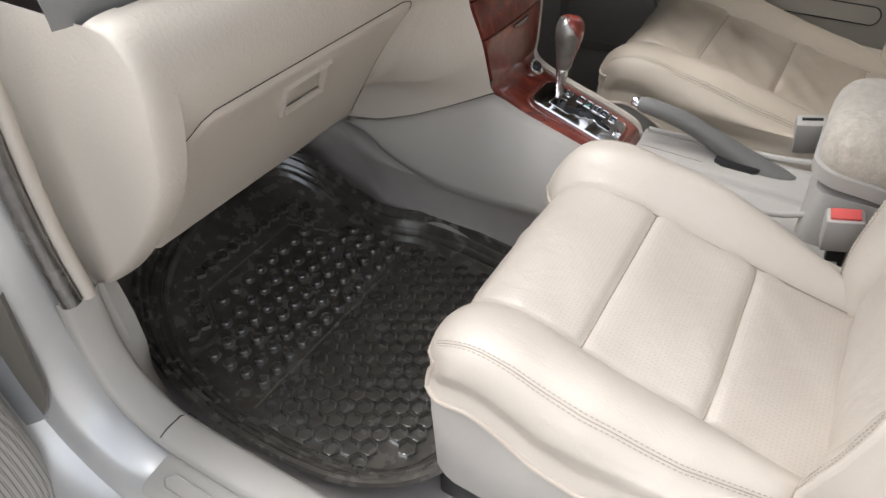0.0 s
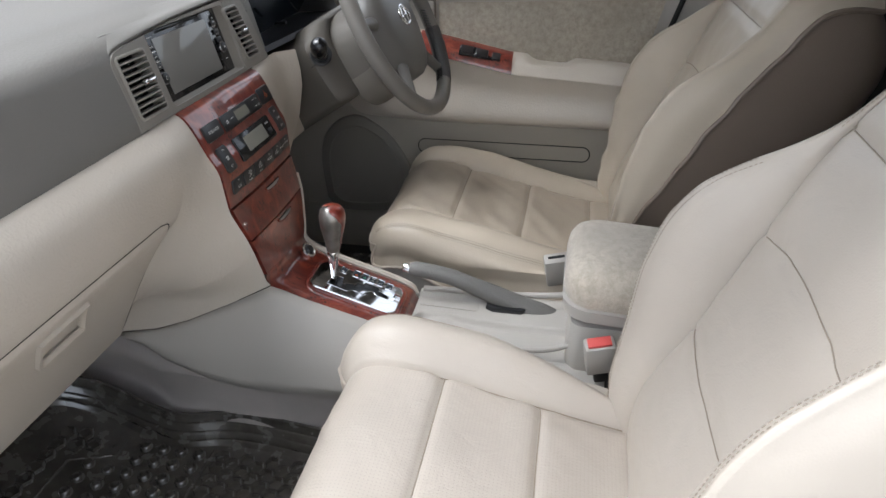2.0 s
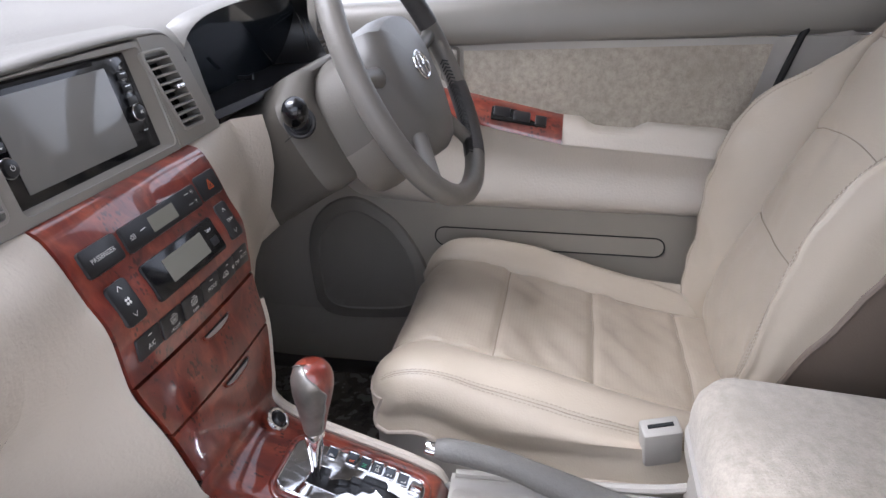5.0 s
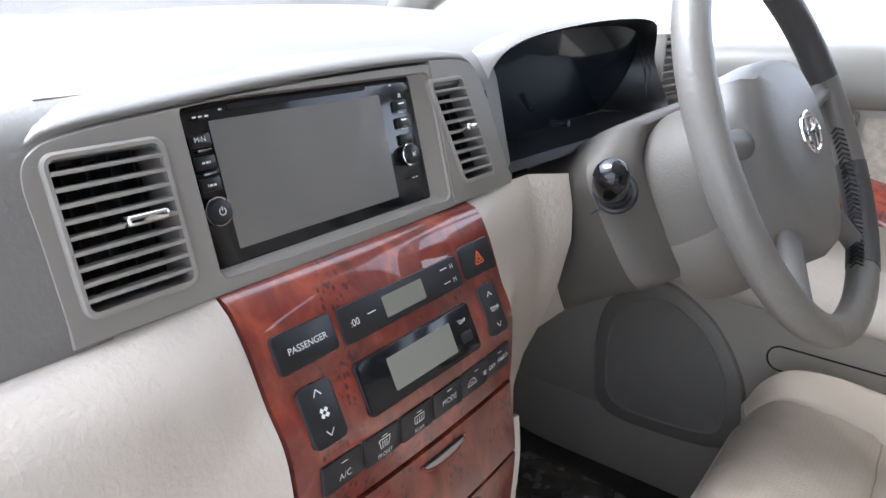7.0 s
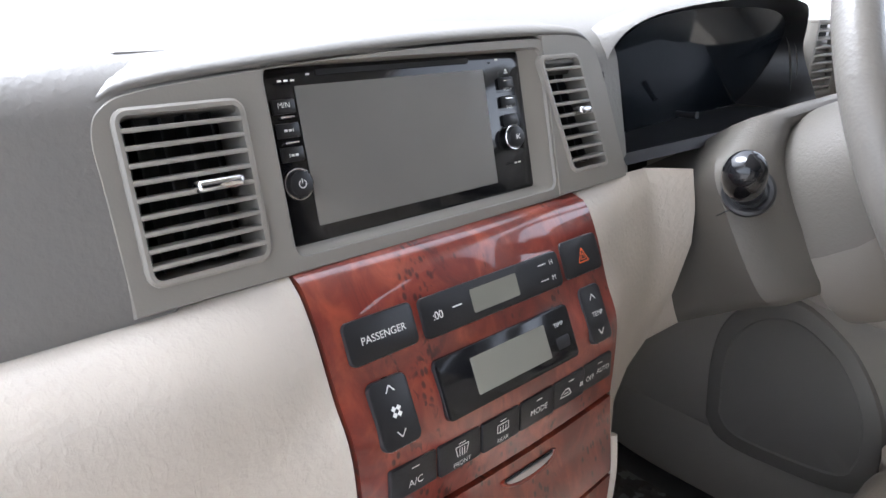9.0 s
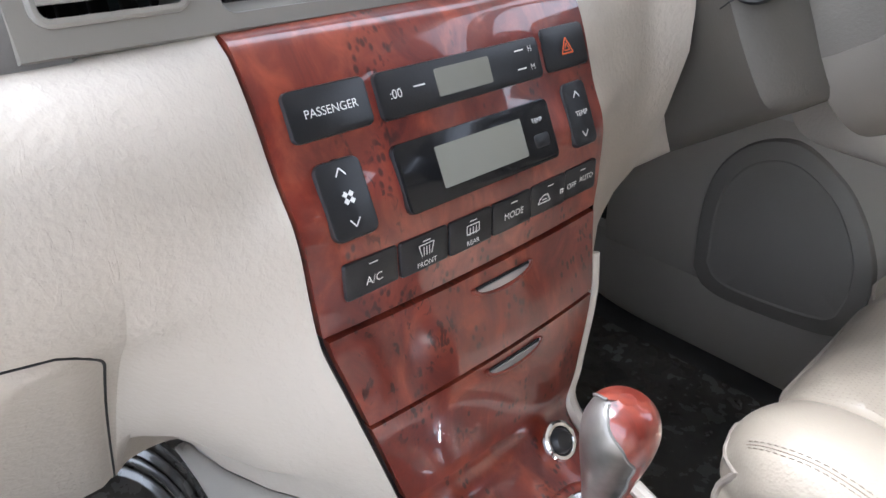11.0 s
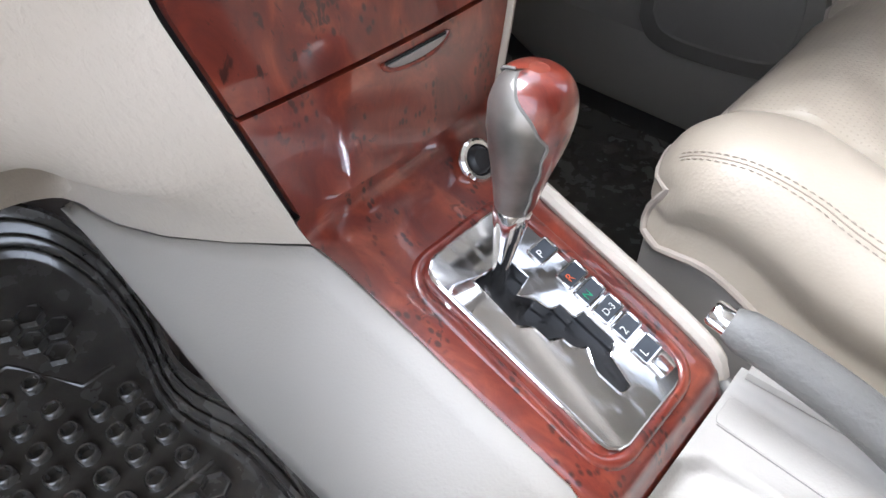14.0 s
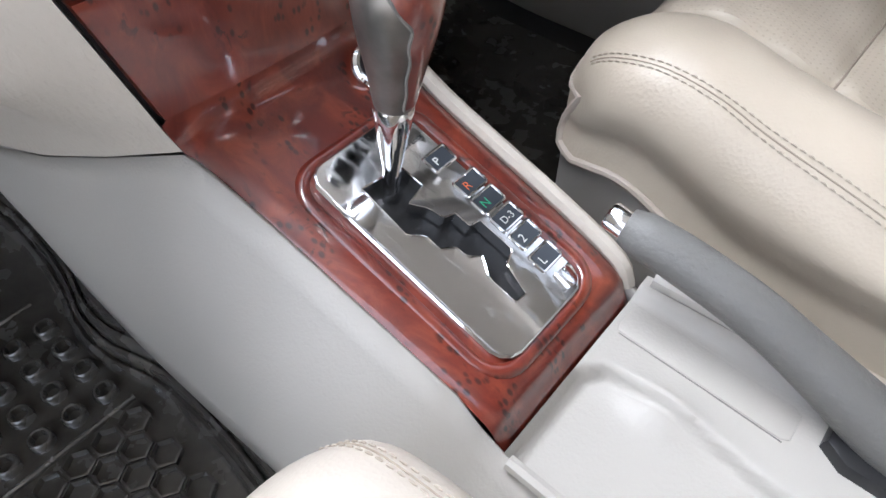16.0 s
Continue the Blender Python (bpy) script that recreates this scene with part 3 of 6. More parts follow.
bmesh.ops.delete(bm, geom=drop, context="FACES")
part("top_pad", bm, GREY, dash, "dark grey grained dashboard top")

# glove box door: a raised skin with a fine gap round it
gl = thing("glove_box", (-0.38, 0.1, 0.36), "closed cream glove box door with a recessed pull", "glove box")
i0 = next(i for i, q in enumerate(low) if q[1] < 0.578)
i1 = next(i for i, q in enumerate(low) if q[1] < 0.360)
sec = even(low[i0 : i1 + 3], 40)


def low_normal(k, pts):
    d = pts[min(k + 1, len(pts) - 1)] - pts[max(k - 1, 0)]
    n = np.array([d[1], -d[0]])
    return n / np.linalg.norm(n)


def glove_span(v):
    """Left and right end of the door at v = 0 (top) to 1 (foot)."""
    r = max(0, 1 - v / 0.20)
    cut = 0.042 * (1 - math.sqrt(max(0, 1 - r * r)))
    return -0.586 + 0.012 * v + cut * 0.8, -0.174 + 0.007 * v - cut


rows = []
for k in range(40):
    v = k / 39
    a, b = glove_span(v)
    n = low_normal(k, sec)
    if n[0] > 0:
        n = -n
    row = []
    for u in np.linspace(0, 1, 44):
        edge = min(u, 1 - u) * (b - a)
        lift = 0.0045 * min(1, edge / 0.006) ** 0.5 * min(1, (v * 0.23) / 0.006) ** 0.5 - 0.001
        x = a + (b - a) * u
        y, z = sec[k] + n * lift
        row.append((x, y, z))
    rows.append(row)
SEC_Z = sec[::-1, 1]
SEC_Y = sec[::-1, 0]


def glove_at(x, z, out=0.0):
    """A place on the glove box door, lifted out along the slope."""
    return (x, float(np.interp(z, SEC_Z, SEC_Y)) - 0.82 * (out + 0.0035), z - 0.57 * (out + 0.0035))


PULL = [(-0.424, 0.541), (-0.358, 0.547), (-0.326, 0.489), (-0.402, 0.489)]


def pull_ring(f, out):
    c = np.mean(PULL, 0)
    q = [c + (np.array(p) - c) * f for p in PULL]
    return [glove_at(x, z, out) for x, z in even(q, 32, closed=True)]


bm = sheet(rows)


def in_pull(p):
    c = np.mean(PULL, 0)
    q = [c + (np.array(v) - c) * 0.93 for v in PULL]
    s_ = [(q[(k + 1) % 4][0] - q[k][0]) * (p.z - q[k][1]) - (q[(k + 1) % 4][1] - q[k][1]) * (p.x - q[k][0]) for k in range(4)]
    return all(v < 0 for v in s_) or all(v > 0 for v in s_)


bmesh.ops.delete(bm, geom=[f for f in bm.faces if in_pull(f.calc_center_median())], context="FACES")
part("door", bm, BEIGE, gl)
rows = [pull_ring(1.18, 0.0), pull_ring(1.13, 0.0048), pull_ring(1.02, 0.0054), pull_ring(0.95, 0.002), pull_ring(0.88, -0.020)]
bm = sheet(rows, close_v=True)
cap(bm, rows[-1])
part("pull", bm, BEIGE, gl, "recessed cream pull with a raised lip", sharp=50)
# dark gap line round the door
gap = []
for k in range(40):
    a, b = glove_span(k / 39)
    gap.append((a, *sec[k]))
line = list(reversed(gap)) + [(b_, *sec[0]) for b_ in np.linspace(glove_span(0)[0], glove_span(0)[1], 20)][1:-1] + [(glove_span(k / 39)[1], *sec[k]) for k in range(40)]
part("gap", tube(line, 0.0008, 6), DARK, gl, "narrow dark gap round the door")


# ---- centre stack ----
stack = thing("centre_stack", (XC, 0.0, 0.3), "glossy red burl wood centre stack with climate controls", "centre console", kind="structure")


def stack_frame(x, z):
    """Pose on the face of the stack: x to the right, y up along the face, z out of it."""
    dz = 0.012
    d = Vector((0, wood_y(z + dz) - wood_y(z - dz), 2 * dz)).normalized()
    n = Vector((1, 0, 0)).cross(d)
    m = Matrix((Vector((1, 0, 0)), d, n)).transposed().to_4x4()
    u = (x - XC) / wood_half(z)
    return Matrix.Translation((x, wood_y(z) - 0.004 * max(0, 1 - u * u), z)) @ m


def stack_sheet(z0, z1, n, grow=0.0, lift=0.0, m=16, margin=0.0):
    rows = []
    for z in np.linspace(z0, z1, n):
        h = wood_half(z) + grow - margin
        rows.append([(XC + h * u, wood_y(z) - lift - 0.004 * (1 - u * u), z) for u in np.linspace(-1, 1, m)])
    return rows


part("fascia", block(stack_sheet(0.541, 0.690, 30), (0, 0.012, 0)), WOOD, stack, "glossy red burl veneer fascia")
PULL_MESH = glossy("chrome mesh", (0.42, 0.40, 0.41), rough=0.35, metal=0.8)
# drawers
for z0, z1, zh in ((0.482, 0.538, 0.529), (0.410, 0.479, 0.474)):
    dr = part("drawer", block(stack_sheet(z0, z1, 8, lift=0.0015, margin=0.002), (0, 0.012, 0)), WOOD, stack, "closed burl veneer drawer front")
    m = stack_frame(XC + 0.012, zh - 0.004)
    arc = [(0.0265 * math.cos(a), -0.0085 * math.sin(a)) for a in np.linspace(0, math.pi, 20)]
    part("pull_lip", tube([m @ Vector((x, y + 0.0045, 0.0022)) for x, y in arc], 0.0017, 8), WOOD, dr, "lacquered lip under the finger pull")
    part("pull_recess", slab([(x * 0.98, y + 0.0045) for x, y in arc], 0.0012, m @ Matrix.Translation((0, 0, 0.0016))), DARK, dr, "dark recess of the finger pull")
    grille = [(0.0235 * math.cos(a), 0.0030 - 0.0052 * math.sin(a)) for a in np.linspace(0, math.pi, 16)]
    part("finger_pull", slab(grille, 0.0010, m @ Matrix.Translation((0, 0, 0.0026)), r=0.0003), PULL_MESH, dr, "small chrome mesh finger pull")
part("gap", sheet(stack_sheet(0.402, 0.545, 12, lift=-0.006)), DARK, stack, "dark joints between the drawers")

# slanted shifter surround
rows = []
zs = np.linspace(0.412, 0.300, 46)
for z in zs:
    h = wood_half(z)
    ys, zz = wood_y(z), z
    row = []
    for u in np.linspace(-1, 1, 20):
        e = max(0, abs(u) - 0.86) / 0.14
        row.append((XC + h * u, ys, zz - 0.006 * e * e))
    rows.append(row)
rows.append([(p[0], p[1] - 0.004, p[2] - 0.006) for p in rows[-1]])
rows.append([(p[0], p[1] - 0.001, p[2] - 0.022) for p in rows[-1]])
bm = sheet(rows)
under = [f for f in bm.faces if abs(f.calc_center_median().x - XC) < 0.031 and -0.232 < f.calc_center_median().y < -0.108]
bmesh.ops.delete(bm, geom=under, context="FACES")
sur = part("shifter_surround", bm, WOOD, stack, "burl veneer surround of the gear selector")

# black buttons: x0, x1, z0, z1
def stack_box(x0, x1, z0, z1, name, mat, parent, depth=0.004, r=0.004, label="", lift=-0.0022, edge=0.0010):
    x0, x1 = x0 - 0.004, x1 - 0.004
    m = stack_frame((x0 + x1) / 2, (z0 + z1) / 2)
    slope = abs(wood_y(z1) - wood_y(z0))
    h = math.hypot(z1 - z0, slope)
    return part(name, slab(rrect(x1 - x0, h, r), depth, m @ Matrix.Translation((0, 0, lift)), r=edge), mat, parent, label)


passenger = stack_box(-0.072, -0.024, 0.640, 0.663, "indicator", BLACK, stack, label="black seat belt indicator panel")
clock = stack_box(-0.020, 0.107, 0.640, 0.663, "clock", BLACK, stack, label="black clock panel")
stack_box(0.020, 0.062, 0.6445, 0.6585, "display", LCD, clock, depth=0.0005, r=0.001, lift=0.0018, edge=0, label="blank grey display")
hazard = stack_box(0.113, 0.156, 0.640, 0.665, "hazard_button", BLACK, stack, label="black hazard light button")
climate = stack_box(-0.021, 0.103, 0.594, 0.629, "climate_display", BLACK_GLOSS, stack, label="black climate panel with a grey display")
stack_box(0.006, 0.075, 0.601, 0.622, "display", LCD, climate, depth=0.0005, r=0.001, lift=0.0018, edge=0, label="blank grey display")
fan = stack_box(-0.067, -0.040, 0.593, 0.630, "fan_button", BLACK, stack, r=0.005)
temp = stack_box(0.122, 0.146, 0.593, 0.632, "temperature_button", BLACK, stack, r=0.005)
bx = np.linspace(-0.064, 0.150, 7)
keys = [stack_box(a + 0.0004, b - 0.0004, 0.558, 0.5795, "button", BLACK, stack, r=0.002) for a, b in zip(bx[:-1], bx[1:])]

# ---- upper bezel with vents and head unit ----
TILT_B = math.atan(0.25)


def bez(x, s, out=0.0):
    """A place on the bezel's plane: x, height s above z = 0.69, out towards the cabin."""
    return Vector((x, 0.036 + 0.25 * s - out * math.cos(TILT_B), 0.69 + s + out * math.sin(TILT_B)))


def bez_pose(x, s, out=0.0, tz=0.0):
    m = Matrix((Vector((1, 0, 0)), Vector((0, math.sin(TILT_B), math.cos(TILT_B))), Vector((0, -math.cos(TILT_B), math.sin(TILT_B))))).transposed().to_4x4()
    return Matrix.Translation(bez(x, s, out)) @ m


bezel = thing("centre_bezel", (XC, 0.06, 0.69), "grey plastic bezel around the display and two air vents", "dashboard trim", kind="structure")


def frame_pts(x0, x1, s0, s1, r, n=5):
    cx, cs = (x0 + x1) / 2, (s0 + s1) / 2
    return [(cx + a, cs + b) for a, b in rrect(x1 - x0, s1 - s0, r, n)]


# openings in the bezel: left vent, screen, right vent
V1, HU, V2 = (-0.162, -0.098, 0.008, 0.089), (-0.081, 0.122, 0.009, 0.1065), (0.144, 0.191, 0.012, 0.098)
SHEAR = -0.28
LIFT = 0.0065
edge_pts = spline([(-0.170, -0.003), (-0.1705, 0.05), (-0.171, 0.080), (-0.164, 0.093), (-0.145, 0.099), (-0.09, 0.104), (0.0, 0.110), (0.10, 0.113), (0.17, 0.112), (0.194, 0.107), (0.205, 0.092), (0.216, 0.05), (0.228, -0.001), (0.15, -0.002), (0.03, -0.003), (-0.08, -0.003), (-0.170, -0.003)], 90)[:-1]
X_CUT = 0.1392
main_pts = [q for q in edge_pts if q[0] < X_CUT - 0.002]
cut_at = next(k for k, q in enumerate(main_pts) if q[0] > 0.12 and main_pts[(k + 1) % len(main_pts)][1] < 0.05)
main_pts[cut_at + 1 : cut_at + 1] = [(X_CUT, 0.1126), (X_CUT, -0.002)]
part("surround", holed([tuple(q) for q in main_pts], [frame_pts(*V1, 0.008), frame_pts(-0.084, 0.1375, 0.004, 0.1075, 0.007)], 0.03, bez_pose(0, 0, LIFT)), GREY_SMOOTH, bezel)


def reach(poly, c, a):
    """Where a ray from c at the angle a leaves an outline."""
    d, best = (math.cos(a), math.sin(a)), 0.0
    for p, q in zip(poly, poly[1:] + poly[:1]):
        ex, ey = q[0] - p[0], q[1] - p[1]
        det = d[0] * -ey + ex * d[1]
        if abs(det) < 1e-12:
            continue
        px, py = p[0] - c[0], p[1] - c[1]
        r, u = (px * -ey + ex * py) / det, (d[0] * py - d[1] * px) / det
        if r > 0 and -1e-6 <= u <= 1 + 1e-6:
            best = max(best, r)
    return c[0] + d[0] * best, c[1] + d[1] * best


side_o = [(X_CUT, -0.002), (0.18, -0.002), (0.226, -0.001), (0.2275, 0.003), (0.222, 0.025), (0.216, 0.05), (0.2105, 0.075), (0.205, 0.092), (0.201, 0.101), (0.194, 0.107), (0.184, 0.1105), (0.17, 0.112), (X_CUT, 0.1126)]
side_i = [(max(x + SHEAR * (q - 0.055), X_CUT + 0.0008), q) for x, q in frame_pts(*V2, 0.008)]
turns = sorted([2 * math.pi * k / 120 for k in range(120)] + [math.atan2(q[1] - 0.055, q[0] - 0.170) % (2 * math.pi) for q in side_o + side_i])
ro, ri = ([reach(poly, (0.170, 0.055), a) for a in turns] for poly in (side_o, side_i))
part("surround", sheet([[bez(x, q, -0.02) for x, q in ro], [bez(x, q, LIFT - 0.002) for x, q in ro], [bez(0.170 + (x - 0.170) * 0.985, 0.055 + (q - 0.055) * 0.985, LIFT + 0.001) for x, q in ro], [bez(x, q, LIFT + 0.001) for x, q in ri], [bez(x, q, -0.02) for x, q in ri]], close_v=True), GREY_SMOOTH, bezel, sharp=40)
top_e = [q for q in edge_pts if q[1] > 0.090]
PAD_Y, PAD_Z = [q[0] for q in UP], [q[1] for q in UP]


def pad_top(x, y):
    """Height of the padded top above a place in plan."""
    return float(np.interp(y, PAD_Y, PAD_Z)) + 0.9 * (math.exp(-((x - 0.40) / 0.17) ** 4) * 0.012 + math.exp(-((x - 0.03) / 0.2) ** 4) * 0.004)


rows = []
for x, s_ in top_e:
    q = bez(x, s_, LIFT - 0.002)
    w = min(1, max(0, (x + 0.166) / 0.06)) * min(1, max(0, (0.206 - x) / 0.03))
    f1, f2 = (float(np.interp(q.z + d_, PAD_Z, PAD_Y)) for d_ in (0.0022, 0.0060))
    f2 = min(f2, q.y + 0.007)
    rows.append([(x, y, z) for y, z in spline([(q.y, q.z - 0.001), (min(q.y, f1) - 0.0012 * w, q.z + 0.0022), (f2 - 0.0006 - 0.0015 * w, q.z + 0.0060), (0.080, min(max(pad_top(x, 0.080) + 0.0006, q.z + 0.003 + 0.004 * w), pad_top(x, 0.104))), (0.106, pad_top(x, 0.106) + 0.0003), (0.130, pad_top(x, 0.130) - 0.0012)], 22)])
part("brow", sheet(rows), GREY, bezel, "grey padded brow over the bezel", sharp=80)
part("backing", box((0.352, 0.012, 0.036), (0.026, 0.080, 0.786), r=0.002), GREY, bezel, "grey backing behind the bezel's top edge")
# sloping reveal from the bezel down to the screen
rows = [[bez(x, s_, o_) for x, s_ in frame_pts(*r_)] for r_, o_ in (((-0.085, 0.138, 0.003, 0.1085, 0.008), LIFT - 0.0015), ((-0.083, 0.133, 0.005, 0.1075, 0.006), 0.004), ((-0.0805, 0.1205, 0.0095, 0.1060, 0.003), -0.003))]
part("reveal", sheet(rows, close_v=True), GREY_SMOOTH, bezel, "sloping grey reveal round the screen")


def vent(o, tab_x, shear=0.0):
    x0, x1, s0, s1 = o
    sc_ = (s0 + s1) / 2

    def lean(pts):
        return [(x + shear * (q - sc_), q) for x, q in pts]

    v = thing("air_vent", bez((x0 + x1) / 2, s0), "grey slatted dashboard air vent with a chrome tab", "air vent", "dashboard air vents")
    rows = [[bez(x, s, k) for x, s in lean(frame_pts(x0 + g, x1 - g, s0 + g, s1 - g, 0.007 - g))] for k, g in ((0.004, -0.0008), (0.0082, -0.0004), (0.0092, 0.0010), (0.0090, 0.0030), (-0.02, 0.0032))]
    part("frame", sheet(rows, close_v=True), VENT, v)
    part("duct", slab(lean(frame_pts(x0, x1, s0, s1, 0.006)), 0.001, bez_pose(0, 0, -0.024)), DARK, v, "dark duct behind the slats")
    n_ = 9
    for k in range(n_):
        s = s0 + 0.0055 + (s1 - s0 - 0.011) * (k + 0.5) / n_
        part("slat", box((x1 - x0 - 0.0055, 0.0024, 0.010), bez((x0 + x1) / 2 + shear * (s - sc_), s, 0.0045), bez_pose(0, 0).to_3x3() @ Matrix.Rotation(radians(4), 3, "X"), r=0.0009, seg=2), VENT, v)
    for k in range(4):
        x = x0 + (x1 - x0) * (k + 1) / 5
        part("blade", box((0.0012, s1 - s0 - 0.006, 0.014), bez(x, sc_, -0.012), bez_pose(0, 0).to_3x3() @ Matrix.Rotation(math.atan(-shear), 3, "Z")), BLACK, v, "black upright blade behind the slats")
    s = s0 + (s1 - s0) * 0.52
    part("tab", box((0.024 if x1 < 0 else 0.013, 0.0058, 0.010), bez(tab_x, s, 0.0125), bez_pose(0, 0).to_3x3(), r=0.0022, seg=3), CHROME, v, "chrome tab")
    return v


VENT = material("grey vent plastic", (0.25, 0.232, 0.205), rough=0.4, vary=0.03, bump=0.1)
vent(V1, -0.121)
vent(V2, 0.170, SHEAR)
v0 = vent((-0.602, -0.528, 0.018, 0.088), -0.565)
v0.location.y += 0.010
v0.rotation_euler.z = radians(-8)

head = thing("head_unit", bez(XC - 0.015, 0.010), "black touch screen head unit, switched off", "car stereo")
cx = (HU[0] + HU[1]) / 2
part("body", slab(frame_pts(*HU, 0.003), 0.012, bez_pose(0, 0, -0.014), r=0.001), BLACK_GLOSS, head)
SC = (-0.062, 0.084, 0.018, 0.096)
part("screen", slab(frame_pts(*SC, 0.001), 0.0008, bez_pose(0, 0, -0.0018)), SCREEN, head, "blank screen, its grey lifted to stand for reflection")
for x, col in ((-0.071, 0), (0.105, 1)):
    part("knob", slab([(0.0075 * math.cos(a), 0.0075 * math.sin(a)) for a in np.linspace(0, 2 * math.pi, 24, endpoint=False)], 0.006, bez_pose(x, 0.042 if not col else 0.046, -0.002), r=0.0015), BLACK, head, "round black knob")
    for k in range(3):
        part("button", box((0.014, 0.008, 0.002), bez(x, 0.058 + 0.0125 * k, -0.001), bez_pose(0, 0).to_3x3(), r=0.0008), BLACK, head)

# ---- instrument hood ----
hoodt = thing("instrument_cluster", (0.40, 0.1, 0.70), "dark instrument cluster under a grey hood, switched off", "instrument cluster")
lip = spline([(0.226, 0.036, 0.702), (0.216, 0.050, 0.745), (0.218, 0.052, 0.785), (0.240, 0.040, 0.812), (0.30, 0.020, 0.826), (0.40, 0.010, 0.831), (0.50, 0.018, 0.826), (0.556, 0.034, 0.808), (0.575, 0.040, 0.775), (0.572, 0.020, 0.735), (0.555, 0.002, 0.712)], 50)
inner = spline([(0.244, 0.11, 0.705), (0.240, 0.12, 0.745), (0.245, 0.13, 0.775), (0.262, 0.13, 0.790), (0.31, 0.12, 0.800), (0.40, 0.12, 0.803), (0.49, 0.12, 0.800), (0.532, 0.13, 0.788), (0.548, 0.13, 0.765), (0.546, 0.11, 0.735), (0.535, 0.09, 0.715)], 50)
outer = lip + np.array([[0, 0.03, 0.001]]) + np.stack([np.sign(lip[:, 0] - 0.4) * 0.006, 0 * lip[:, 0], 0 * lip[:, 0]], 1)
part("hood", sheet([outer, (outer + lip) / 2 + np.array([0, -0.008, 0.0015]), lip]), GREY, hoodt, "dark grey grained hood")
part("shroud", sheet([lip, lip * 0.75 + inner * 0.25, lip * 0.5 + inner * 0.5, inner]), BLACK, hoodt, "black inner shroud")
wt = np.clip((lip[:, 2:3] - 0.70) / 0.12, 0, 1) * 0.5 + 0.2
mid = lip * wt + inner * (1 - wt)
mid[:, 1] = 0.096 - 0.42 * (mid[:, 2] - 0.70)
bm = bmesh.new()
cap(bm, [tuple(q) for q in mid] )
part("lens", bm, LENS, hoodt, "glossy black instrument lens")
kq = Vector((0.372, 0.060, 0.722))
part("reset_knob", tube([kq + Vector((0, 0.012, 0)), kq, kq + Vector((0, -0.010, 0.001))], [0.003, 0.003, 0.0036], 10), BLACK, hoodt, "small black reset knob")
part("sill", sheet([[(0.226, 0.030, 0.700), (0.34, 0.006, 0.708), (0.45, -0.012, 0.716), (0.555, -0.002, 0.710)], [(0.226, 0.036, 0.708), (0.34, 0.012, 0.716), (0.45, -0.004, 0.724), (0.555, 0.004, 0.716)], [(0.244, 0.11, 0.702), (0.34, 0.11, 0.706), (0.45, 0.10, 0.712), (0.535, 0.09, 0.712)]]), BLACK, hoodt, "black lower lip")

# cream panel right of the stack and knee panel under the column
right = [(XC + wood_half(z) + 0.002, wood_y(z) + 0.002, z) for z in np.linspace(0.688, 0.50, 24)]
far = [(0.270, -0.006, 0.697), (0.288, -0.004, 0.66), (0.299, 0.0, 0.622), (0.304, 0.014, 0.565), (0.318, 0.040, 0.506)]
top = [right[0], (0.20, 0.034, 0.692), (0.25, 0.026, 0.695), far[0]]
bot = [right[-1], (0.20, 0.0, 0.500), (0.25, 0.02, 0.505), far[-1]]
part("driver_cheek", sheet(coons(top, bot, right, far, 14, 24)), BEIGE, dash, "cream panel between centre stack and steering column")
rows = []
for x in np.linspace(0.150, 0.70, 30):
    k = float(np.interp(x, [0.15, 0.22, 0.40, 0.60, 0.70], [0.040, 0.034, 0.030, 0.022, 0.03]))
    rows.append([(x, y + k, z) for y, z in spline([(0.030, 0.66), (0.012, 0.60), (0.004, 0.555), (0.0, 0.522), (0.006, 0.505), (0.022, 0.497), (0.06, 0.502), (0.14, 0.525), (0.26, 0.57)], 26)])
part("knee_panel", sheet(rows), BEIGE, dash, "cream knee panel with a rolled lower edge")
# thin cream edge strip down the driver's side of the stack and console
strip = [(XC + wood_half(z) + 0.005, wood_y(z) + 0.004, z - 0.001) for z in np.linspace(0.505, 0.300, 40)]
part("edge_strip", tube(spline(strip, 40), 0.006, 8), BEIGE, stack, "cream edge strip beside the veneer")

# right of the instruments
rows = []
for x in np.linspace(0.57, 0.74, 10):
    rows.append([(x, y, z) for y, z in spline([(0.04, 0.69), (0.04, 0.74), (0.05, 0.785), (0.075, 0.808), (0.12, 0.815)], 12)])
part("side_panel", sheet(rows), GREY_SMOOTH, dash, "grey panel between instruments and door")

# ---- steering ----
WC, WN = Vector((0.413, -0.161, 0.730)), Vector((-0.04, -0.89, 0.453)).normalized()
wx = Vector((1, 0, 0)) - WN * WN.x
wx.normalize()
wy = WN.cross(wx)
WM = Matrix.Translation(WC) @ Matrix((wx, wy, WN)).transposed().to_4x4()


def wl(x, y, z=0.0):
    return WM @ Vector((x, y, z))


PAD = material("grey airbag plastic", (0.155, 0.146, 0.132), rough=0.45, vary=0.04, scale=12, bump=0.25, grain=420)
wheel = thing("steering_wheel", tuple(WC), "grey leather four-spoke steering wheel with worn stitching", "steering wheel")
rr = 0.185
rim = [wl(rr * math.cos(a), rr * math.sin(a)) for a in np.linspace(0, 2 * math.pi, 72, endpoint=False)]
part("rim", ring(rim, 0.0155, 14), WHEEL_LEATHER, wheel, "grey leather rim")
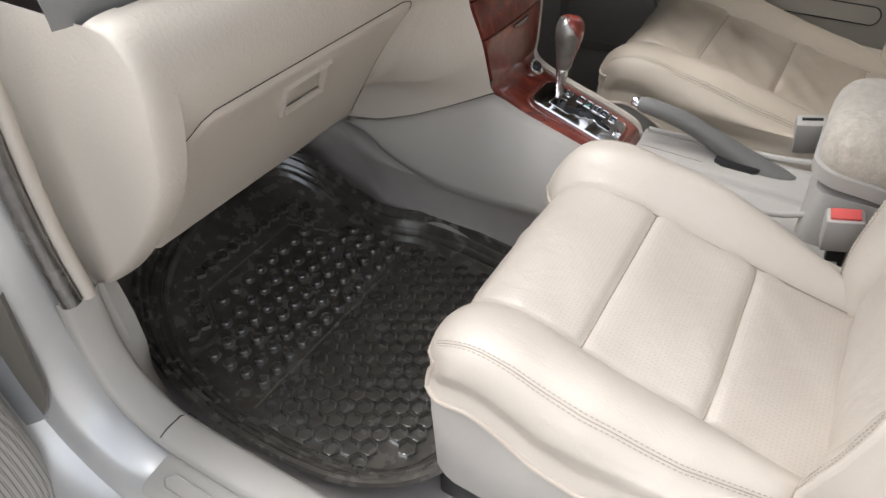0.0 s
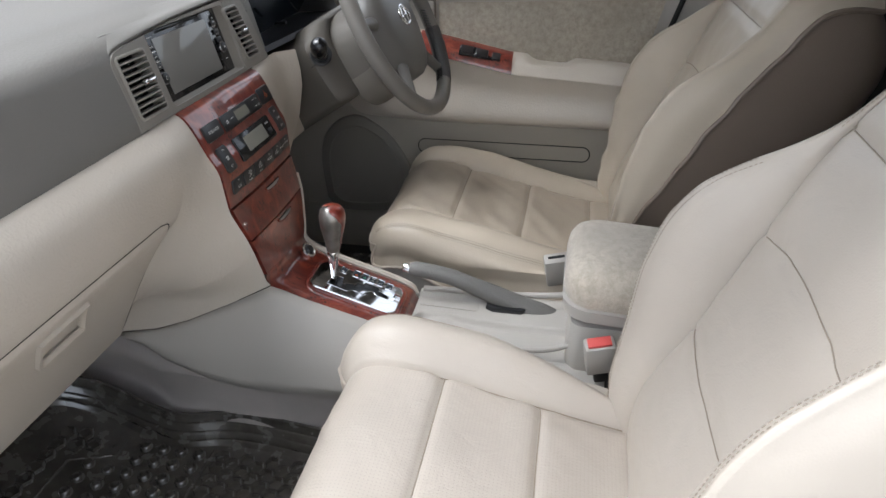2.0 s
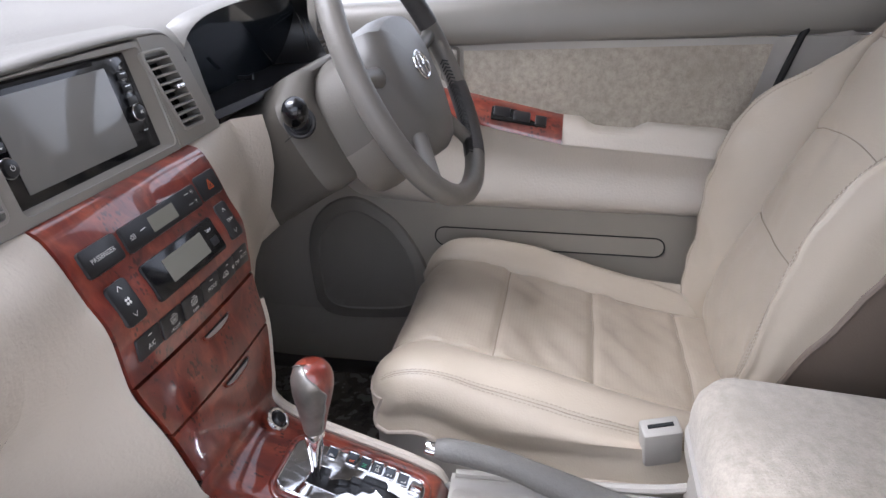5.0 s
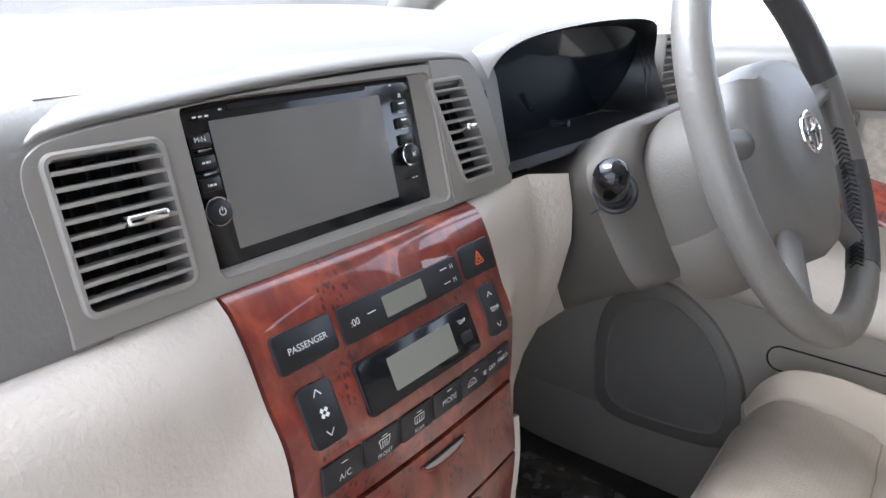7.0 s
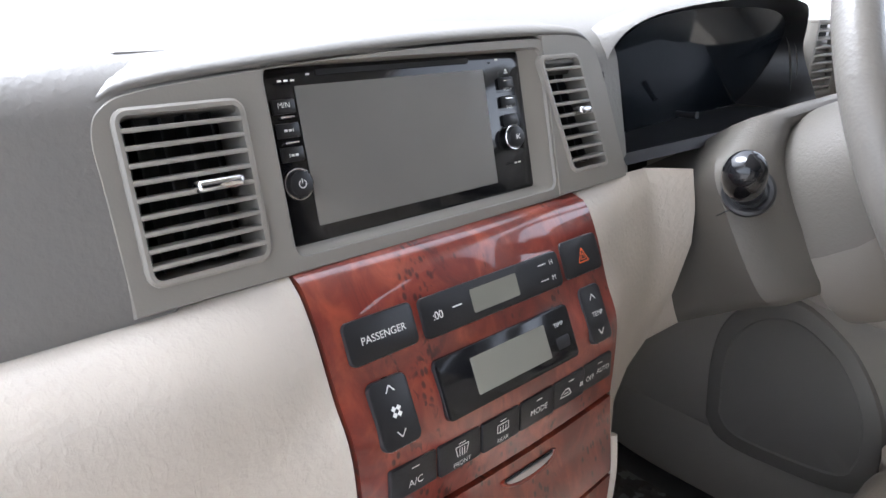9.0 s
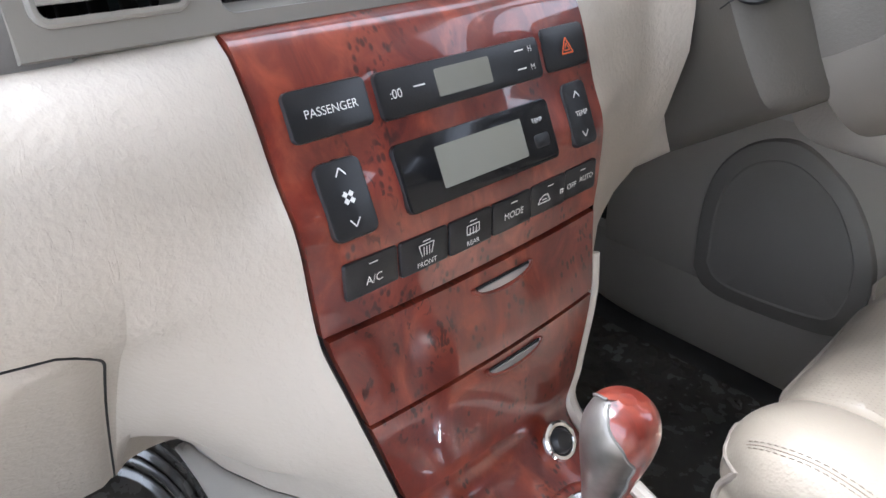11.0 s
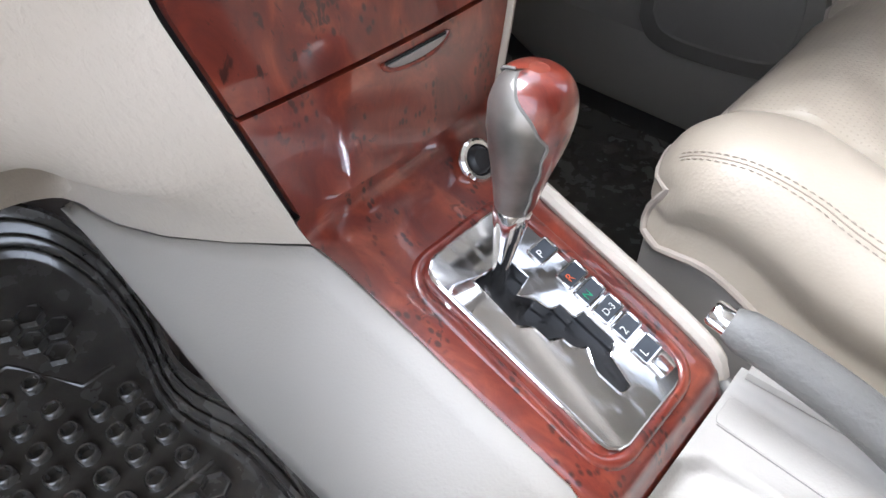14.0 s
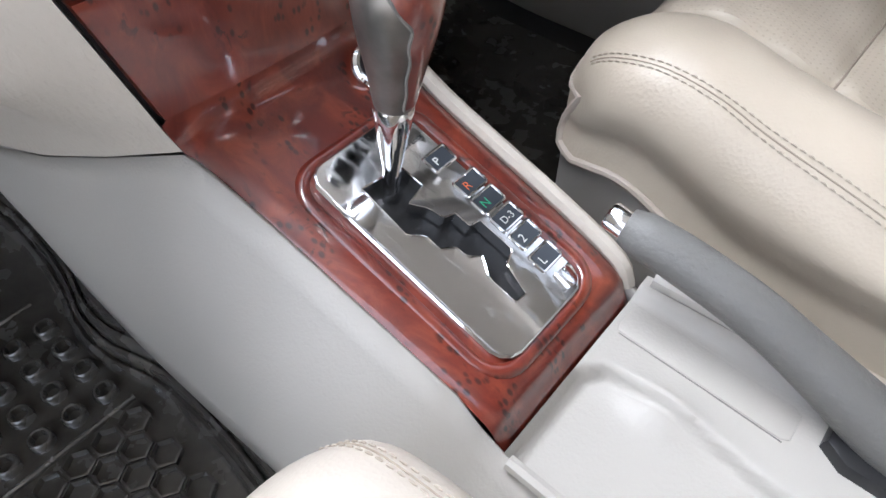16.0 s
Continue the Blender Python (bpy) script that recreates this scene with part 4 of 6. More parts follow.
# dark worn leather on the right-hand grips
for a0, a1, mat_, lab in ((-62, -20, WORN_LEATHER, "dark worn stitched grip"), (12, 52, WORN_LEATHER, "dark worn stitched grip")):
    part("grip", tube([wl(rr * math.cos(radians(a)), rr * math.sin(radians(a))) for a in np.linspace(a0, a1, 18)], 0.0163, 14), mat_, wheel, lab)
lace = bmesh.new()
for a in np.linspace(-66, -8, 30):
    c_, s_ = math.cos(radians(a)), math.sin(radians(a))
    c2, s2 = math.cos(radians(a + 1.6)), math.sin(radians(a + 1.6))
    tube([wl((rr - 0.0163) * c_, (rr - 0.0163) * s_, 0.0065), wl((rr - 0.0180) * c2, (rr - 0.0180) * s2, 0.0), wl((rr - 0.0163) * c_, (rr - 0.0163) * s_, -0.0065)], 0.0011, 5, bm=lace)
part("lacing", lace, BLACK, wheel, "black laced stitching of the grip")
pad_out = spline([(-0.070, 0.066), (0.0, 0.076), (0.070, 0.066), (0.094, 0.028), (0.088, -0.030), (0.062, -0.085), (0.03, -0.112), (0.0, -0.118), (-0.03, -0.112), (-0.062, -0.085), (-0.088, -0.030), (-0.094, 0.028), (-0.070, 0.066)], 56)[:-1]
rows = []
for k, (f, h) in enumerate(((1.0, -0.045), (1.03, -0.02), (1.0, -0.002), (0.93, 0.008), (0.75, 0.014), (0.45, 0.017), (0.12, 0.018))):
    rows.append([wl(x * f, y * f, h) for x, y in pad_out])
bm = sheet(rows, close_v=True)
cap(bm, rows[-1])
part("airbag_pad", bm, PAD, wheel, "smooth taupe airbag pad")
for a, w in ((8, 0.034), (172, 0.034), (-52, 0.028), (-128, 0.028)):
    d = Vector((math.cos(radians(a)), math.sin(radians(a))))
    q = [wl(d.x * t, d.y * t, -0.02 + 0.012 * (t / rr)) for t in np.linspace(0.055, 0.183, 8)]
    side = Vector((-d.y, d.x))
    rows = []
    for i, t in enumerate(np.linspace(0.055, 0.183, 8)):
        ww = w * (0.55 + 0.45 * (1 - (i / 7)) ** 1.5) / 2 + (0.006 if i == 7 else 0)
        h = -0.018 + 0.014 * t / rr
        rows.append([wl(d.x * t + side.x * ww * c, d.y * t + side.y * ww * c, h + 0.011 * s) for c, s in [(math.cos(b), math.sin(b)) for b in np.linspace(0, 2 * math.pi, 12, endpoint=False)]])
    part("spoke", sheet(rows, close_v=True), PAD, wheel)
# badge as plain rings
bm = ring([wl(0.025 * math.cos(a), 0.019 * math.sin(a) - 0.002, 0.0185) for a in np.linspace(0, 2 * math.pi, 32, endpoint=False)], 0.0022, 8)
bm = ring([wl(0.0105 * math.cos(a), 0.018 * math.sin(a) - 0.002, 0.0185) for a in np.linspace(0, 2 * math.pi, 24, endpoint=False)], 0.0016, 6, bm)
bm = ring([wl(0.020 * math.cos(a), 0.007 * math.sin(a) + 0.006, 0.0185) for a in np.linspace(0, 2 * math.pi, 24, endpoint=False)], 0.0016, 6, bm)
part("badge", bm, CHROME, wheel, "chrome oval badge")

col = thing("steering_column", (0.40, 0.05, 0.55), "shaded beige plastic steering column shroud", "steering column", kind="structure")


def column_ring(t, hw, hh, drop, sq=0.62):
    return [wl(hw * abs(math.cos(a)) ** sq * np.sign(math.cos(a)), hh * abs(math.sin(a)) ** sq * np.sign(math.sin(a)) - drop, -t) for a in np.linspace(0, 2 * math.pi, 48, endpoint=False)]


def shroud_ring(t, hw, up, dn, wide):
    """Flat-sided shell: rounded above, a keel below that spreads towards the dash."""
    pts = [(-hw * 0.70, up), (0.0, up * 1.04), (hw * 0.70, up), (hw * 0.98, up * 0.55), (hw, 0.0), (hw * wide * 0.98, -dn * 0.66), (hw * wide * 0.88, -dn * 0.90), (hw * wide * 0.62, -dn), (0.0, -dn), (-hw * wide * 0.62, -dn), (-hw * wide * 0.88, -dn * 0.90), (-hw * wide * 0.98, -dn * 0.66), (-hw, 0.0), (-hw * 0.98, up * 0.55), (-hw * 0.70, up)]
    return [wl(x, y, -t) for x, y in spline(pts, 61)[:-1]]


part("shroud", sheet([shroud_ring(*q) for q in ((0.098, 0.100, 0.050, 0.070, 0.95), (0.094, 0.116, 0.058, 0.082, 0.95), (0.095, 0.126, 0.062, 0.088, 0.95), (0.099, 0.140, 0.065, 0.090, 0.96), (0.108, 0.156, 0.067, 0.090, 0.97), (0.122, 0.164, 0.066, 0.092, 0.97), (0.145, 0.146, 0.064, 0.095, 0.96), (0.175, 0.122, 0.062, 0.099, 0.95), (0.21, 0.102, 0.060, 0.104, 0.95), (0.26, 0.086, 0.058, 0.110, 0.95), (0.31, 0.078, 0.056, 0.116, 0.95))], close_v=True), COLUMN, col, "broad taupe shroud")
collar = [column_ring(*q, sq=0.80) for q in ((0.026, 0.078, 0.060, 0.014), (0.030, 0.092, 0.078, 0.022), (0.040, 0.100, 0.088, 0.030), (0.06, 0.107, 0.095, 0.035), (0.085, 0.112, 0.098, 0.037), (0.100, 0.113, 0.098, 0.037))]
up_ = [[r[k % 48] for k in range(-1, 26)] for r in collar]
dn_ = [[r[k % 48] for k in range(25, 48)] for r in collar]
part("collar", sheet(up_), COLUMN, col, "smooth taupe collar behind the wheel")
part("collar_cover", sheet(dn_), DARK_TRIM, col, "darker lower half of the collar")
part("key_slot", slab([(0.010 * math.cos(a), 0.0055 * math.sin(a)) for a in np.linspace(0, 2 * math.pi, 20, endpoint=False)], 0.002, Matrix.Translation(wl(-0.094, -0.065, -0.055)) @ WM.to_3x3().to_4x4() @ Matrix.Rotation(radians(-65), 4, "Y") @ Matrix.Rotation(radians(20), 4, "X")), DARK, col, "dark oval slot in the collar")
part("seam", tube([wl(*q) for q in ((-0.1455, 0.004, -0.0995), (-0.1575, 0.003, -0.108), (-0.1645, 0.001, -0.122), (-0.1575, -0.001, -0.134))], 0.0006, 6), DARK, col, "thin seam between the shroud's shells")
stalk = thing("wiper_stalk", (0.25, -0.06, 0.69), "black wiper stalk with a glossy rounded knob", "control stalk")
sp = spline([(0.285, -0.049, 0.676), (0.260, -0.058, 0.690), (0.235, -0.068, 0.703), (0.205, -0.079, 0.718)], 12)
part("stem", tube(sp, [0.0125] * 3 + [0.0115] * 9, 14), BLACK, stalk)
bd = (Vector((0.235, -0.068, 0.703)) - Vector((0.260, -0.058, 0.690))).normalized()
bo = Vector((0.257, -0.060, 0.6915))
e1 = bd.orthogonal().normalized()
part("boot", ring([bo + 0.0165 * (math.cos(a) * e1 + math.sin(a) * bd.cross(e1)) for a in np.linspace(0, 2 * math.pi, 28, endpoint=False)], 0.0035, 8), BLACK, stalk, "black ring round the stalk's foot")
part("boot_well", tube([bo - bd * 0.006, bo + bd * 0.001], 0.0165, 20), DARK, stalk, "dark well behind the stalk")
part("knob", tube(spline([(0.218, -0.071, 0.705), (0.210, -0.075, 0.710), (0.198, -0.080, 0.719), (0.189, -0.085, 0.727), (0.185, -0.087, 0.731)], 12), [0.0095, 0.0115, 0.0135, 0.0145, 0.015, 0.015, 0.0147, 0.014, 0.0125, 0.010, 0.006, 0.002], 16), BLACK_GLOSS, stalk, "glossy black knob")

v3 = thing("air_vent", (0.62, 0.05, 0.72), "narrow grey air vent between instruments and door", "air vent", "dashboard air vents")
part("duct", box((0.070, 0.004, 0.076), (0.625, 0.052, 0.765)), DARK, v3, "dark duct behind the slats")
for k in range(8):
    part("slat", box((0.068, 0.012, 0.0032), (0.625, 0.040, 0.732 + 0.0092 * k), r=0.001, seg=1), VENT, v3)
for x in (0.589, 0.661):
    part("frame", box((0.006, 0.014, 0.084), (x, 0.040, 0.765), r=0.002), VENT, v3)
for z in (0.725, 0.806):
    part("frame", box((0.078, 0.014, 0.006), (0.625, 0.040, z), r=0.002), VENT, v3)

for p_, x in ((fan, -0.0535), (temp, 0.134)):
    for z in (0.6235, 0.6005):
        m_ = stack_frame(x - 0.004, z) @ Matrix.Translation((0, 0, 0.0003))
        part("pad", slab([(0.0068 * math.cos(a), 0.0068 * math.sin(a)) for a in np.linspace(0, 2 * math.pi, 24, endpoint=False)], 0.0012, m_, r=0.0006), BLACK_GLOSS, p_, "round glossy pad")
# ---- centre console behind the stack ----
con = thing("centre_console", (XC, -0.3, 0.1), "pale grey beige centre console between the seats", "centre console", kind="structure")
# side panel towards the passenger
topl = [(-0.095, 0.214, 0.293), (-0.088, 0.150, 0.303), (-0.078, 0.09, 0.322), (-0.062, 0.02, 0.352), (XC - 0.081, -0.053, 0.387), (XC - 0.074, -0.102, 0.363), (XC - 0.069, -0.238, 0.321), (XC - 0.068, -0.264, 0.297), (XC - 0.072, -0.40, 0.285), (XC - 0.072, -0.60, 0.285)]
botl = [(-0.096, 0.212, 0.291), (-0.098, 0.172, 0.274), (-0.100, 0.136, 0.248), (-0.103, 0.064, 0.222), (-0.104, 0.0, 0.211), (-0.104, -0.08, 0.211), (-0.104, -0.15, 0.220), (-0.104, -0.25, 0.222), (-0.104, -0.60, 0.20)]
a, b = even(topl, 40), even(botl, 40)
rows = [a * (1 - t) + b * t + np.array([-0.010 * math.sin(math.pi * t), 0, 0]) for t in np.linspace(0, 1, 10)]
thick(part("side_panel", sheet(rows), BEIGE_SIDE, con, "pale grey beige side panel"), 0.004)
# side towards the driver
mir = [[(2 * XC - a[k][0] + (0.004 if t < 0.1 else 0.0), a[k][1], a[k][2] * (1 - t) + (FLOOR + 0.06) * t) for k in range(12, 40)] for t in np.linspace(0, 1, 6)]
thick(part("side_panel", sheet(mir), BEIGE_SIDE, con), 0.004)
# deck behind the selector, with a sunken tray, a blank cover and a raised driver's edge
def deck_z(x, y):
    z = 0.297
    edge = float(np.interp(-y, [0.262, 0.270, 0.282, 0.315, 0.337, 0.347, 0.379, 0.45], [0.010, 0.040, 0.0515, 0.0535, 0.052, 0.050, 0.046, 0.043]))
    s_ = min(1, max(0, (edge - x) / 0.006)) * min(1, max(0, (-y - 0.268) / 0.006))
    z -= 0.012 * s_ * s_ * (3 - 2 * s_)
    z += 0.0075 * math.exp(-((x - 0.045) / 0.010) ** 2 - ((y + 0.318) / 0.022) ** 2)
    z += 0.006 * min(1, max(0, (x - 0.101) / 0.006))
    return z


rows = []
for y in np.linspace(-0.267, -0.60, 90):
    xs = np.linspace(XC - 0.070, 0.118, 70)
    rows.append([(XC - 0.073, y, 0.280)] + [(x, y, deck_z(x, y)) for x in xs] + [(0.122, y, 0.280)])
part("deck", sheet(rows), BEIGE_SIDE, con, "pale moulded deck with a sunken tray", sharp=70)
cov = [(0.074, -0.273), (0.078, -0.271), (0.094, -0.271), (0.098, -0.274), (0.096, -0.330), (0.094, -0.374), (0.091, -0.379), (0.073, -0.379), (0.070, -0.375), (0.072, -0.330)]
part("cover", slab(cov, 0.0012, Matrix.Translation((0, 0, 0.2965)), r=0.0007), BEIGE_SIDE, con, "blank pale cover beside the tray")
rim_n = spline([(XC - 0.070, -0.272, 0.2985), (XC - 0.071, -0.33, 0.2985), (XC - 0.070, -0.42, 0.300), (XC - 0.068, -0.50, 0.306), (XC - 0.062, -0.545, 0.318)], 30)
part("rim", tube(rim_n, 0.0045, 8), BEIGE_SIDE, con, "raised pale rim of the deck")
rim_f = spline([(0.116, -0.272, 0.304), (0.118, -0.33, 0.305), (0.119, -0.42, 0.306), (0.121, -0.50, 0.311), (0.124, -0.545, 0.318)], 30)
part("rim", tube(rim_f, 0.0055, 8), BEIGE_SIDE, con, "raised pale rim of the deck")
part("joint", tube([(0.0725, -0.274, 0.2972), (0.071, -0.33, 0.2972), (0.069, -0.376, 0.2972)], 0.0004, 6), GREY, con, "thin joint beside the cover")

# gear selector plate
gs = thing("gear_selector", (XC, -0.17, 0.34), "automatic gear selector on a scratched chrome gate plate", "gear selector")
p0, p1 = Vector((XC, -0.098, 0.367)), Vector((XC, -0.243, 0.3215))
gd = (p0 - p1).normalized()
gn = Vector((1, 0, 0)).cross(gd)
GM = Matrix.Translation((p0 + p1) / 2 + gn * 0.001) @ Matrix((Vector((1, 0, 0)), gd, gn)).transposed().to_4x4()


def gate_local(x, y):
    """Plate coordinates of a world x and y on the slope."""
    return x - XC, (y - (p0.y + p1.y) / 2) / gd.y


PL = (p0 - p1).length
outl = [(x, y) for x, y in rrect(0.076, PL, 0.012, 5)]
gate = [gate_local(*q) for q in [(0.014, -0.123), (0.043, -0.126), (0.044, -0.143), (0.028, -0.146), (0.035, -0.155), (0.037, -0.165), (0.045, -0.167), (0.045, -0.178), (0.053, -0.179), (0.053, -0.204), (0.043, -0.207), (0.037, -0.226), (0.028, -0.225), (0.028, -0.206), (0.036, -0.195), (0.029, -0.190), (0.028, -0.181), (0.020, -0.177), (0.020, -0.166), (0.012, -0.159)]]
# plate with the stepped gate cut through it
bm = bmesh.new()
vo = [bm.verts.new((x, y, 0.003)) for x, y in outl]
vi = [bm.verts.new((x, y, 0.003)) for x, y in gate]
eo = [bm.edges.new((vo[i], vo[(i + 1) % len(vo)])) for i in range(len(vo))]
ei = [bm.edges.new((vi[i], vi[(i + 1) % len(vi)])) for i in range(len(vi))]
bmesh.ops.triangle_fill(bm, use_beauty=True, use_dissolve=True, edges=eo + ei)
side = bmesh.ops.extrude_edge_only(bm, edges=eo + ei)
bmesh.ops.translate(bm, vec=(0, 0, -0.010), verts=[v for v in side["geom"] if isinstance(v, bmesh.types.BMVert)])
bmesh.ops.transform(bm, matrix=GM, verts=bm.verts)
part("gate_plate", bm, CHROME, gs, "scratched chrome gate plate", sharp=25)
part("gate_floor", slab(rrect(0.062, PL - 0.02, 0.008), 0.001, GM @ Matrix.Translation((0, 0, -0.009))), BLACK, gs, "dark slider under the gate")
lx, ly = gate_local(0.030, -0.133)
foot = GM @ Vector((lx, ly, -0.006))
tip = Vector((0.036, -0.138, 0.502))
kd = (tip - foot).normalized()
L0 = (tip - foot).length
sc = L0 / 0.1415
part("lever", tube([foot, foot + kd * 0.022, foot + kd * (0.036 * sc), foot + kd * (0.054 * sc), foot + kd * (0.060 * sc), foot + kd * (0.0625 * sc)], [0.0050, 0.0054, 0.0078, 0.0104, 0.0112, 0.0106], 20), CHROME, gs, "chrome lever")
prof = [(0.062, 0.0098), (0.066, 0.0108), (0.076, 0.0125), (0.089, 0.0152), (0.102, 0.0182), (0.114, 0.0200), (0.124, 0.0203), (0.133, 0.0178), (0.139, 0.0125), (0.1415, 0.004)]
dense = [(float(d), float(r)) for d, r in spline(prof, 44)]


def knob_at(d, r, a, out=0.0):
    """A place on the knob: d along it, a round it from the driver's side."""
    e1 = (Vector((0.80, -0.60, 0)) - kd * kd.dot(Vector((0.80, -0.60, 0)))).normalized()
    return foot + kd * (d * sc + out) + (r * 1.06 + out) * (math.cos(a) * e1 + math.sin(a) * kd.cross(e1))


part("knob", tube([foot + kd * (d * sc) for d, r in dense], [r * 1.06 for d, r in dense], 28), SILVER, gs, "worn silver knob body")
# wood cap over the top and down one side, with a worn dark edge
rows, rim_a, rim_b = [], [], []
for k, (d, r) in enumerate(dense[4:]):
    t = k / (len(dense) - 5)
    half = radians(74 + 20 * t + 90 * max(0, (t - 0.50) / 0.50) ** 1.2)
    half = min(half, radians(179.5)) + radians(2) * math.sin(k * 0.9)
    half = min(half, math.pi)
    rows.append([knob_at(d, r, a, 0.0009) for a in np.linspace(-half, half, 36)])
    rim_a.append(knob_at(d, r, -half, 0.0007))
    rim_b.append(knob_at(d, r, half, 0.0007))
bm = sheet(rows)
cap(bm, rows[-1][:-1])
part("cap", bm, WOOD, gs, "burl wood cap")
part("cap_edge", tube(rim_a[:-3], 0.0009, 6), GREY, gs, "dark worn edge of the cap")
part("cap_edge", tube(rim_b[:-3], 0.0009, 6), GREY, gs, "dark worn edge of the cap")

lip_ = rrect(0.097, PL + 0.010, 0.020, 6)
part("moulded_lip", ring([GM @ Vector((x, y, -0.0043)) for x, y in even(lip_, 90, closed=True)], 0.0052, 10), WOOD, sur, "raised lacquered lip round the gate plate")

# lighter socket on the veneer
m = stack_frame(0.084, 0.381)
sock = thing("lighter_socket", tuple(m.translation), "chrome ringed cigarette lighter socket", "lighter socket")
ax = Vector((0, -0.75, 0.66)).normalized()
c = m.translation
part("ring", ring([c + ax * 0.004 + 0.0125 * (Vector((1, 0, 0)) * math.cos(a) + ax.cross(Vector((1, 0, 0))) * math.sin(a)) for a in np.linspace(0, 2 * math.pi, 28, endpoint=False)], 0.003, 8), CHROME, sock, "chrome ring")
part("plug", tube([c, c + ax * 0.006, c + ax * 0.010], [0.0095, 0.0095, 0.007], 18), BLACK, sock)

# handbrake
hb = thing("handbrake", (0.095, -0.42, 0.29), "grey grained handbrake lever with a chrome button", "handbrake")
path = spline([(0.092, -0.252, 0.360), (0.094, -0.285, 0.356), (0.097, -0.33, 0.345), (0.098, -0.37, 0.330), (0.098, -0.41, 0.314), (0.097, -0.455, 0.296), (0.096, -0.50, 0.280), (0.096, -0.54, 0.262)], 24)
part("grip", tube(path, list(np.interp(np.linspace(0, 1, 24), [0, 0.04, 0.15, 0.38, 0.48, 0.62, 0.8, 1], [0.0105, 0.0135, 0.0142, 0.0150, 0.0165, 0.0190, 0.022, 0.022])), 18), HANDBRAKE, hb)
part("boot", slab([(0.072, -0.405), (0.080, -0.392), (0.106, -0.392), (0.113, -0.405), (0.113, -0.455), (0.106, -0.465), (0.080, -0.465), (0.072, -0.455)], 0.014, Matrix.Translation((0, 0, 0.292)), r=0.004), BLACK, hb, "dark rubber boot at the lever's foot")
d = Vector((-0.02, 0.93, 0.15)).normalized()
q = Vector((0.092, -0.252, 0.360))
part("button", tube([q - d * 0.004, q + d * 0.010, q + d * 0.012], [0.0085, 0.0085, 0.007], 16), CHROME, hb, "chrome release button")

# armrest box
ab = thing("armrest_box", (0.05, -0.66, 0.16), "centre armrest box with a worn suede lid", "armrest")
lidm = Matrix.Translation((0.05, -0.675, 0.415)) @ Matrix.Rotation(radians(4), 4, "X")
rows = []
for w, h, r, z in ((0.192, 0.292, 0.040, -0.022), (0.200, 0.300, 0.045, -0.014), (0.202, 0.302, 0.046, 0.006), (0.198, 0.298, 0.046, 0.022), (0.186, 0.286, 0.044, 0.035), (0.160, 0.260, 0.040, 0.044), (0.110, 0.205, 0.032, 0.048), (0.05, 0.12, 0.018, 0.049)):
    rows.append([lidm @ Vector((x, y, z + 0.0012 * noise.noise(Vector((x * 30, y * 30, 2.0))))) for x, y in rrect(w, h, r, 8)])
bm = sheet(rows, close_v=True)
cap(bm, rows[-1])
part("lid_pad", bm, LID_SUEDE, ab, "worn beige suede lid pad")
rows = [[lidm @ Vector((x, y, z)) for x, y in rrect(0.2 - 2 * g, 0.30 - 2 * g, 0.042, 8)] for g, z in ((0.012, -0.050), (0.002, -0.045), (-0.001, -0.024), (0.006, -0.021))]
part("lid_rim", sheet(rows, close_v=True), BEIGE_SIDE, ab)
rows = [[(0.05 + x, -0.675 + y, z) for x, y in rrect(0.185 - 2 * g, 0.28 - 2 * g, 0.02, 6)] for g, z in ((0.0, 0.12), (0.0, 0.30), (0.004, 0.362), (0.02, 0.366))]
part("bin", sheet(rows, close_v=True), BEIGE_SIDE, ab, "pale plastic storage bin")


# ---- seats ----
def seat(name, dx, dy, dz, cover, perf, label, wrinkle, back=0.0, low_edge=0.0, rise=0.0):
    st = thing(name, (-0.316 + dx, -0.45 + dy, FLOOR), label, "car seat", "front seats")
    o = np.array([-0.316 + dx, dy, dz])
    ob_ = o + np.array([0, back, 0])
    # cushion: a line from the rear over the front edge, and a section across it
    line = even(spline([(-0.74, 0.276), (-0.638, 0.285), (-0.505, 0.314), (-0.367, 0.350), (-0.315, 0.363), (-0.278, 0.366), (-0.250, 0.358), (-0.231, 0.341), (-0.222, 0.320), (-0.221, 0.300)], 80), 130)
    sect = spline([(-0.240, -0.104), (-0.236, -0.088), (-0.2335, -0.073), (-0.238, -0.056), (-0.241, -0.034), (-0.234, -0.006), (-0.214, 0.020), (-0.188, 0.029), (-0.163, 0.022), (-0.147, 0.010), (-0.138, 0.002), (-0.126, 0.004), (-0.07, 0.008), (0, 0.010), (0.07, 0.008), (0.126, 0.004), (0.138, 0.002), (0.147, 0.010), (0.163, 0.022), (0.188, 0.029), (0.214, 0.020), (0.234, -0.006), (0.241, -0.034), (0.238, -0.056), (0.2335, -0.073), (0.236, -0.088), (0.240, -0.104)], 110)
    rows, kinds = [], []
    for i, (y, z) in enumerate(line):
        t = line[min(i + 1, 129)] - line[max(i - 1, 0)]
        n = np.array([-t[1], t[0]])
        n = n / np.linalg.norm(n)
        front = max(0, min(1, (y + 0.42) / 0.16))
        front = front * front * (3 - 2 * front)
        row = []
        for x, h in sect:
            hh = h * (1 - 0.55 * front) if h > 0 else h * (1 - 0.25 * front)
            xx = x * (1 - 0.03 * front)
            if abs(x) < 0.137:
                for s in (-0.367, -0.505, -0.642):
                    if i < 100:
                        hh -= 0.0038 * math.exp(-((y - s) / 0.0055) ** 2)
                        hh += 0.0016 * math.exp(-((abs(y - s) - 0.022) / 0.018) ** 2)
            hh -= 0.006 * math.exp(-((abs(x) - 0.138) / 0.0035) ** 2)
            nz = noise.noise(Vector((x * 9 + dx * 7, y * 9, 3.1))) * 0.004
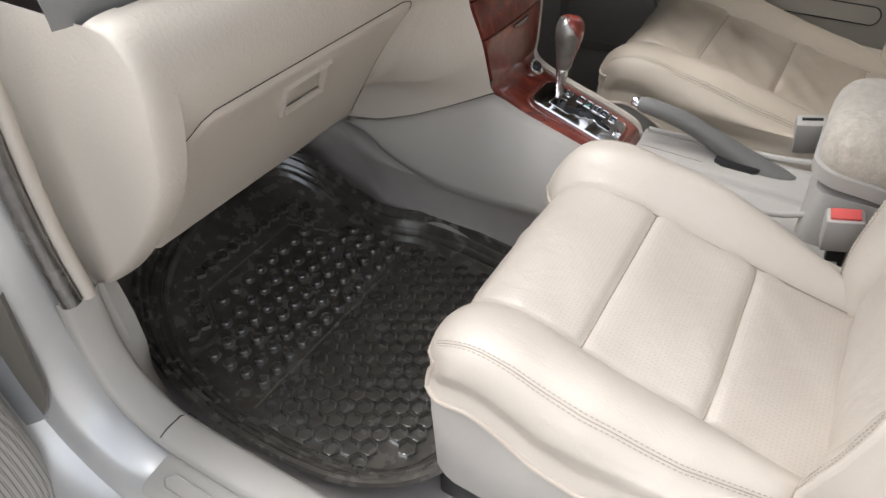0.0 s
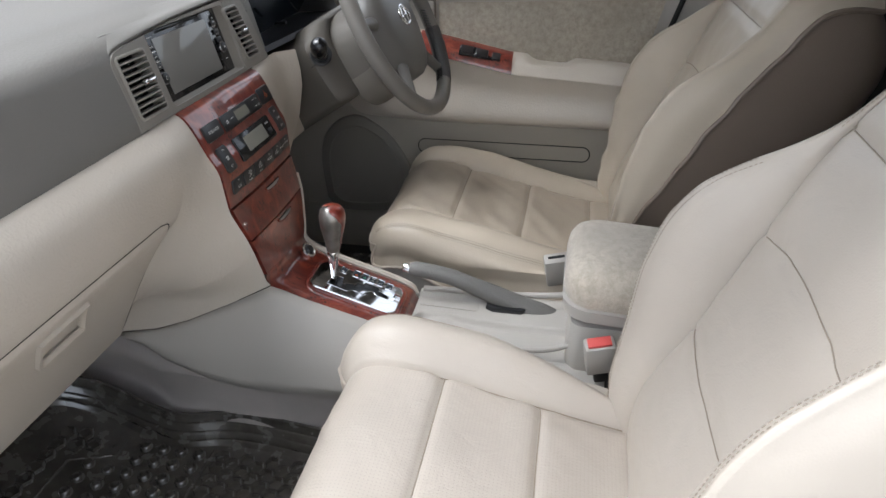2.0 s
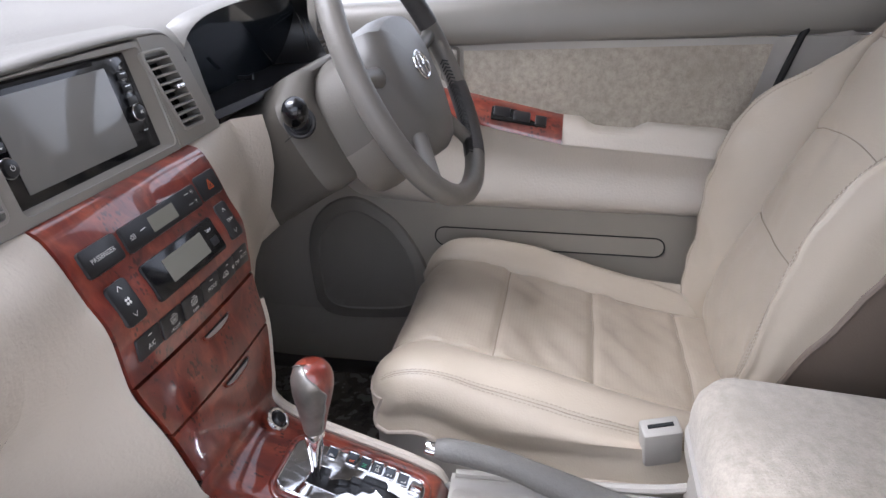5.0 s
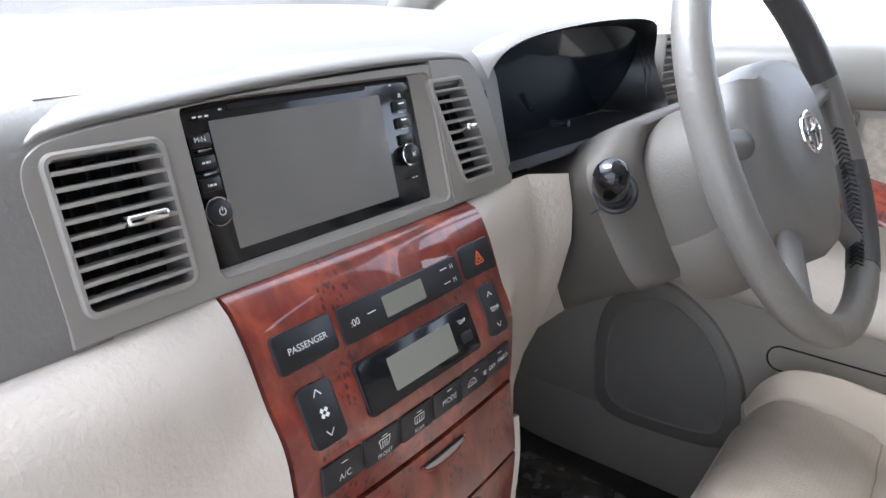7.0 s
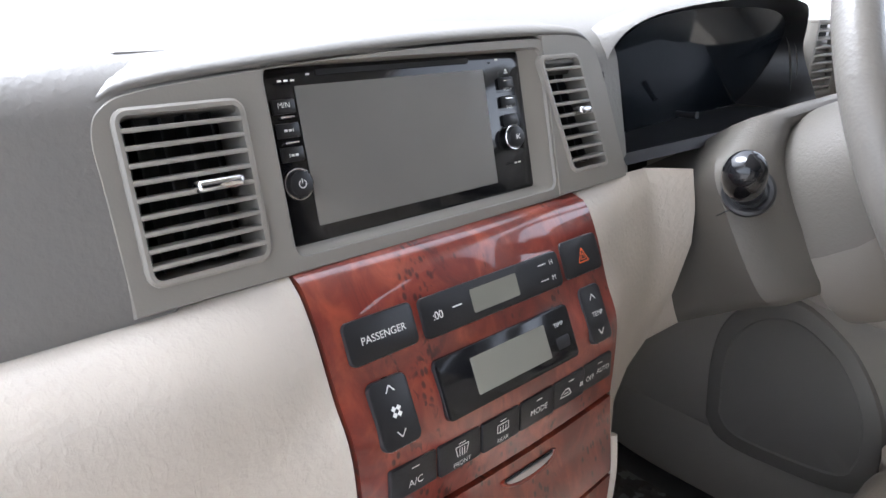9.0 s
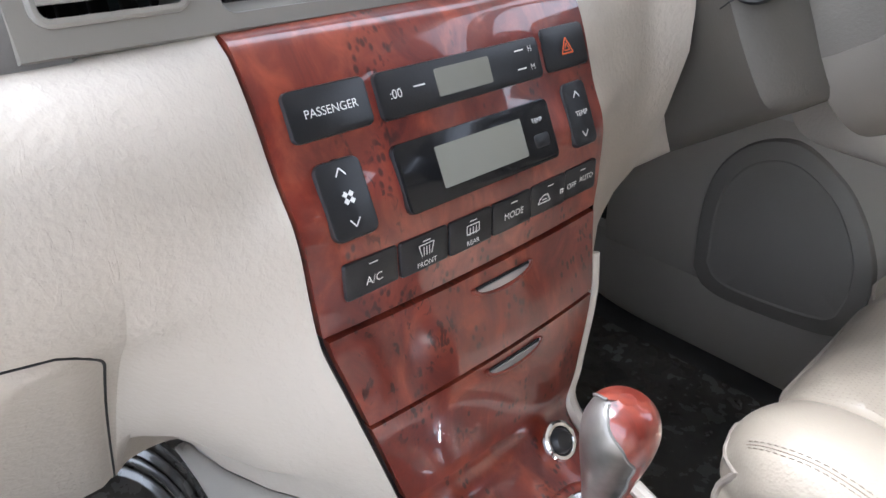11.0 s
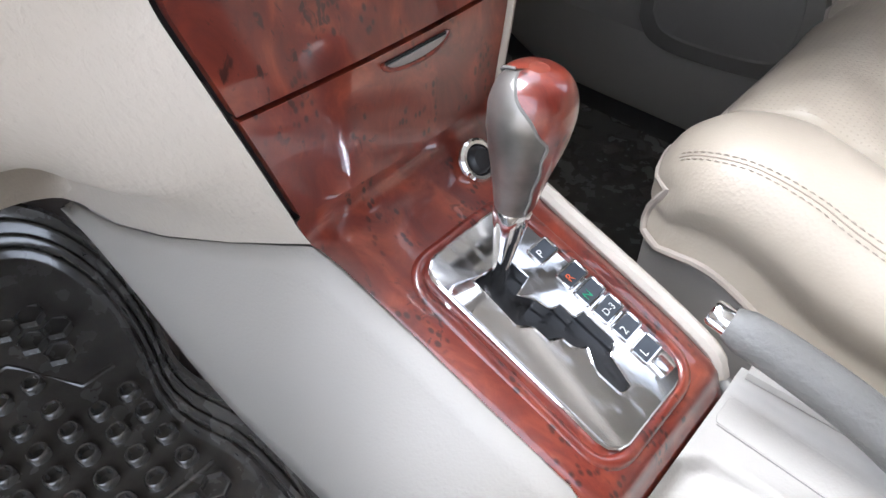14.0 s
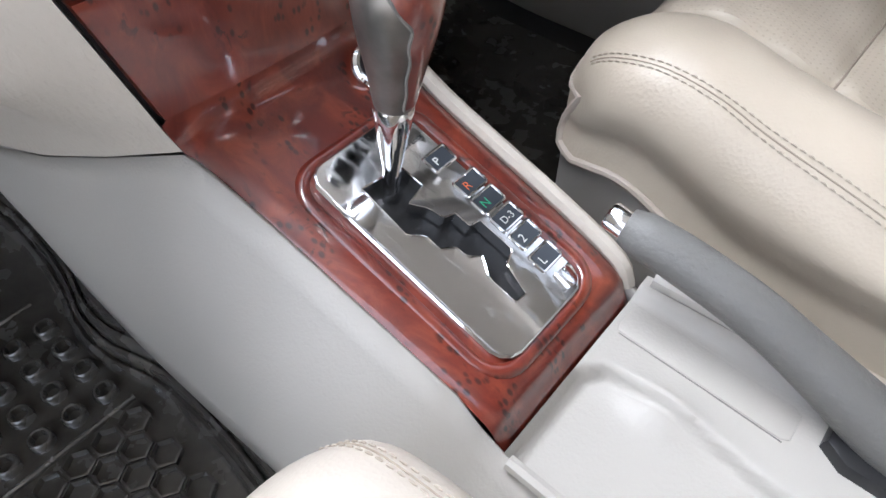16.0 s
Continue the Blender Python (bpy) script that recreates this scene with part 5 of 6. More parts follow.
            soft_ = 1.0 if abs(x) < 0.14 else 0.3  # creases gather in the middle panels
            nz += noise.noise(Vector((x * 34 + y * 20, y * 30 + dx, 1.0))) * wrinkle * 0.7 * soft_
            nz += noise.noise(Vector((x * 7 + y * 9, (y - x) * 30, 6.0 + dx))) * wrinkle * 1.5 * soft_
            if rise and x > 0.138 and h > -0.05:
                up_k = min(1, (x - 0.138) / 0.045) * min(1, (h + 0.05) / 0.05)
                hh += rise * up_k * up_k * (3 - 2 * up_k) * float(np.interp(-y, [0.22, 0.25, 0.45, 0.62, 0.72], [0.5, 1.0, 1.0, 0.35, 0.0]))
            if h < -0.08:
                hh += 0.002 * noise.noise(Vector((x * 3, y * 10, 5.0 + dx))) * (-h - 0.08) / 0.024
            hh += nz * min(1, max(0.12, (h + 0.045) / 0.04))
            g_ = float(np.interp(-y + 1.6 * back, [0.40, 0.50, 0.58, 0.645, 0.70], [0.0, 0.14, 0.42, 0.80, 0.95])) * min(1, max(0, (h + 0.075) / 0.05))
            if abs(x) > 0.138:
                xx = math.copysign(0.138 + (abs(xx) - 0.138) * (1 - g_), x)
                if hh > 0:
                    hh *= 1 - 0.45 * g_
            tip_ = max(0, (y + 0.262) / 0.042)
            xx *= 1 - 0.07 * tip_ * tip_
            if hh < 0:
                # the sides hang straight down, also round the front corners
                k = min(1, -hh / 0.05)
                zb = z + (max(z, 0.352) - z) * k
                row.append((o[0] + xx, o[1] + y + n[0] * hh * (1 - k), o[2] + zb + hh * (n[1] * (1 - k) + k) * (1 - 0.10 * tip_)))
            else:
                row.append((o[0] + xx, o[1] + y + n[0] * hh, o[2] + z + n[1] * hh))
        rows.append(row)
    cu = part("cushion", sheet(rows, mat=lambda i, j: 1 if abs(sect[j][0]) < 0.134 else 0), [cover, perf], st, "quilted leather cushion")
    # piping along the lower edge of the cover
    edge = [r[0] for r in rows[:125]] + [rows[125][k] for k in range(0, 110, 6)] + [r[-1] for r in rows[:125]][::-1]
    part("piping", tube(even(edge, 160), 0.0034, 8), PIPING, cu, "thin piping along the cover's foot")
    # seams in the valleys and across the panels
    for js in (np.argmin(abs(sect[:, 0] + 0.138)), np.argmin(abs(sect[:, 0] - 0.138))):
        part("seam", tube([np.array(rows[i][js]) + np.array([0, 0, 0.0005]) for i in range(8, 100, 3)], 0.0009, 5), SEAM, cu, "panel seam")
    for s in (-0.367, -0.505, -0.642):
        i = int(np.argmin(abs(line[:100, 0] - s)))
        part("seam", tube([np.array(rows[i][j]) + np.array([0, 0, 0.0005]) for j in range(110) if abs(sect[j][0]) < 0.137], 0.0009, 5), SEAM, cu, "panel seam")
    # twin stitch lines along the bolsters
    for sg in (-1, 1):
        j0 = int(np.argmin((sect[:, 0] - sg * 0.222) ** 2 + (sect[:, 1] - 0.012) ** 2))
        for share in (0.0, 1.0):
            line_ = [np.array(rows[i][j0]) * (1 - share) + np.array(rows[i][j0 + sg]) * share + np.array([0.0003 * sg, 0, 0.0004]) for i in range(6, 119)]
            part("stitching", dashed(line_, 0.00075), STITCH, cu)
        line_ = [(np.array(rows[i][j0]) + np.array(rows[i][j0 + sg])) / 2 + np.array([0.0001 * sg, 0, 0.0001]) for i in range(6, 119)]
        part("seam", tube(line_, 0.0006, 5), SEAM, cu, "bolster seam between the stitch rows")
    # cloth valance down to the rails
    base = [(p[0], p[1], p[2]) for p in edge[::4]]
    rows2 = []
    for k, (f, zz) in enumerate(((0.990, None), (0.985, 0.66), (0.975, 0.33), (0.965, 0.0))):
        rr_ = []
        for x, y, z in base:
            zf = FLOOR + 0.075
            rr_.append((o[0] + (x - o[0]) * f, o[1] - 0.45 + (y - o[1] + 0.45) * f, z + 0.002 if zz is None else zf + (z - zf) * zz))
        rows2.append(rr_)
    part("valance", sheet(rows2), SEAT_CLOTH, st, "grey cloth valance under the cushion")
    for sx in (-0.19, 0.19):
        part("rail", box((0.035, 0.46, 0.05), (o[0] + sx, o[1] - 0.46, FLOOR + 0.027), r=0.006), BLACK, st, "dark seat rail")
    # backrest: front line, side edge, half width, bolster and depth from the foot to the top
    fl = spline([(-0.640, 0.262), (-0.628, 0.32), (-0.645, 0.40), (-0.686, 0.481), (-0.741, 0.598), (-0.800, 0.718), (-0.850, 0.800), (-0.910, 0.846), (-0.966, 0.832)], 110)
    sl_ = spline([(-0.662, 0.262), (-0.642, 0.33), (-0.647, 0.41), (-0.688, 0.49), (-0.758, 0.61), (-0.838, 0.712), (-0.880, 0.760), (-0.925, 0.772), (-0.978, 0.768)], 110)
    sl_[:, 0] -= low_edge * np.clip((0.62 - sl_[:, 1]) / 0.25, 0, 1)
    hw = spline([(0.185,), (0.207,), (0.222,), (0.228,), (0.224,), (0.200,), (0.188,), (0.176,), (0.155,)], 110)[:, 0]
    crest = spline([(0.020,), (0.027,), (0.036,), (0.070,), (0.078,), (0.014,), (0.002,), (0.0,), (0.0,)], 110)[:, 0]
    seam = spline([(0.122,), (0.126,), (0.130,), (0.137,), (0.150,), (0.166,), (0.150,), (0.135,), (0.125,)], 110)[:, 0]
    deep = spline([(0.11,), (0.15,), (0.19,), (0.215,), (0.220,), (0.190,), (0.140,), (0.075,), (0.006,)], 110)[:, 0]
    # sharp outer edge of the bolster, a crescent that runs out in a point at the shoulder seam
    edge_x = seam + spline([(0.045,), (0.062,), (0.076,), (0.080,), (0.064,), (0.014,), (0.010,), (0.010,), (0.010,)], 110)[:, 0]
    rows = []
    for i in range(110):
        t = fl[min(i + 1, 109)] - fl[max(i - 1, 0)]
        n = np.array([t[1], -t[0]]) / np.linalg.norm(t)
        c, e, w, q = fl[i], sl_[i], hw[i], seam[i]
        k = crest[i]
        r_ = min(edge_x[i], w - 0.006)
        half = [(0.0, c + n * 0.009), (0.5 * q, c + n * 0.008), (q - 0.012, c + n * 0.005), (q, c - n * 0.006), (q * 0.82 + r_ * 0.18, c + n * (0.40 * k)), (q * 0.45 + r_ * 0.55, c + n * (0.85 * k + 0.001)), (r_ - 0.006, c + n * (k + 0.002)), (r_, c + n * (k - 0.001)), (r_ + 0.002, c + n * (k - 0.006) * 0.94 + (e - c) * 0.06), (w * 0.6 + r_ * 0.4 + 0.002, (c + n * k) * 0.5 + e * 0.5), (w - 0.002, e)]
        hs = spline([(x, *p) for x, p in half], 61)
        row = [(-x, y, z) for x, y, z in hs[:0:-1]] + [(x, y, z) for x, y, z in hs]
        out = []
        for x, y, z in row:
            d = 0.0
            for s, v in ((0.478, 0.004), (0.625, -0.018)):
                d -= 0.0045 * math.exp(-((c[1] - s - v * (x / q) ** 2) / 0.004) ** 2) * (1 if abs(x) < q else 0)
            d -= 0.0045 * math.exp(-((c[1] - 0.736) / 0.005) ** 2) * (1 if abs(x) < q else 0)
            d += noise.noise(Vector((x * 9 + dx * 5, z * 9, 8.1))) * 0.004 + noise.noise(Vector((x * 30, z * 26 + x * 9, dx))) * wrinkle
            d += noise.noise(Vector((x * 12 + z * 14, (z - x) * 46, 4.0 + dx))) * wrinkle * 0.9
            out.append((o[0] + x, ob_[1] + y + n[0] * d, o[2] + z + n[1] * d))
        rows.append(out)
    bk = part("backrest", sheet(rows), cover, st, "bolstered leather backrest with a tapering seam")
    def on_row(i, x):
        i0 = min(int(i), 108)
        got = []
        for k in (i0, i0 + 1):
            mid = np.array([p for p in rows[k][6:-6]])
            got.append([o[0] + x, np.interp(o[0] + x, mid[:, 0], mid[:, 1]), np.interp(o[0] + x, mid[:, 0], mid[:, 2])])
        return np.array(got[0]) * (1 - i + i0) + np.array(got[1]) * (i - i0) + np.array([0, 0.0006, 0.0004])

    for sg in (-1, 1):
        part("seam", tube(spline([on_row(i, sg * seam[i]) for i in range(4, 108, 4)], 80), 0.0008, 5), SEAM, bk, "bolster seam")
        for off in (-0.0035, 0.0035):
            pts = [on_row(i, sg * (edge_x[i] - 0.010 + off)) for i in range(6, 64, 4)]
            part("stitching", dashed(spline(pts, 60), 0.0007), STITCH, bk)
            pts = [on_row(i, sg * (seam[i] + off)) for i in range(70, 106, 5)]
            part("stitching", dashed(spline(pts, 40), 0.0007), STITCH, bk)
    for s, v in ((0.478, 0.004), (0.625, -0.018), (0.736, 0.0)):
        pts = []
        for u in np.linspace(-1, 1, 22):
            tz = s + v * u * u
            i = float(np.interp(tz, fl[:80, 1], range(80)))
            pts.append(on_row(i, u * seam[int(i)]))
        part("seam", tube(pts, 0.0008, 5), SEAM, bk, "seam across the backrest")
    rim_ = [r[0] for r in rows] + [rows[-1][k] for k in range(3, 112, 4)] + [r[-1] for r in rows][::-1]
    part("piping", tube(even(rim_, 160), 0.0042, 8), SEAT_REAR, bk, "dark piping round the backrest")
    # rear cover
    rr2 = []
    for i in range(0, 110, 3):
        a_, b_ = np.array(rows[i][0]), np.array(rows[i][-1])
        bv = np.array([0, -0.93, -0.30])
        rr2.append([a_ + (b_ - a_) * u + bv * deep[i] * (1 - abs(2 * u - 1) ** 7) + np.array([0.004 * math.sin(math.pi * min(1, 4 * u)) * -1, 0, 0]) for u in (1 - np.cos(np.linspace(0, math.pi, 44))) / 2])
    part("rear_cover", sheet(rr2), SEAT_REAR, st, "dark grey brown rear cover")
    # headrest on two posts
    for sx in (-0.06, 0.06):
        part("headrest_guide", tube([(o[0] + sx, ob_[1] - 0.915, o[2] + 0.835), (o[0] + sx, ob_[1] - 0.918, o[2] + 0.858)], [0.014, 0.011], 14), BLACK, st, "black headrest guide")
        part("headrest_post", tube([(o[0] + sx, ob_[1] - 0.916, o[2] + 0.84), (o[0] + sx, ob_[1] - 0.93, o[2] + 0.90)], 0.006, 10), CHROME, st, "chrome headrest post")
    part("headrest", box((0.25, 0.10, 0.17), (o[0], ob_[1] - 0.945, o[2] + 0.965), Matrix.Rotation(radians(12), 3, "X"), r=0.04, seg=5), cover, st, "leather headrest")
    return st


seat("bucket_seat", 0.0, 0.0, 0.0, LEATHER, LEATHER_PERF, "cream leather passenger seat with perforated quilted panels", 0.0013, low_edge=0.075, rise=0.019)
seat("bucket_seat", 0.726, 0.072, 0.020, LEATHER_D, LEATHER_DP, "tan leather driver's seat, creased and worn", 0.0032, -0.062)


# ---- seat belt buckles ----
def buckle(x, y, z, lean, label):
    b = thing("seat_belt_buckle", (x, y, z - 0.10), label, "seat belt buckle")
    m = Matrix.Translation((x, y, z)) @ Matrix.Rotation(radians(12), 4, "Z") @ Matrix.Rotation(radians(-14), 4, "Y") @ Matrix.Rotation(radians(lean), 4, "X")
    part("case", box((0.027, 0.046, 0.062), m @ Vector((0, 0, -0.031)), m.to_3x3(), r=0.004), BEIGE_SIDE, b)
    part("stalk", box((0.012, 0.024, 0.10), m @ Vector((0, 0, -0.10)), m.to_3x3(), r=0.003), BLACK, b)
    return b, m


b1, m1 = buckle(-0.072, -0.583, 0.360, -10, "pale seat belt buckle with a red release button")
part("button", box((0.018, 0.036, 0.006), m1 @ Vector((0, 0, 0.0012)), m1.to_3x3(), r=0.002), BUCKLE_RED, b1, "red release button")
b2, m2 = buckle(0.172, -0.508, 0.362, -10, "pale seat belt buckle standing beside the driver's seat")
part("slot", box((0.004, 0.030, 0.004), m2 @ Vector((0, 0, 0.0005)), m2.to_3x3()), DARK, b2, "dark tongue slot")
# ---- driver's door ----
dd = thing("door_1", (0.73, -0.3, 0.12), "closed driver's door with suede insert and burl switch panel", "car door", kind="structure")
rows = []
dp = spline([(0.718, 0.12), (0.70, 0.20), (0.69, 0.34), (0.688, 0.42), (0.70, 0.46), (0.712, 0.50), (0.714, 0.56), (0.712, 0.66), (0.706, 0.725)], 40)
for y in np.linspace(0.30, -0.86, 50):
    rows.append([(x, y, z + 0.028 * (-(y) - 0.2)) if z > 0.6 else (x, y, z) for x, z in dp])
part("lining", block([r[19:] for r in rows], (0.02, 0, 0)), BEIGE_SIDE, dd, "pale beige moulded door lining")
# shade under the armrest is put into the lower lining's colour
part("lower_lining", block([r[:20] for r in rows], (0.02, 0, 0)), SHADED_BEIGE, dd, "lower door lining, beige darkened for shade")
# domed mesh panel that carries the loudspeaker
SPK = spline([(0.125, 0.20), (0.132, 0.30), (0.120, 0.37), (0.080, 0.42), (0.020, 0.437), (-0.044, 0.405), (-0.080, 0.365), (-0.105, 0.32), (-0.117, 0.28), (-0.118, 0.22), (-0.09, 0.18), (0.04, 0.165), (0.10, 0.172), (0.125, 0.20)], 60)[:-1]
rows = []
for f, h in ((1.0, -0.004), (0.995, 0.006), (0.975, 0.012), (0.93, 0.014), (0.80, 0.016), (0.78, 0.0135), (0.5, 0.012), (0.1, 0.012)):
    rows.append([(0.694 - h, 0.008 + (y - 0.008) * f, 0.30 + (z - 0.30) * f) for y, z in SPK])
bm = sheet(rows, close_v=True)
cap(bm, rows[-1])
part("speaker_panel", bm, SPEAKER, dd, "domed loudspeaker panel with fine ribs, darkened for the footwell's shade")


def arm_rise(y, z):
    """The ledge climbs towards the front of the door."""
    return float(np.interp(-y, [-0.06, 0.2, 0.365, 0.643, 0.72], [0.078, 0.035, 0.0, -0.018, -0.022])) * min(1, max(0, (z - 0.45) / 0.10))


def belt(y):
    return 0.722 + 0.045 * (-y - 0.19)


# grey upper rail
rows = []
for y in np.linspace(0.25, -0.86, 40):
    zb = belt(y)
    rows.append([(x, y, zb + z) for x, z in spline([(0.712, -0.002), (0.700, 0.004), (0.694, 0.025), (0.698, 0.055), (0.712, 0.072), (0.74, 0.078)], 16)])
part("upper_rail", block(rows, (0.006, 0, -0.004)), GREY_SMOOTH, dd, "smooth grey upper door rail")
# suede insert
rows = []
for y in np.linspace(-0.189, -0.700, 30):
    zt, zb = belt(y) - 0.004, 0.580 + arm_rise(y, 0.6)
    rows.append([(0.708 - 0.004 * math.sin(math.pi * min(1, max(0, k))), y + 0.045 * (1 - k) * (1 if y < -0.5 else 0) * ((-y - 0.5) / 0.2), zb + (zt - zb) * k) for k in np.linspace(0, 1, 16)])
part("insert", block(rows, (0.006, 0, 0)), SUEDE, dd, "worn beige suede insert")
# armrest: a padded ledge with a pull cup, over a bulging lower panel
ARM = [(0.712, 0.605), (0.700, 0.605), (0.682, 0.600), (0.666, 0.587), (0.657, 0.570), (0.655, 0.5635), (0.6575, 0.561), (0.6590, 0.555), (0.664, 0.540), (0.668, 0.520), (0.665, 0.498), (0.658, 0.474), (0.656, 0.456), (0.661, 0.443), (0.676, 0.436), (0.698, 0.434)]


rows = []
for y in np.linspace(0.06, -0.715, 70):
    k = min(1, max(0, (0.06 - y) / 0.22)) ** 0.6 * min(1, max(0, (y + 0.715) / 0.05)) ** 0.5
    cup = math.exp(-((y + 0.455) / 0.048) ** 8)
    sag = -0.035 * max(0, min(1, (-y - 0.62) / 0.1)) ** 2
    row = []
    for x, z in ARM:
        xx = 0.712 - (0.712 - x) * k
        zz = z - (0.014 * cup if z > 0.595 and x > 0.67 else 0) + (sag if z > 0.56 else 0)
        row.append((xx, y, zz + arm_rise(y, z)))
    rows.append(spline(row, 40))
part("armrest", sheet(rows), BEIGE, dd, "padded cream armrest with a pull cup")
rows = []
for y in np.linspace(-0.150, -0.368, 24):
    k = min(1, max(0, (0.06 - y) / 0.22)) ** 0.6
    rows.append(spline([(0.712 - (0.712 - x) * k - 0.0018, y, z + 0.0018 + arm_rise(y, z)) for x, z in ARM[1:6]], 16))
sw = part("switch_panel", block(rows, (0.002, 0, -0.001)), WOOD, dd, "red burl switch panel")
tl = Matrix.Rotation(radians(-35), 3, "Y")
TILT_A = Matrix.Rotation(math.atan(0.21), 3, "X")
part("switch_well", box((0.030, 0.098, 0.004), (0.6690, -0.292, 0.5915 + arm_rise(-0.292, 0.6)), tl @ TILT_A, r=0.0015), BLACK_GLOSS, sw, "dark recessed switch well")
for y, ln, wd in ((-0.200, 0.018, 0.014), (-0.262, 0.030, 0.022), (-0.297, 0.030, 0.022), (-0.330, 0.020, 0.022)):
    part("window_switch", box((wd, ln, 0.006), (0.6685, y, 0.5935 + arm_rise(y, 0.6)), tl @ TILT_A, r=0.0025), BLACK, sw, "black rocker switch")
# map pocket
pk = frame_pts(-0.565, -0.135, 0.350, 0.388, 0.018)
pm = Matrix(((0, 0, -1, 0.6895), (1, 0, 0, 0), (0, 1, 0, 0), (0, 0, 0, 1)))
part("map_pocket", slab([(a, b - 0.004) for a, b in pk], 0.003, pm), SHADED_BEIGE, dd, "flat plate in the shaded tone, marking the map pocket")
part("pocket_rim", ring([pm @ Vector((a, b - 0.004, 0.003)) for a, b in pk], 0.0014, 6), DARK, dd, "thin dark rim of the map pocket")
part("door_gap", tube([(0.7045, -0.765, 0.80), (0.7045, -0.735, 0.74), (0.7045, -0.705, 0.64), (0.700, -0.682, 0.556)], 0.006, 8), DARK, dd, "dark shut line of the door")
glass = part("window", sheet([[(0.735 - 0.10 * v, y, belt(y) + 0.07 + 0.46 * v) for v in np.linspace(0, 1, 6)] for y in (0.15, -0.35, -0.86)]), GLASS, dd, "raised clear window")
glass.visible_shadow = False

# ---- passenger's door opening ----
# the sill's line: level, then up the front of the opening
SILL = [(-1.5, 0.145), (-0.6, 0.145), (-0.05, 0.147), (0.07, 0.149), (0.115, 0.162), (0.148, 0.190), (0.166, 0.235), (0.171, 0.28), (0.169, 0.315), (0.166, 0.345)]
sill_line = even(spline(SILL, 120), 110)


def along_sill(section, line, n=20):
    """A section of (x, h) swept along the sill; h stands square to the line."""
    rows_ = []
    for i, (y, z) in enumerate(line):
        t = line[min(i + 1, len(line) - 1)] - line[max(i - 1, 0)]
        nn = np.array([-t[1], t[0]]) / np.linalg.norm(t)
        rows_.append([(x, y + nn[0] * h, z + nn[1] * h) for x, h in spline(section, n)])
    return rows_


part_sill = thing("trim_sill", (-0.68, -0.2, 0.1), "cream plastic sill trim that curves up the door opening", "sill trim", kind="structure")
part("cover", sheet(along_sill([(-0.640, -0.060), (-0.641, -0.030), (-0.645, -0.008), (-0.656, 0.0), (-0.680, 0.0), (-0.692, -0.004), (-0.696, -0.014)], sill_line)), BEIGE_SIDE, part_sill)
part("joint", tube([(x, 0.088 + 0.0, 0.1535 + z) for x, z in ((-0.636, -0.03), (-0.643, -0.011), (-0.656, -0.0005), (-0.680, -0.0005), (-0.692, -0.005))], 0.0008, 6), DARK, part_sill, "thin joint across the trim")
# scuff plate on the outer step
sc_rows = [[(x, y, z) for x, z in spline([(-0.694, 0.128), (-0.705, 0.127), (-0.735, 0.122), (-0.744, 0.116), (-0.746, 0.108)], 12)] for y in np.linspace(0.075, -1.4, 40)]
part("scuff_plate", block(sc_rows, (0, 0, -0.004)), BEIGE_SIDE, part_sill, "flat cream scuff plate on the step")
rib = spline([(0.045, -0.712), (0.055, -0.722), (0.045, -0.732)], 8)
part("rib", tube([(-0.712, -1.35, 0.1275), *[(x, y, 0.1275 + (x + 0.712) * 0.17) for y, x in rib], (-0.732, -1.35, 0.1240)], 0.0016, 6), BEIGE_SIDE, part_sill, "raised rib of the scuff plate")
k0 = spline([(-0.645, 0.190, 0.335), (-0.645, 0.194, 0.275), (-0.645, 0.183, 0.195), (-0.643, 0.158, 0.128), (-0.64, 0.10, 0.11)], 30)
k1 = spline([(-0.612, 0.196, 0.320), (-0.610, 0.190, 0.27), (-0.608, 0.190, 0.20), (-0.606, 0.205, 0.12), (-0.612, 0.16, 0.05)], 30)
k2 = k1 + np.array([0.004, 0.16, 0.0])
part("kick_panel", sheet([k0, k0 * 0.5 + k1 * 0.5 + np.array([-0.004, -0.006, 0]), k1, k1 + np.array([0.006, 0.02, 0]), k2]), BEIGE_SIDE, part_sill, "cream kick panel beside the footwell")

# silver body round the opening
body_line = even(spline([(-1.5, 0.112), (-0.6, 0.112), (-0.02, 0.113), (0.07, 0.116), (0.12, 0.132), (0.160, 0.170), (0.182, 0.23), (0.19, 0.31), (0.186, 0.42), (0.17, 0.70)], 120), 110)
body_side = thing("car_body_side", (-0.78, -0.2, -0.1), "silver painted body side round the open door", "car body", kind="structure")
part("inner_sill", sheet(along_sill([(-0.66, 0.004), (-0.70, 0.004), (-0.726, 0.0), (-0.742, -0.008), (-0.752, -0.028), (-0.758, -0.05), (-0.764, -0.075)], body_line)), PAINT, body_side, "bright silver inner sill")
part("outer_sill", sheet(along_sill([(-0.756, -0.046), (-0.775, -0.056), (-0.792, -0.075), (-0.80, -0.11), (-0.80, -0.24), (-0.77, -0.29)], body_line[:96])), PAINT, body_side, "grey silver outer sill")
# grey copy of the silver paint for the shaded hinge post
SHADED_SILVER = material("shaded silver paint", (0.20, 0.20, 0.20), rough=0.45, vary=0.06, scale=10, bump=0.05)
part("hinge_post", sheet(along_sill([(-0.752, -0.034), (-0.77, -0.05), (-0.785, -0.075), (-0.79, -0.12), (-0.79, -0.30)], body_line[84:])), SHADED_SILVER, body_side, "hinge post of the silver body, coloured grey for shade")
part("door_hinge", box((0.03, 0.05, 0.09), (-0.785, 0.262, 0.16), Matrix.Rotation(radians(20), 3, "Y"), r=0.006), BLACK, body_side, "black door check and hinge")
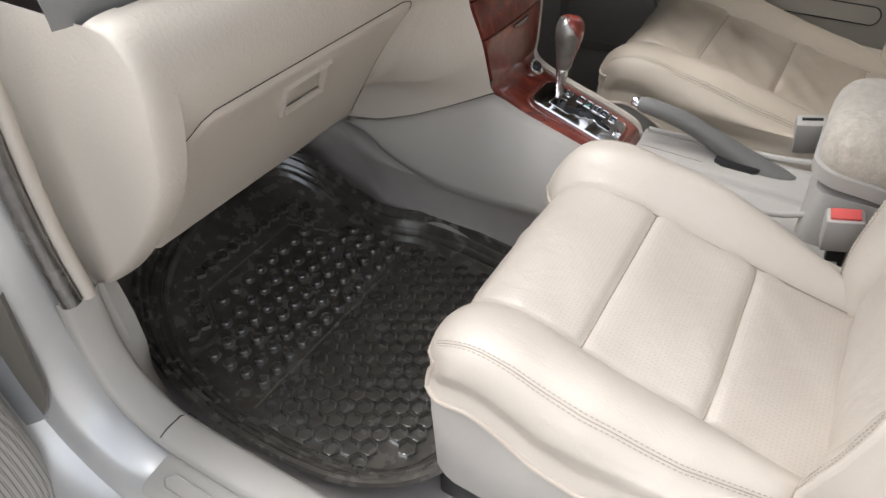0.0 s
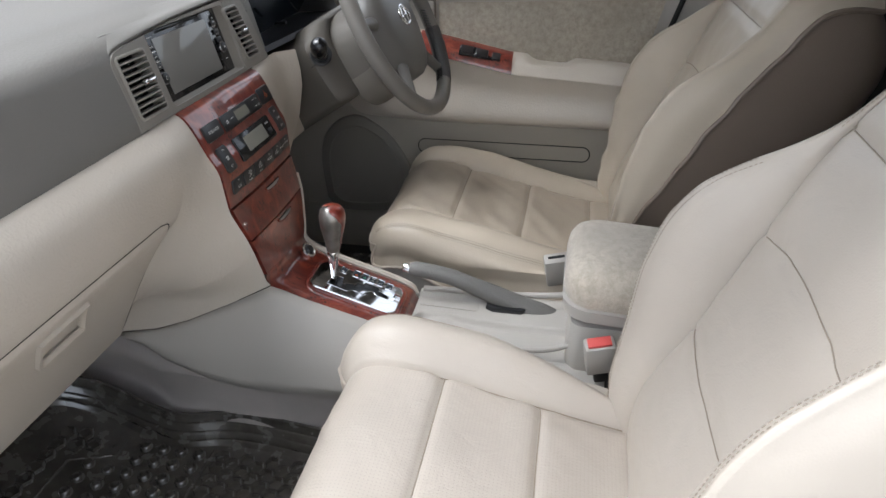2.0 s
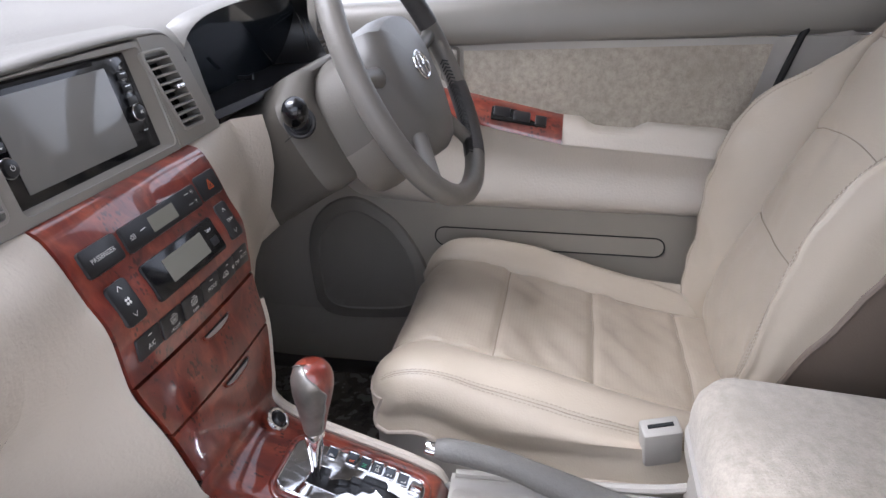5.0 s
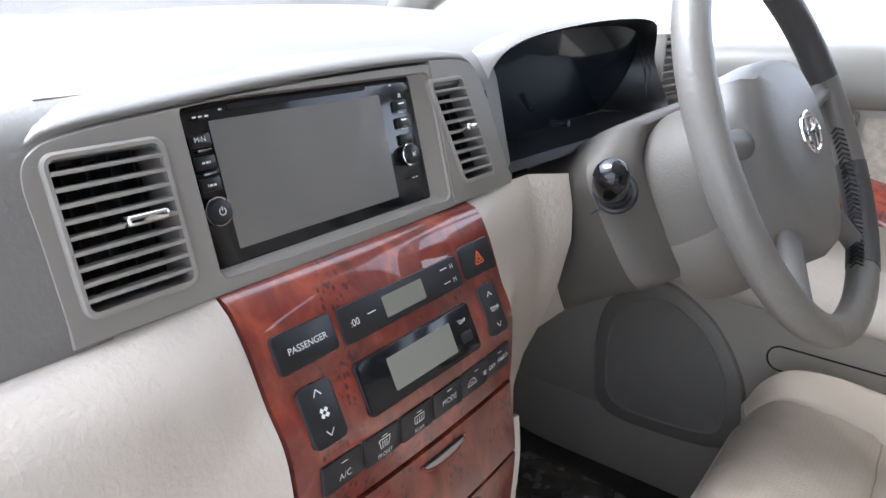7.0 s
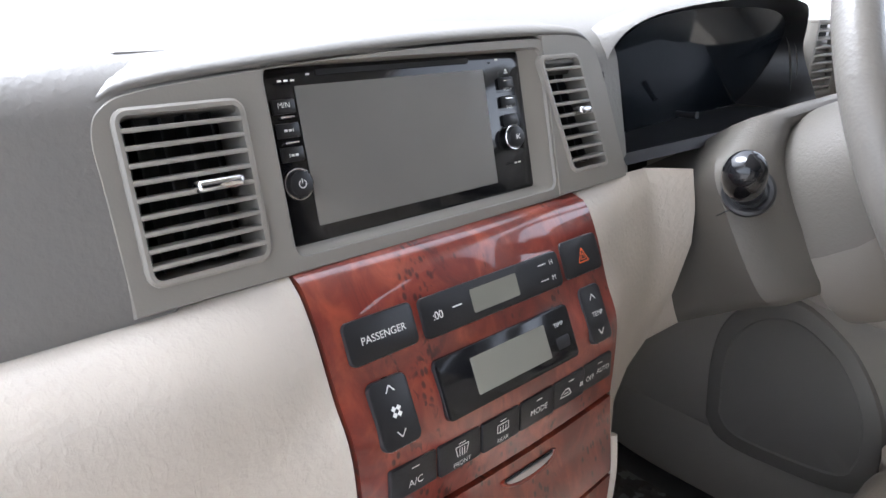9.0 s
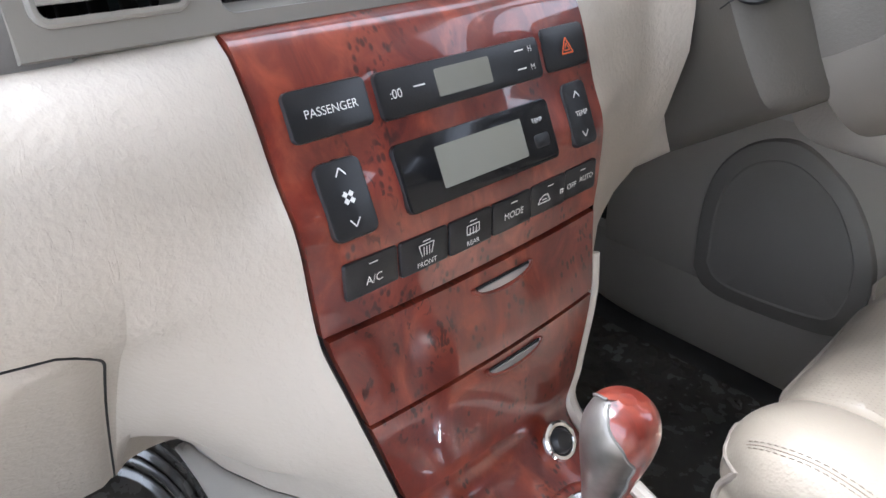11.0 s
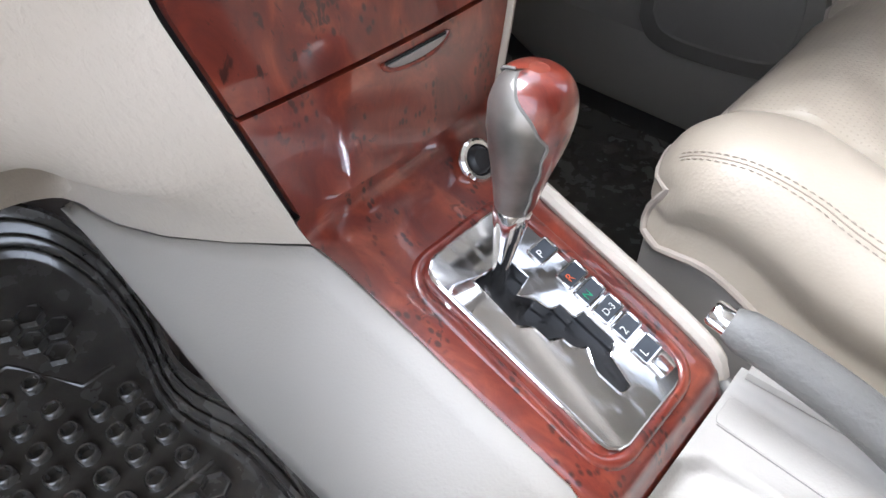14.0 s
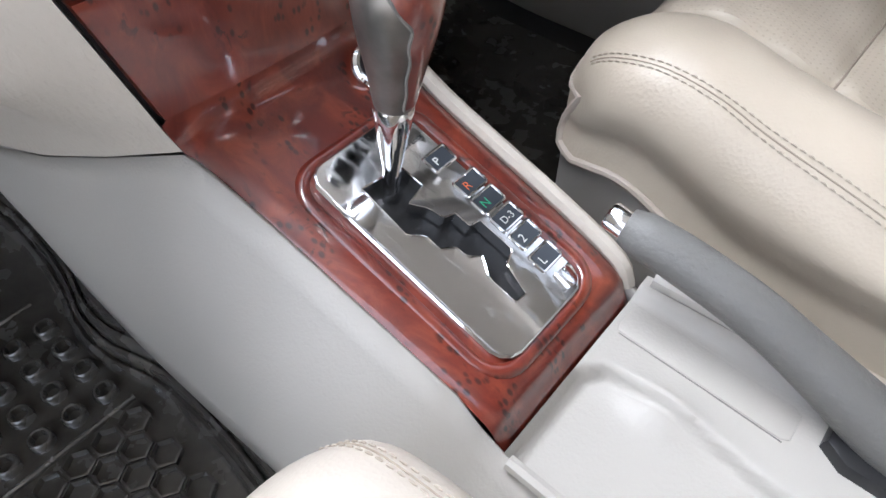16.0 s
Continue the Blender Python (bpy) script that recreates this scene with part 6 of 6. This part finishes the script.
# dark sheet that paints in the shadow beside the open door's hinge
rec = [[(-0.757, y + 0.03 * (1 - v), z0 + (z1 - z0) * v) for v in np.linspace(0, 1, 6)] for y, z0, z1 in ((0.130, 0.270, 0.435), (0.160, 0.215, 0.40), (0.19, 0.175, 0.36), (0.225, 0.150, 0.31))]
part("hinge_shade", block(rec, (0.006, 0.004, 0)), DARK_TRIM, body_side, "dark sheet standing for the shadow between jamb and open door")
seal_l = [(-0.664, 0.162, 0.345), (-0.667, 0.166, 0.42), (-0.670, 0.160, 0.50), (-0.671, 0.150, 0.58), (-0.672, 0.135, 0.68), (-0.672, 0.125, 0.74)]
part("weather_strip", tube(spline(seal_l, 20), 0.0085, 10), BEIGE, body_side, "cream fabric weather strip")
part("rubber_seal", tube(spline([(x - 0.019, y + 0.008, z) for x, y, z in seal_l], 20), 0.013, 10), RUBBER, body_side, "black rubber door seal")

# open passenger's door
od = thing("door_2", (-0.80, 0.40, -0.1), "open passenger's door with a mesh speaker cover", "car door", kind="structure")
dv = Vector((-0.93, -0.37, 0)).normalized()
dn = Vector((0.37, -0.93, 0)).normalized()
hinge = Vector((-0.785, 0.265, 0))


def door2(s_, z, out=0.0):
    q = hinge + dv * s_ + dn * out
    return (q.x, q.y, z)


rows = []
for s_ in np.linspace(0.0, 0.95, 30):
    rows.append([door2(s_, z, o * min(1, (s_ + 0.004) / 0.03) ** 0.5) for z, o in spline([(-0.02, 0.0), (0.0, 0.03), (0.06, 0.05), (0.16, 0.055), (0.28, 0.05), (0.40, 0.03), (0.60, 0.03), (0.72, 0.02)], 24)])
part("lining", block(rows, tuple(-0.03 * dn)), BEIGE_SIDE, od)
rows = []
for s_ in np.linspace(-0.012, 0.97, 14):
    rows.append([door2(s_, z, -0.05) for z in np.linspace(-0.05, 0.75, 8)])
part("skin", block(rows, tuple(-0.06 * dn)), PAINT, od, "silver painted door skin")
MESH = material("speaker mesh", (0.34, 0.32, 0.29), rough=0.6, vary=0.03, bump=0)
_n = MESH.node_tree
_v = _n.nodes.new("ShaderNodeTexVoronoi")
_v.inputs["Scale"].default_value, _v.inputs["Randomness"].default_value = 330, 0.0
_n.links.new(_n.nodes["Texture Coordinate"].outputs["Object"], _v.inputs["Vector"])
_r = _n.nodes.new("ShaderNodeValToRGB")
_r.color_ramp.elements[0].color, _r.color_ramp.elements[1].color = (0.06, 0.055, 0.05, 1), (0.46, 0.43, 0.39, 1)
_r.color_ramp.elements[0].position, _r.color_ramp.elements[1].position = 0.25, 0.5
_n.links.new(_v.outputs["Distance"], _r.inputs["Fac"])
_n.links.new(_r.outputs["Color"], _n.nodes["Principled BSDF"].inputs["Base Color"])
rows = []
for s_ in np.linspace(0.002, 0.22, 16):
    rows.append([door2(s_, z, o * min(1, (s_ + 0.004) / 0.03) ** 0.5) for z, o in spline([(0.03, 0.048), (0.08, 0.0585), (0.16, 0.0605), (0.24, 0.0575), (0.29, 0.05)], 14)])
part("speaker_cover", sheet(rows), MESH, od, "perforated mesh speaker cover")

# ---- floor mats ----
MZ = 0.060
mat = thing("rubber_floor_mat", (-0.33, 0.1, FLOOR), "black rubber floor mat with knobs, honeycomb and ridged rim", "floor mat")


def floor_z(y):
    return MZ + (0 if y < 0.24 else 1.6 * (y - 0.24) ** 2 + 0.25 * (y - 0.24))


outline = even(spline([(-0.120, -0.19), (-0.110, -0.10), (-0.102, -0.02), (-0.102, 0.06), (-0.117, 0.12), (-0.118, 0.17), (-0.107, 0.215), (-0.097, 0.27), (-0.099, 0.33), (-0.125, 0.38), (-0.19, 0.40), (-0.27, 0.40), (-0.37, 0.38), (-0.45, 0.345), (-0.505, 0.28), (-0.54, 0.20), (-0.562, 0.08), (-0.564, -0.04), (-0.548, -0.13), (-0.505, -0.185), (-0.42, -0.205), (-0.27, -0.205), (-0.120, -0.19)], 200)[:-1], 140, closed=True)
nrm = []
for k in range(140):
    d = outline[(k + 1) % 140] - outline[k - 1]
    nn = np.array([d[1], -d[0]]) / np.linalg.norm(d)
    nrm.append(nn if nn @ (outline[k] - np.array([-0.33, 0.08])) > 0 else -nn)
nrm = np.array(nrm)
for _ in range(4):
    nrm = (nrm + np.roll(nrm, 1, 0) + np.roll(nrm, -1, 0)) / 3
cen = np.array([-0.33, 0.08])
rows = []
for f in (0.02, 0.25, 0.5, 0.75, 0.9):
    q = cen + (outline - cen) * f
    rows.append([(x, y, floor_z(y)) for x, y in q])
for o_, h in ((0.0, 0), (0.004, 0.001), (0.006, 0.008), (0.012, 0.010), (0.014, 0.007), (0.017, 0.007), (0.019, 0.019), (0.025, 0.021), (0.027, 0.017), (0.030, 0.018), (0.032, 0.031), (0.038, 0.033), (0.040, 0.029), (0.043, 0.031), (0.046, 0.046), (0.053, 0.047), (0.056, 0.040)):
    # the rim leans outwards towards the door, and stands steep against the tunnel
    side_ = np.clip((nrm[:, 0] + 0.2) / 0.9, 0, 1)
    side_ = side_ * side_ * (3 - 2 * side_)
    lean = (1 - 0.38 * side_)[:, None]
    q = outline + nrm * o_ * lean
    rows.append([(x, y, floor_z(y0) + h * (1 + 0.2 * k_)) for (x, y), (x0, y0), k_ in zip(q, outline, side_)])
bm = sheet(rows, close_v=True)
cap(bm, rows[0])
part("tray", bm, RUBBER, mat, "black rubber tray with a ridged rim", sharp=60)

RX, RY = 0.0315, 0.0352


def piece(name, me, at, parent):
    """One of many alike pieces that share a mesh."""
    ob = new(name, me)
    ob.parent = parent
    ob.location = Vector(at) - ORG[parent]
    return ob


def piece_mesh(name, rows_, closed):
    bm = sheet(rows_, close_v=True)
    if closed:
        cap(bm, rows_[-1])
    bmesh.ops.recalc_face_normals(bm, faces=bm.faces)
    me = bpy.data.meshes.new(name)
    bm.to_mesh(me)
    bm.free()
    me.materials.append(RUBBER)
    for p in me.polygons:
        p.use_smooth = True
    me.set_sharp_from_angle(angle=radians(40))
    return me


# moulded knobs: rings with a hollow centre
prof_k = [(0.0118, -0.001), (0.0114, 0.0040), (0.0104, 0.0080), (0.0089, 0.0092), (0.0074, 0.0086), (0.0062, 0.0012), (0.0030, 0.0004), (0.0012, 0.0006)]
knob_me = piece_mesh("knob", [[(r_ * math.cos(a), r_ * math.sin(a), h) for a in np.linspace(0, 2 * math.pi, 14, endpoint=False)] for r_, h in prof_k], True)


def field_front(x):
    """Front edge of the knob field."""
    return 0.30 - 0.075 * max(0, min(1, (-x - 0.42) / 0.05)) - 0.06 * max(0, min(1, (x + 0.20) / 0.04))


for i in range(13):
    for j in range(7):
        x, y = -0.131 - RX * i, 0.096 + RY * j
        if y > field_front(x) - 0.010 or x < -0.545 + 0.25 * max(0, y - 0.1):
            continue
        piece("knob", knob_me, (x, y, floor_z(y)), mat)

# honeycomb: raised hexagon walls behind the divider and in the front corners
HP = 0.0272
ro, ri = HP / math.sqrt(3) * 0.97, HP / math.sqrt(3) * 0.80
hex_me = piece_mesh("cell", [[(r_ * math.cos(radians(30 + 60 * k)), r_ * math.sin(radians(30 + 60 * k)), h) for k in range(6)] for r_, h in ((ro, -0.001), (ro * 0.985, 0.0066), (ri * 1.03, 0.0072), (ri, 0.0064), (ri * 0.90, 0.0006))], False)


for j in range(-12, 20):
    for i in range(-2, 20):
        x, y = -0.130 - HP * (i + 0.5 * (j % 2)), 0.050 - HP * 0.866 * j
        rear = y < 0.062 and y > -0.185 and -0.552 < x < -0.124 and not (x < -0.50 and y < -0.13)
        front = y > field_front(x) + 0.022 and y < 0.352 - 0.9 * max(0, -x - 0.40) ** 1.0 * 0.9 and -0.53 < x < -0.14
        if rear or front:
            piece("hexagon", hex_me, (x, y, floor_z(y)), mat)
part("divider", tube([(-0.556, 0.073, MZ + 0.001), (-0.116, 0.073, MZ + 0.001)], 0.0034, 8), RUBBER, mat, "straight raised divider")
wav = [(x, field_front(x) + 0.004, floor_z(field_front(x)) + 0.001) for x in np.linspace(-0.545, -0.125, 50)]
part("ridge", tube(wav, 0.0034, 8), RUBBER, mat, "curved raised divider")

dm = thing("driver_floor_mat", (0.40, 0.1, FLOOR), "black rubber mat in the dark driver's footwell", "floor mat")
part("sheet", block([[(x, y, floor_z(y) - 0.004) for x in np.linspace(0.17, 0.64, 10)] for y in np.linspace(-0.2, 0.44, 24)], (0, 0, -0.005)), RUBBER, dm)
part("rim", tube(spline([(0.175, -0.18, MZ + 0.01), (0.17, 0.1, MZ + 0.012), (0.18, 0.38, floor_z(0.38) + 0.012), (0.40, 0.43, floor_z(0.43) + 0.012), (0.62, 0.38, floor_z(0.38) + 0.012)], 40), 0.009, 8), RUBBER, dm, "raised rubber rim")

hd = thing("door_handle", (0.69, -0.16, 0.69), "small cream inner door handle in a dark recess", "door handle")
hm = Matrix(((0, 0, -1, 0.7065), (1, 0, 0, -0.165), (0, 1, 0, 0.690), (0, 0, 0, 1)))
part("recess", slab(rrect(0.034, 0.060, 0.008), 0.003, hm), DARK_TRIM, hd, "dark handle recess")
part("lever", slab(rrect(0.026, 0.050, 0.006), 0.010, hm, r=0.003), BEIGE_SIDE, hd)

# wiper at the foot of the windscreen
wp = thing("wiper", (0.27, 0.86, 0.815), "black windscreen wiper resting on the glass", "wiper")
part("blade", tube([(-0.12, 0.845, 0.820), (0.12, 0.850, 0.828), (0.40, 0.852, 0.834), (0.66, 0.850, 0.837)], 0.0045, 8), BLACK, wp, "long rubber blade")
part("arm", tube([(0.26, 0.858, 0.840), (0.42, 0.868, 0.842), (0.58, 0.885, 0.838), (0.66, 0.90, 0.815)], [0.003, 0.0045, 0.006, 0.009], 8), BLACK, wp)


# ---- lettering and marks ----
def lettering(txt, m, size, ink, parent, name="lettering"):
    """Flat letters at the pose m (x along the line, y up, z out)."""
    cu = bpy.data.curves.new("line", "FONT")
    cu.body, cu.size, cu.align_x, cu.align_y = txt, size, "CENTER", "CENTER"
    ob = bpy.data.objects.new("line", cu)
    scene.collection.objects.link(ob)
    me = bpy.data.meshes.new_from_object(ob.evaluated_get(bpy.context.evaluated_depsgraph_get()))
    bpy.data.objects.remove(ob)
    bm = bmesh.new()
    bm.from_mesh(me)
    bpy.data.meshes.remove(me)
    bmesh.ops.transform(bm, matrix=m, verts=bm.verts)
    return part(name, bm, ink, parent)


def on_stack(x, z, out=0.0031):
    return stack_frame(x - 0.004, z) @ Matrix.Translation((0, 0, out))


def marks(bars, m, ink, parent, name="mark"):
    """Small strokes (x0, y0, x1, y1, width) drawn on a face."""
    bm = bmesh.new()
    for x0, y0, x1, y1, w in bars:
        d = Vector((x1 - x0, y1 - y0, 0))
        s_ = Vector((-d.y, d.x, 0)).normalized() * w / 2
        a, b = Vector((x0, y0, 0)), Vector((x1, y1, 0))
        bm.faces.new([bm.verts.new(m @ q) for q in (a - s_, b - s_, b + s_, a + s_)])
    return part(name, bm, ink, parent)


lettering("PASSENGER", on_stack(-0.048, 0.6515), 0.0060, WHITE_INK, passenger)
lettering(":00", on_stack(-0.009, 0.6510), 0.0068, WHITE_INK, clock)
marks([(-0.004, 0, 0.004, 0, 0.0008)], on_stack(0.007, 0.6525), WHITE_INK, clock)
lettering("H", on_stack(0.098, 0.6565), 0.0052, WHITE_INK, clock)
lettering("M", on_stack(0.098, 0.6465), 0.0052, WHITE_INK, clock)
for z in (0.6570, 0.6470):
    marks([(-0.004, 0, 0.004, 0, 0.0008)], on_stack(0.088, z), WHITE_INK, clock)
tri_ = [(-0.0055, -0.0045, 0.0055, -0.0045, 0.0009), (0.0055, -0.0045, 0, 0.0055, 0.0009), (0, 0.0055, -0.0055, -0.0045, 0.0009), (-0.0025, -0.0026, 0.0025, -0.0026, 0.0006), (0.0025, -0.0026, 0, 0.0020, 0.0006), (0, 0.0020, -0.0025, -0.0026, 0.0006)]
marks(tri_, on_stack(0.1345, 0.6525), RED_INK, hazard)
lettering("OUTSIDE", on_stack(0.0895, 0.6215), 0.0040, WHITE_INK, climate)
lettering("TEMP", on_stack(0.0895, 0.6175), 0.0040, WHITE_INK, climate)
stack_box(0.083, 0.097, 0.602, 0.6105, "button", BLACK, climate, depth=0.002, r=0.002, lift=0.0008)
lettering("TEMP", on_stack(0.134, 0.6125), 0.0050, WHITE_INK, temp)
for p_, x in ((fan, -0.0535), (temp, 0.134)):
    marks([(-0.003, -0.002, 0, 0.002, 0.0008), (0, 0.002, 0.003, -0.002, 0.0008)], on_stack(x, 0.6235), WHITE_INK, p_)
    marks([(-0.003, 0.002, 0, -0.002, 0.0008), (0, -0.002, 0.003, 0.002, 0.0008)], on_stack(x, 0.6005), WHITE_INK, p_)
FANB = [(0.0008, 0.0008, 0.0026, 0.0026, 0.0026), (-0.0008, 0.0008, -0.0026, 0.0026, 0.0026), (-0.0008, -0.0008, -0.0026, -0.0026, 0.0026), (0.0008, -0.0008, 0.0026, -0.0026, 0.0026)]
marks(FANB, on_stack(-0.0535, 0.6120), WHITE_INK, fan)
kx = [(a + b) / 2 for a, b in zip(bx[:-1], bx[1:])]
lettering("A/C", on_stack(kx[0], 0.5665), 0.0068, WHITE_INK, keys[0])
lettering("FRONT", on_stack(kx[1], 0.5625), 0.0045, WHITE_INK, keys[1])
lettering("REAR", on_stack(kx[2], 0.5625), 0.0045, WHITE_INK, keys[2])
lettering("MODE", on_stack(kx[3], 0.5685), 0.0062, WHITE_INK, keys[3])
lettering("OFF", on_stack(kx[5] - 0.012, 0.5685), 0.0055, WHITE_INK, keys[4])
lettering("AUTO", on_stack(kx[5] + 0.005, 0.5695), 0.0055, WHITE_INK, keys[5])
marks([(x * 0.55, y * 0.55, u * 0.55, v * 0.55, w * 0.55) for x, y, u, v, w in FANB], on_stack(kx[4] + 0.0125, 0.5685), WHITE_INK, keys[4])
screen_ = [(-0.0055, 0.004, 0.0055, 0.004, 0.0007), (-0.0055, 0.004, -0.0035, -0.003, 0.0007), (0.0055, 0.004, 0.0035, -0.003, 0.0007)]
marks(screen_ + [(x, -0.003, x, 0.0025, 0.0007) for x in (-0.002, 0, 0.002)], on_stack(kx[1], 0.5705), WHITE_INK, keys[1])
marks([(-0.005, 0.0035, 0.005, 0.0035, 0.0007), (-0.005, -0.002, 0.005, -0.002, 0.0007), (-0.005, 0.0035, -0.005, -0.002, 0.0007), (0.005, 0.0035, 0.005, -0.002, 0.0007)] + [(x, -0.003, x, 0.002, 0.0007) for x in (-0.0025, 0, 0.0025)], on_stack(kx[2], 0.5705), WHITE_INK, keys[2])
marks([(-0.006, -0.002, 0.006, -0.002, 0.0008), (-0.006, -0.002, -0.004, 0.001, 0.0008), (-0.004, 0.001, -0.001, 0.003, 0.0008), (-0.001, 0.003, 0.003, 0.003, 0.0008), (0.003, 0.003, 0.006, -0.002, 0.0008), (-0.002, 0.0, 0.003, 0.0, 0.0008)], on_stack(kx[4] - 0.006, 0.5685), WHITE_INK, keys[4])
for k in range(6):
    marks([(-0.0028, 0, 0.0028, 0, 0.0007)], on_stack(kx[k], 0.5765), WHITE_INK, keys[k])

# head unit marks


def on_head(x, s_, out=0.0006):
    return bez_pose(x, s_, out)


lettering("M/N", on_head(-0.0715, 0.0835), 0.0043, WHITE_INK, head)
lettering("VOL+", on_head(0.1045, 0.0785), 0.0034, WHITE_INK, head)
lettering("VOL-", on_head(0.1045, 0.0665), 0.0034, WHITE_INK, head)
for s_, d_ in ((0.0705, 1), (0.0575, -1)):
    m_ = on_head(-0.0710, s_)
    marks([(-0.0030 * d_, 0, -0.0010 * d_, 0, 0.0013), (-0.0004 * d_, 0, 0.0016 * d_, 0, 0.0013), (0.0024 * d_, -0.0009, 0.0024 * d_, 0.0009, 0.0005)], m_, WHITE_INK, head)
marks([(-0.002, -0.0012, 0.002, -0.0012, 0.0006), (0, -0.0004, 0, 0.0014, 0.0022)], on_head(0.1045, 0.0905), WHITE_INK, head)
for s_ in (0.0775, 0.0640):
    part("bar", box((0.0085, 0.0012, 0.0014), bez(-0.0705, s_, 0.0006), bez_pose(0, 0).to_3x3(), r=0.0004, seg=1), CHROME, head, "bright key edge")
for s_ in (0.0845, 0.0725):
    part("bar", box((0.0070, 0.0010, 0.0014), bez(0.1045, s_, 0.0006), bez_pose(0, 0).to_3x3(), r=0.0003, seg=1), CHROME, head, "bright key edge")
for x, s_ in ((-0.071, 0.042), (0.105, 0.046)):
    part("knob_ring", ring([bez_pose(x, s_, 0.0006) @ Vector((0.0084 * math.cos(a), 0.0084 * math.sin(a), 0)) for a in np.linspace(0, 2 * math.pi, 28, endpoint=False)], 0.0006, 6), CHROME, head, "thin bright ring")
marks([(0.0022 * math.cos(radians(a)), 0.0022 * math.sin(radians(a)), 0.0022 * math.cos(radians(a + 30)), 0.0022 * math.sin(radians(a + 30)), 0.0006) for a in range(120, 420, 30)] + [(0, 0.0004, 0, 0.003, 0.0006)], bez_pose(-0.071, 0.042, 0.0044), WHITE_INK, head)
marks([(-0.0018, -0.0018, 0.0018, 0.0018, 0.0007), (-0.0018, 0.0018, 0.0018, -0.0018, 0.0007), (-0.0022, 0, -0.0008, 0, 0.002)], bez_pose(0.105, 0.046, 0.0044), WHITE_INK, head)
part("disc_slot", box((0.118, 0.0030, 0.001), bez(0.012, 0.0995, -0.0016), bez_pose(0, 0).to_3x3()), DARK, head, "narrow disc slot")
for s_, x, n_ in ((0.0960, -0.0700, 3), (0.0985, -0.052, 1), (0.0985, 0.098, 1), (0.0285, 0.1045, 2)):
    marks([(-0.0030 + 0.0040 * k, 0, -0.0004 + 0.0040 * k, 0, 0.0011) for k in range(n_)], on_head(x, s_), WHITE_INK, head)

WINDOW = glossy("smoky letter window", (0.05, 0.057, 0.068), rough=0.15)
# gate letters in dark windows
for txt, x, y, ink, w in (("P", 0.0665, -0.1365, WHITE_INK, 0.019), ("R", 0.0685, -0.1590, RED_INK, 0.020), ("N", 0.0680, -0.1735, GREEN_INK, 0.020), ("D-3", 0.0675, -0.1880, WHITE_INK, 0.020), ("2", 0.0670, -0.2025, WHITE_INK, 0.019), ("L", 0.0650, -0.2190, WHITE_INK, 0.019)):
    a, b = gate_local(x, y)
    mm = GM @ Matrix.Translation((a, b, 0.0030))
    win = part("letter_window", slab(rrect(w * 0.95, 0.0122, 0.0015), 0.0004, mm), WINDOW, gs, "dark letter window")
    part("window_edge", ring([mm @ Vector((p_[0], p_[1], 0.0004)) for p_ in rrect(w * 0.95, 0.0122, 0.0015)], 0.0009, 6), CHROME, gs, "thin bright edge")
    lettering(txt, mm @ Matrix.Translation((-0.0035 if len(txt) == 1 else 0, -0.0008, 0.0007)), 0.0080 if len(txt) == 1 else 0.0068, ink, win)
a, b = gate_local(0.0610, -0.1190)
lettering("SHIFT LOCK", GM @ Matrix.Translation((a, b, 0.0034)), 0.0036, BLACK, gs)
part("gate_edge", ring([GM @ Vector((x, y, 0.0031)) for x, y in even(gate, 90, closed=True)], 0.0006, 6), CHROME, gs, "bright rolled edge of the gate")
part("plate_edge", ring([GM @ Vector((x, y, 0.0006)) for x, y in even(outl, 70, closed=True)], 0.0022, 8), CHROME, gs, "rounded edge of the plate")
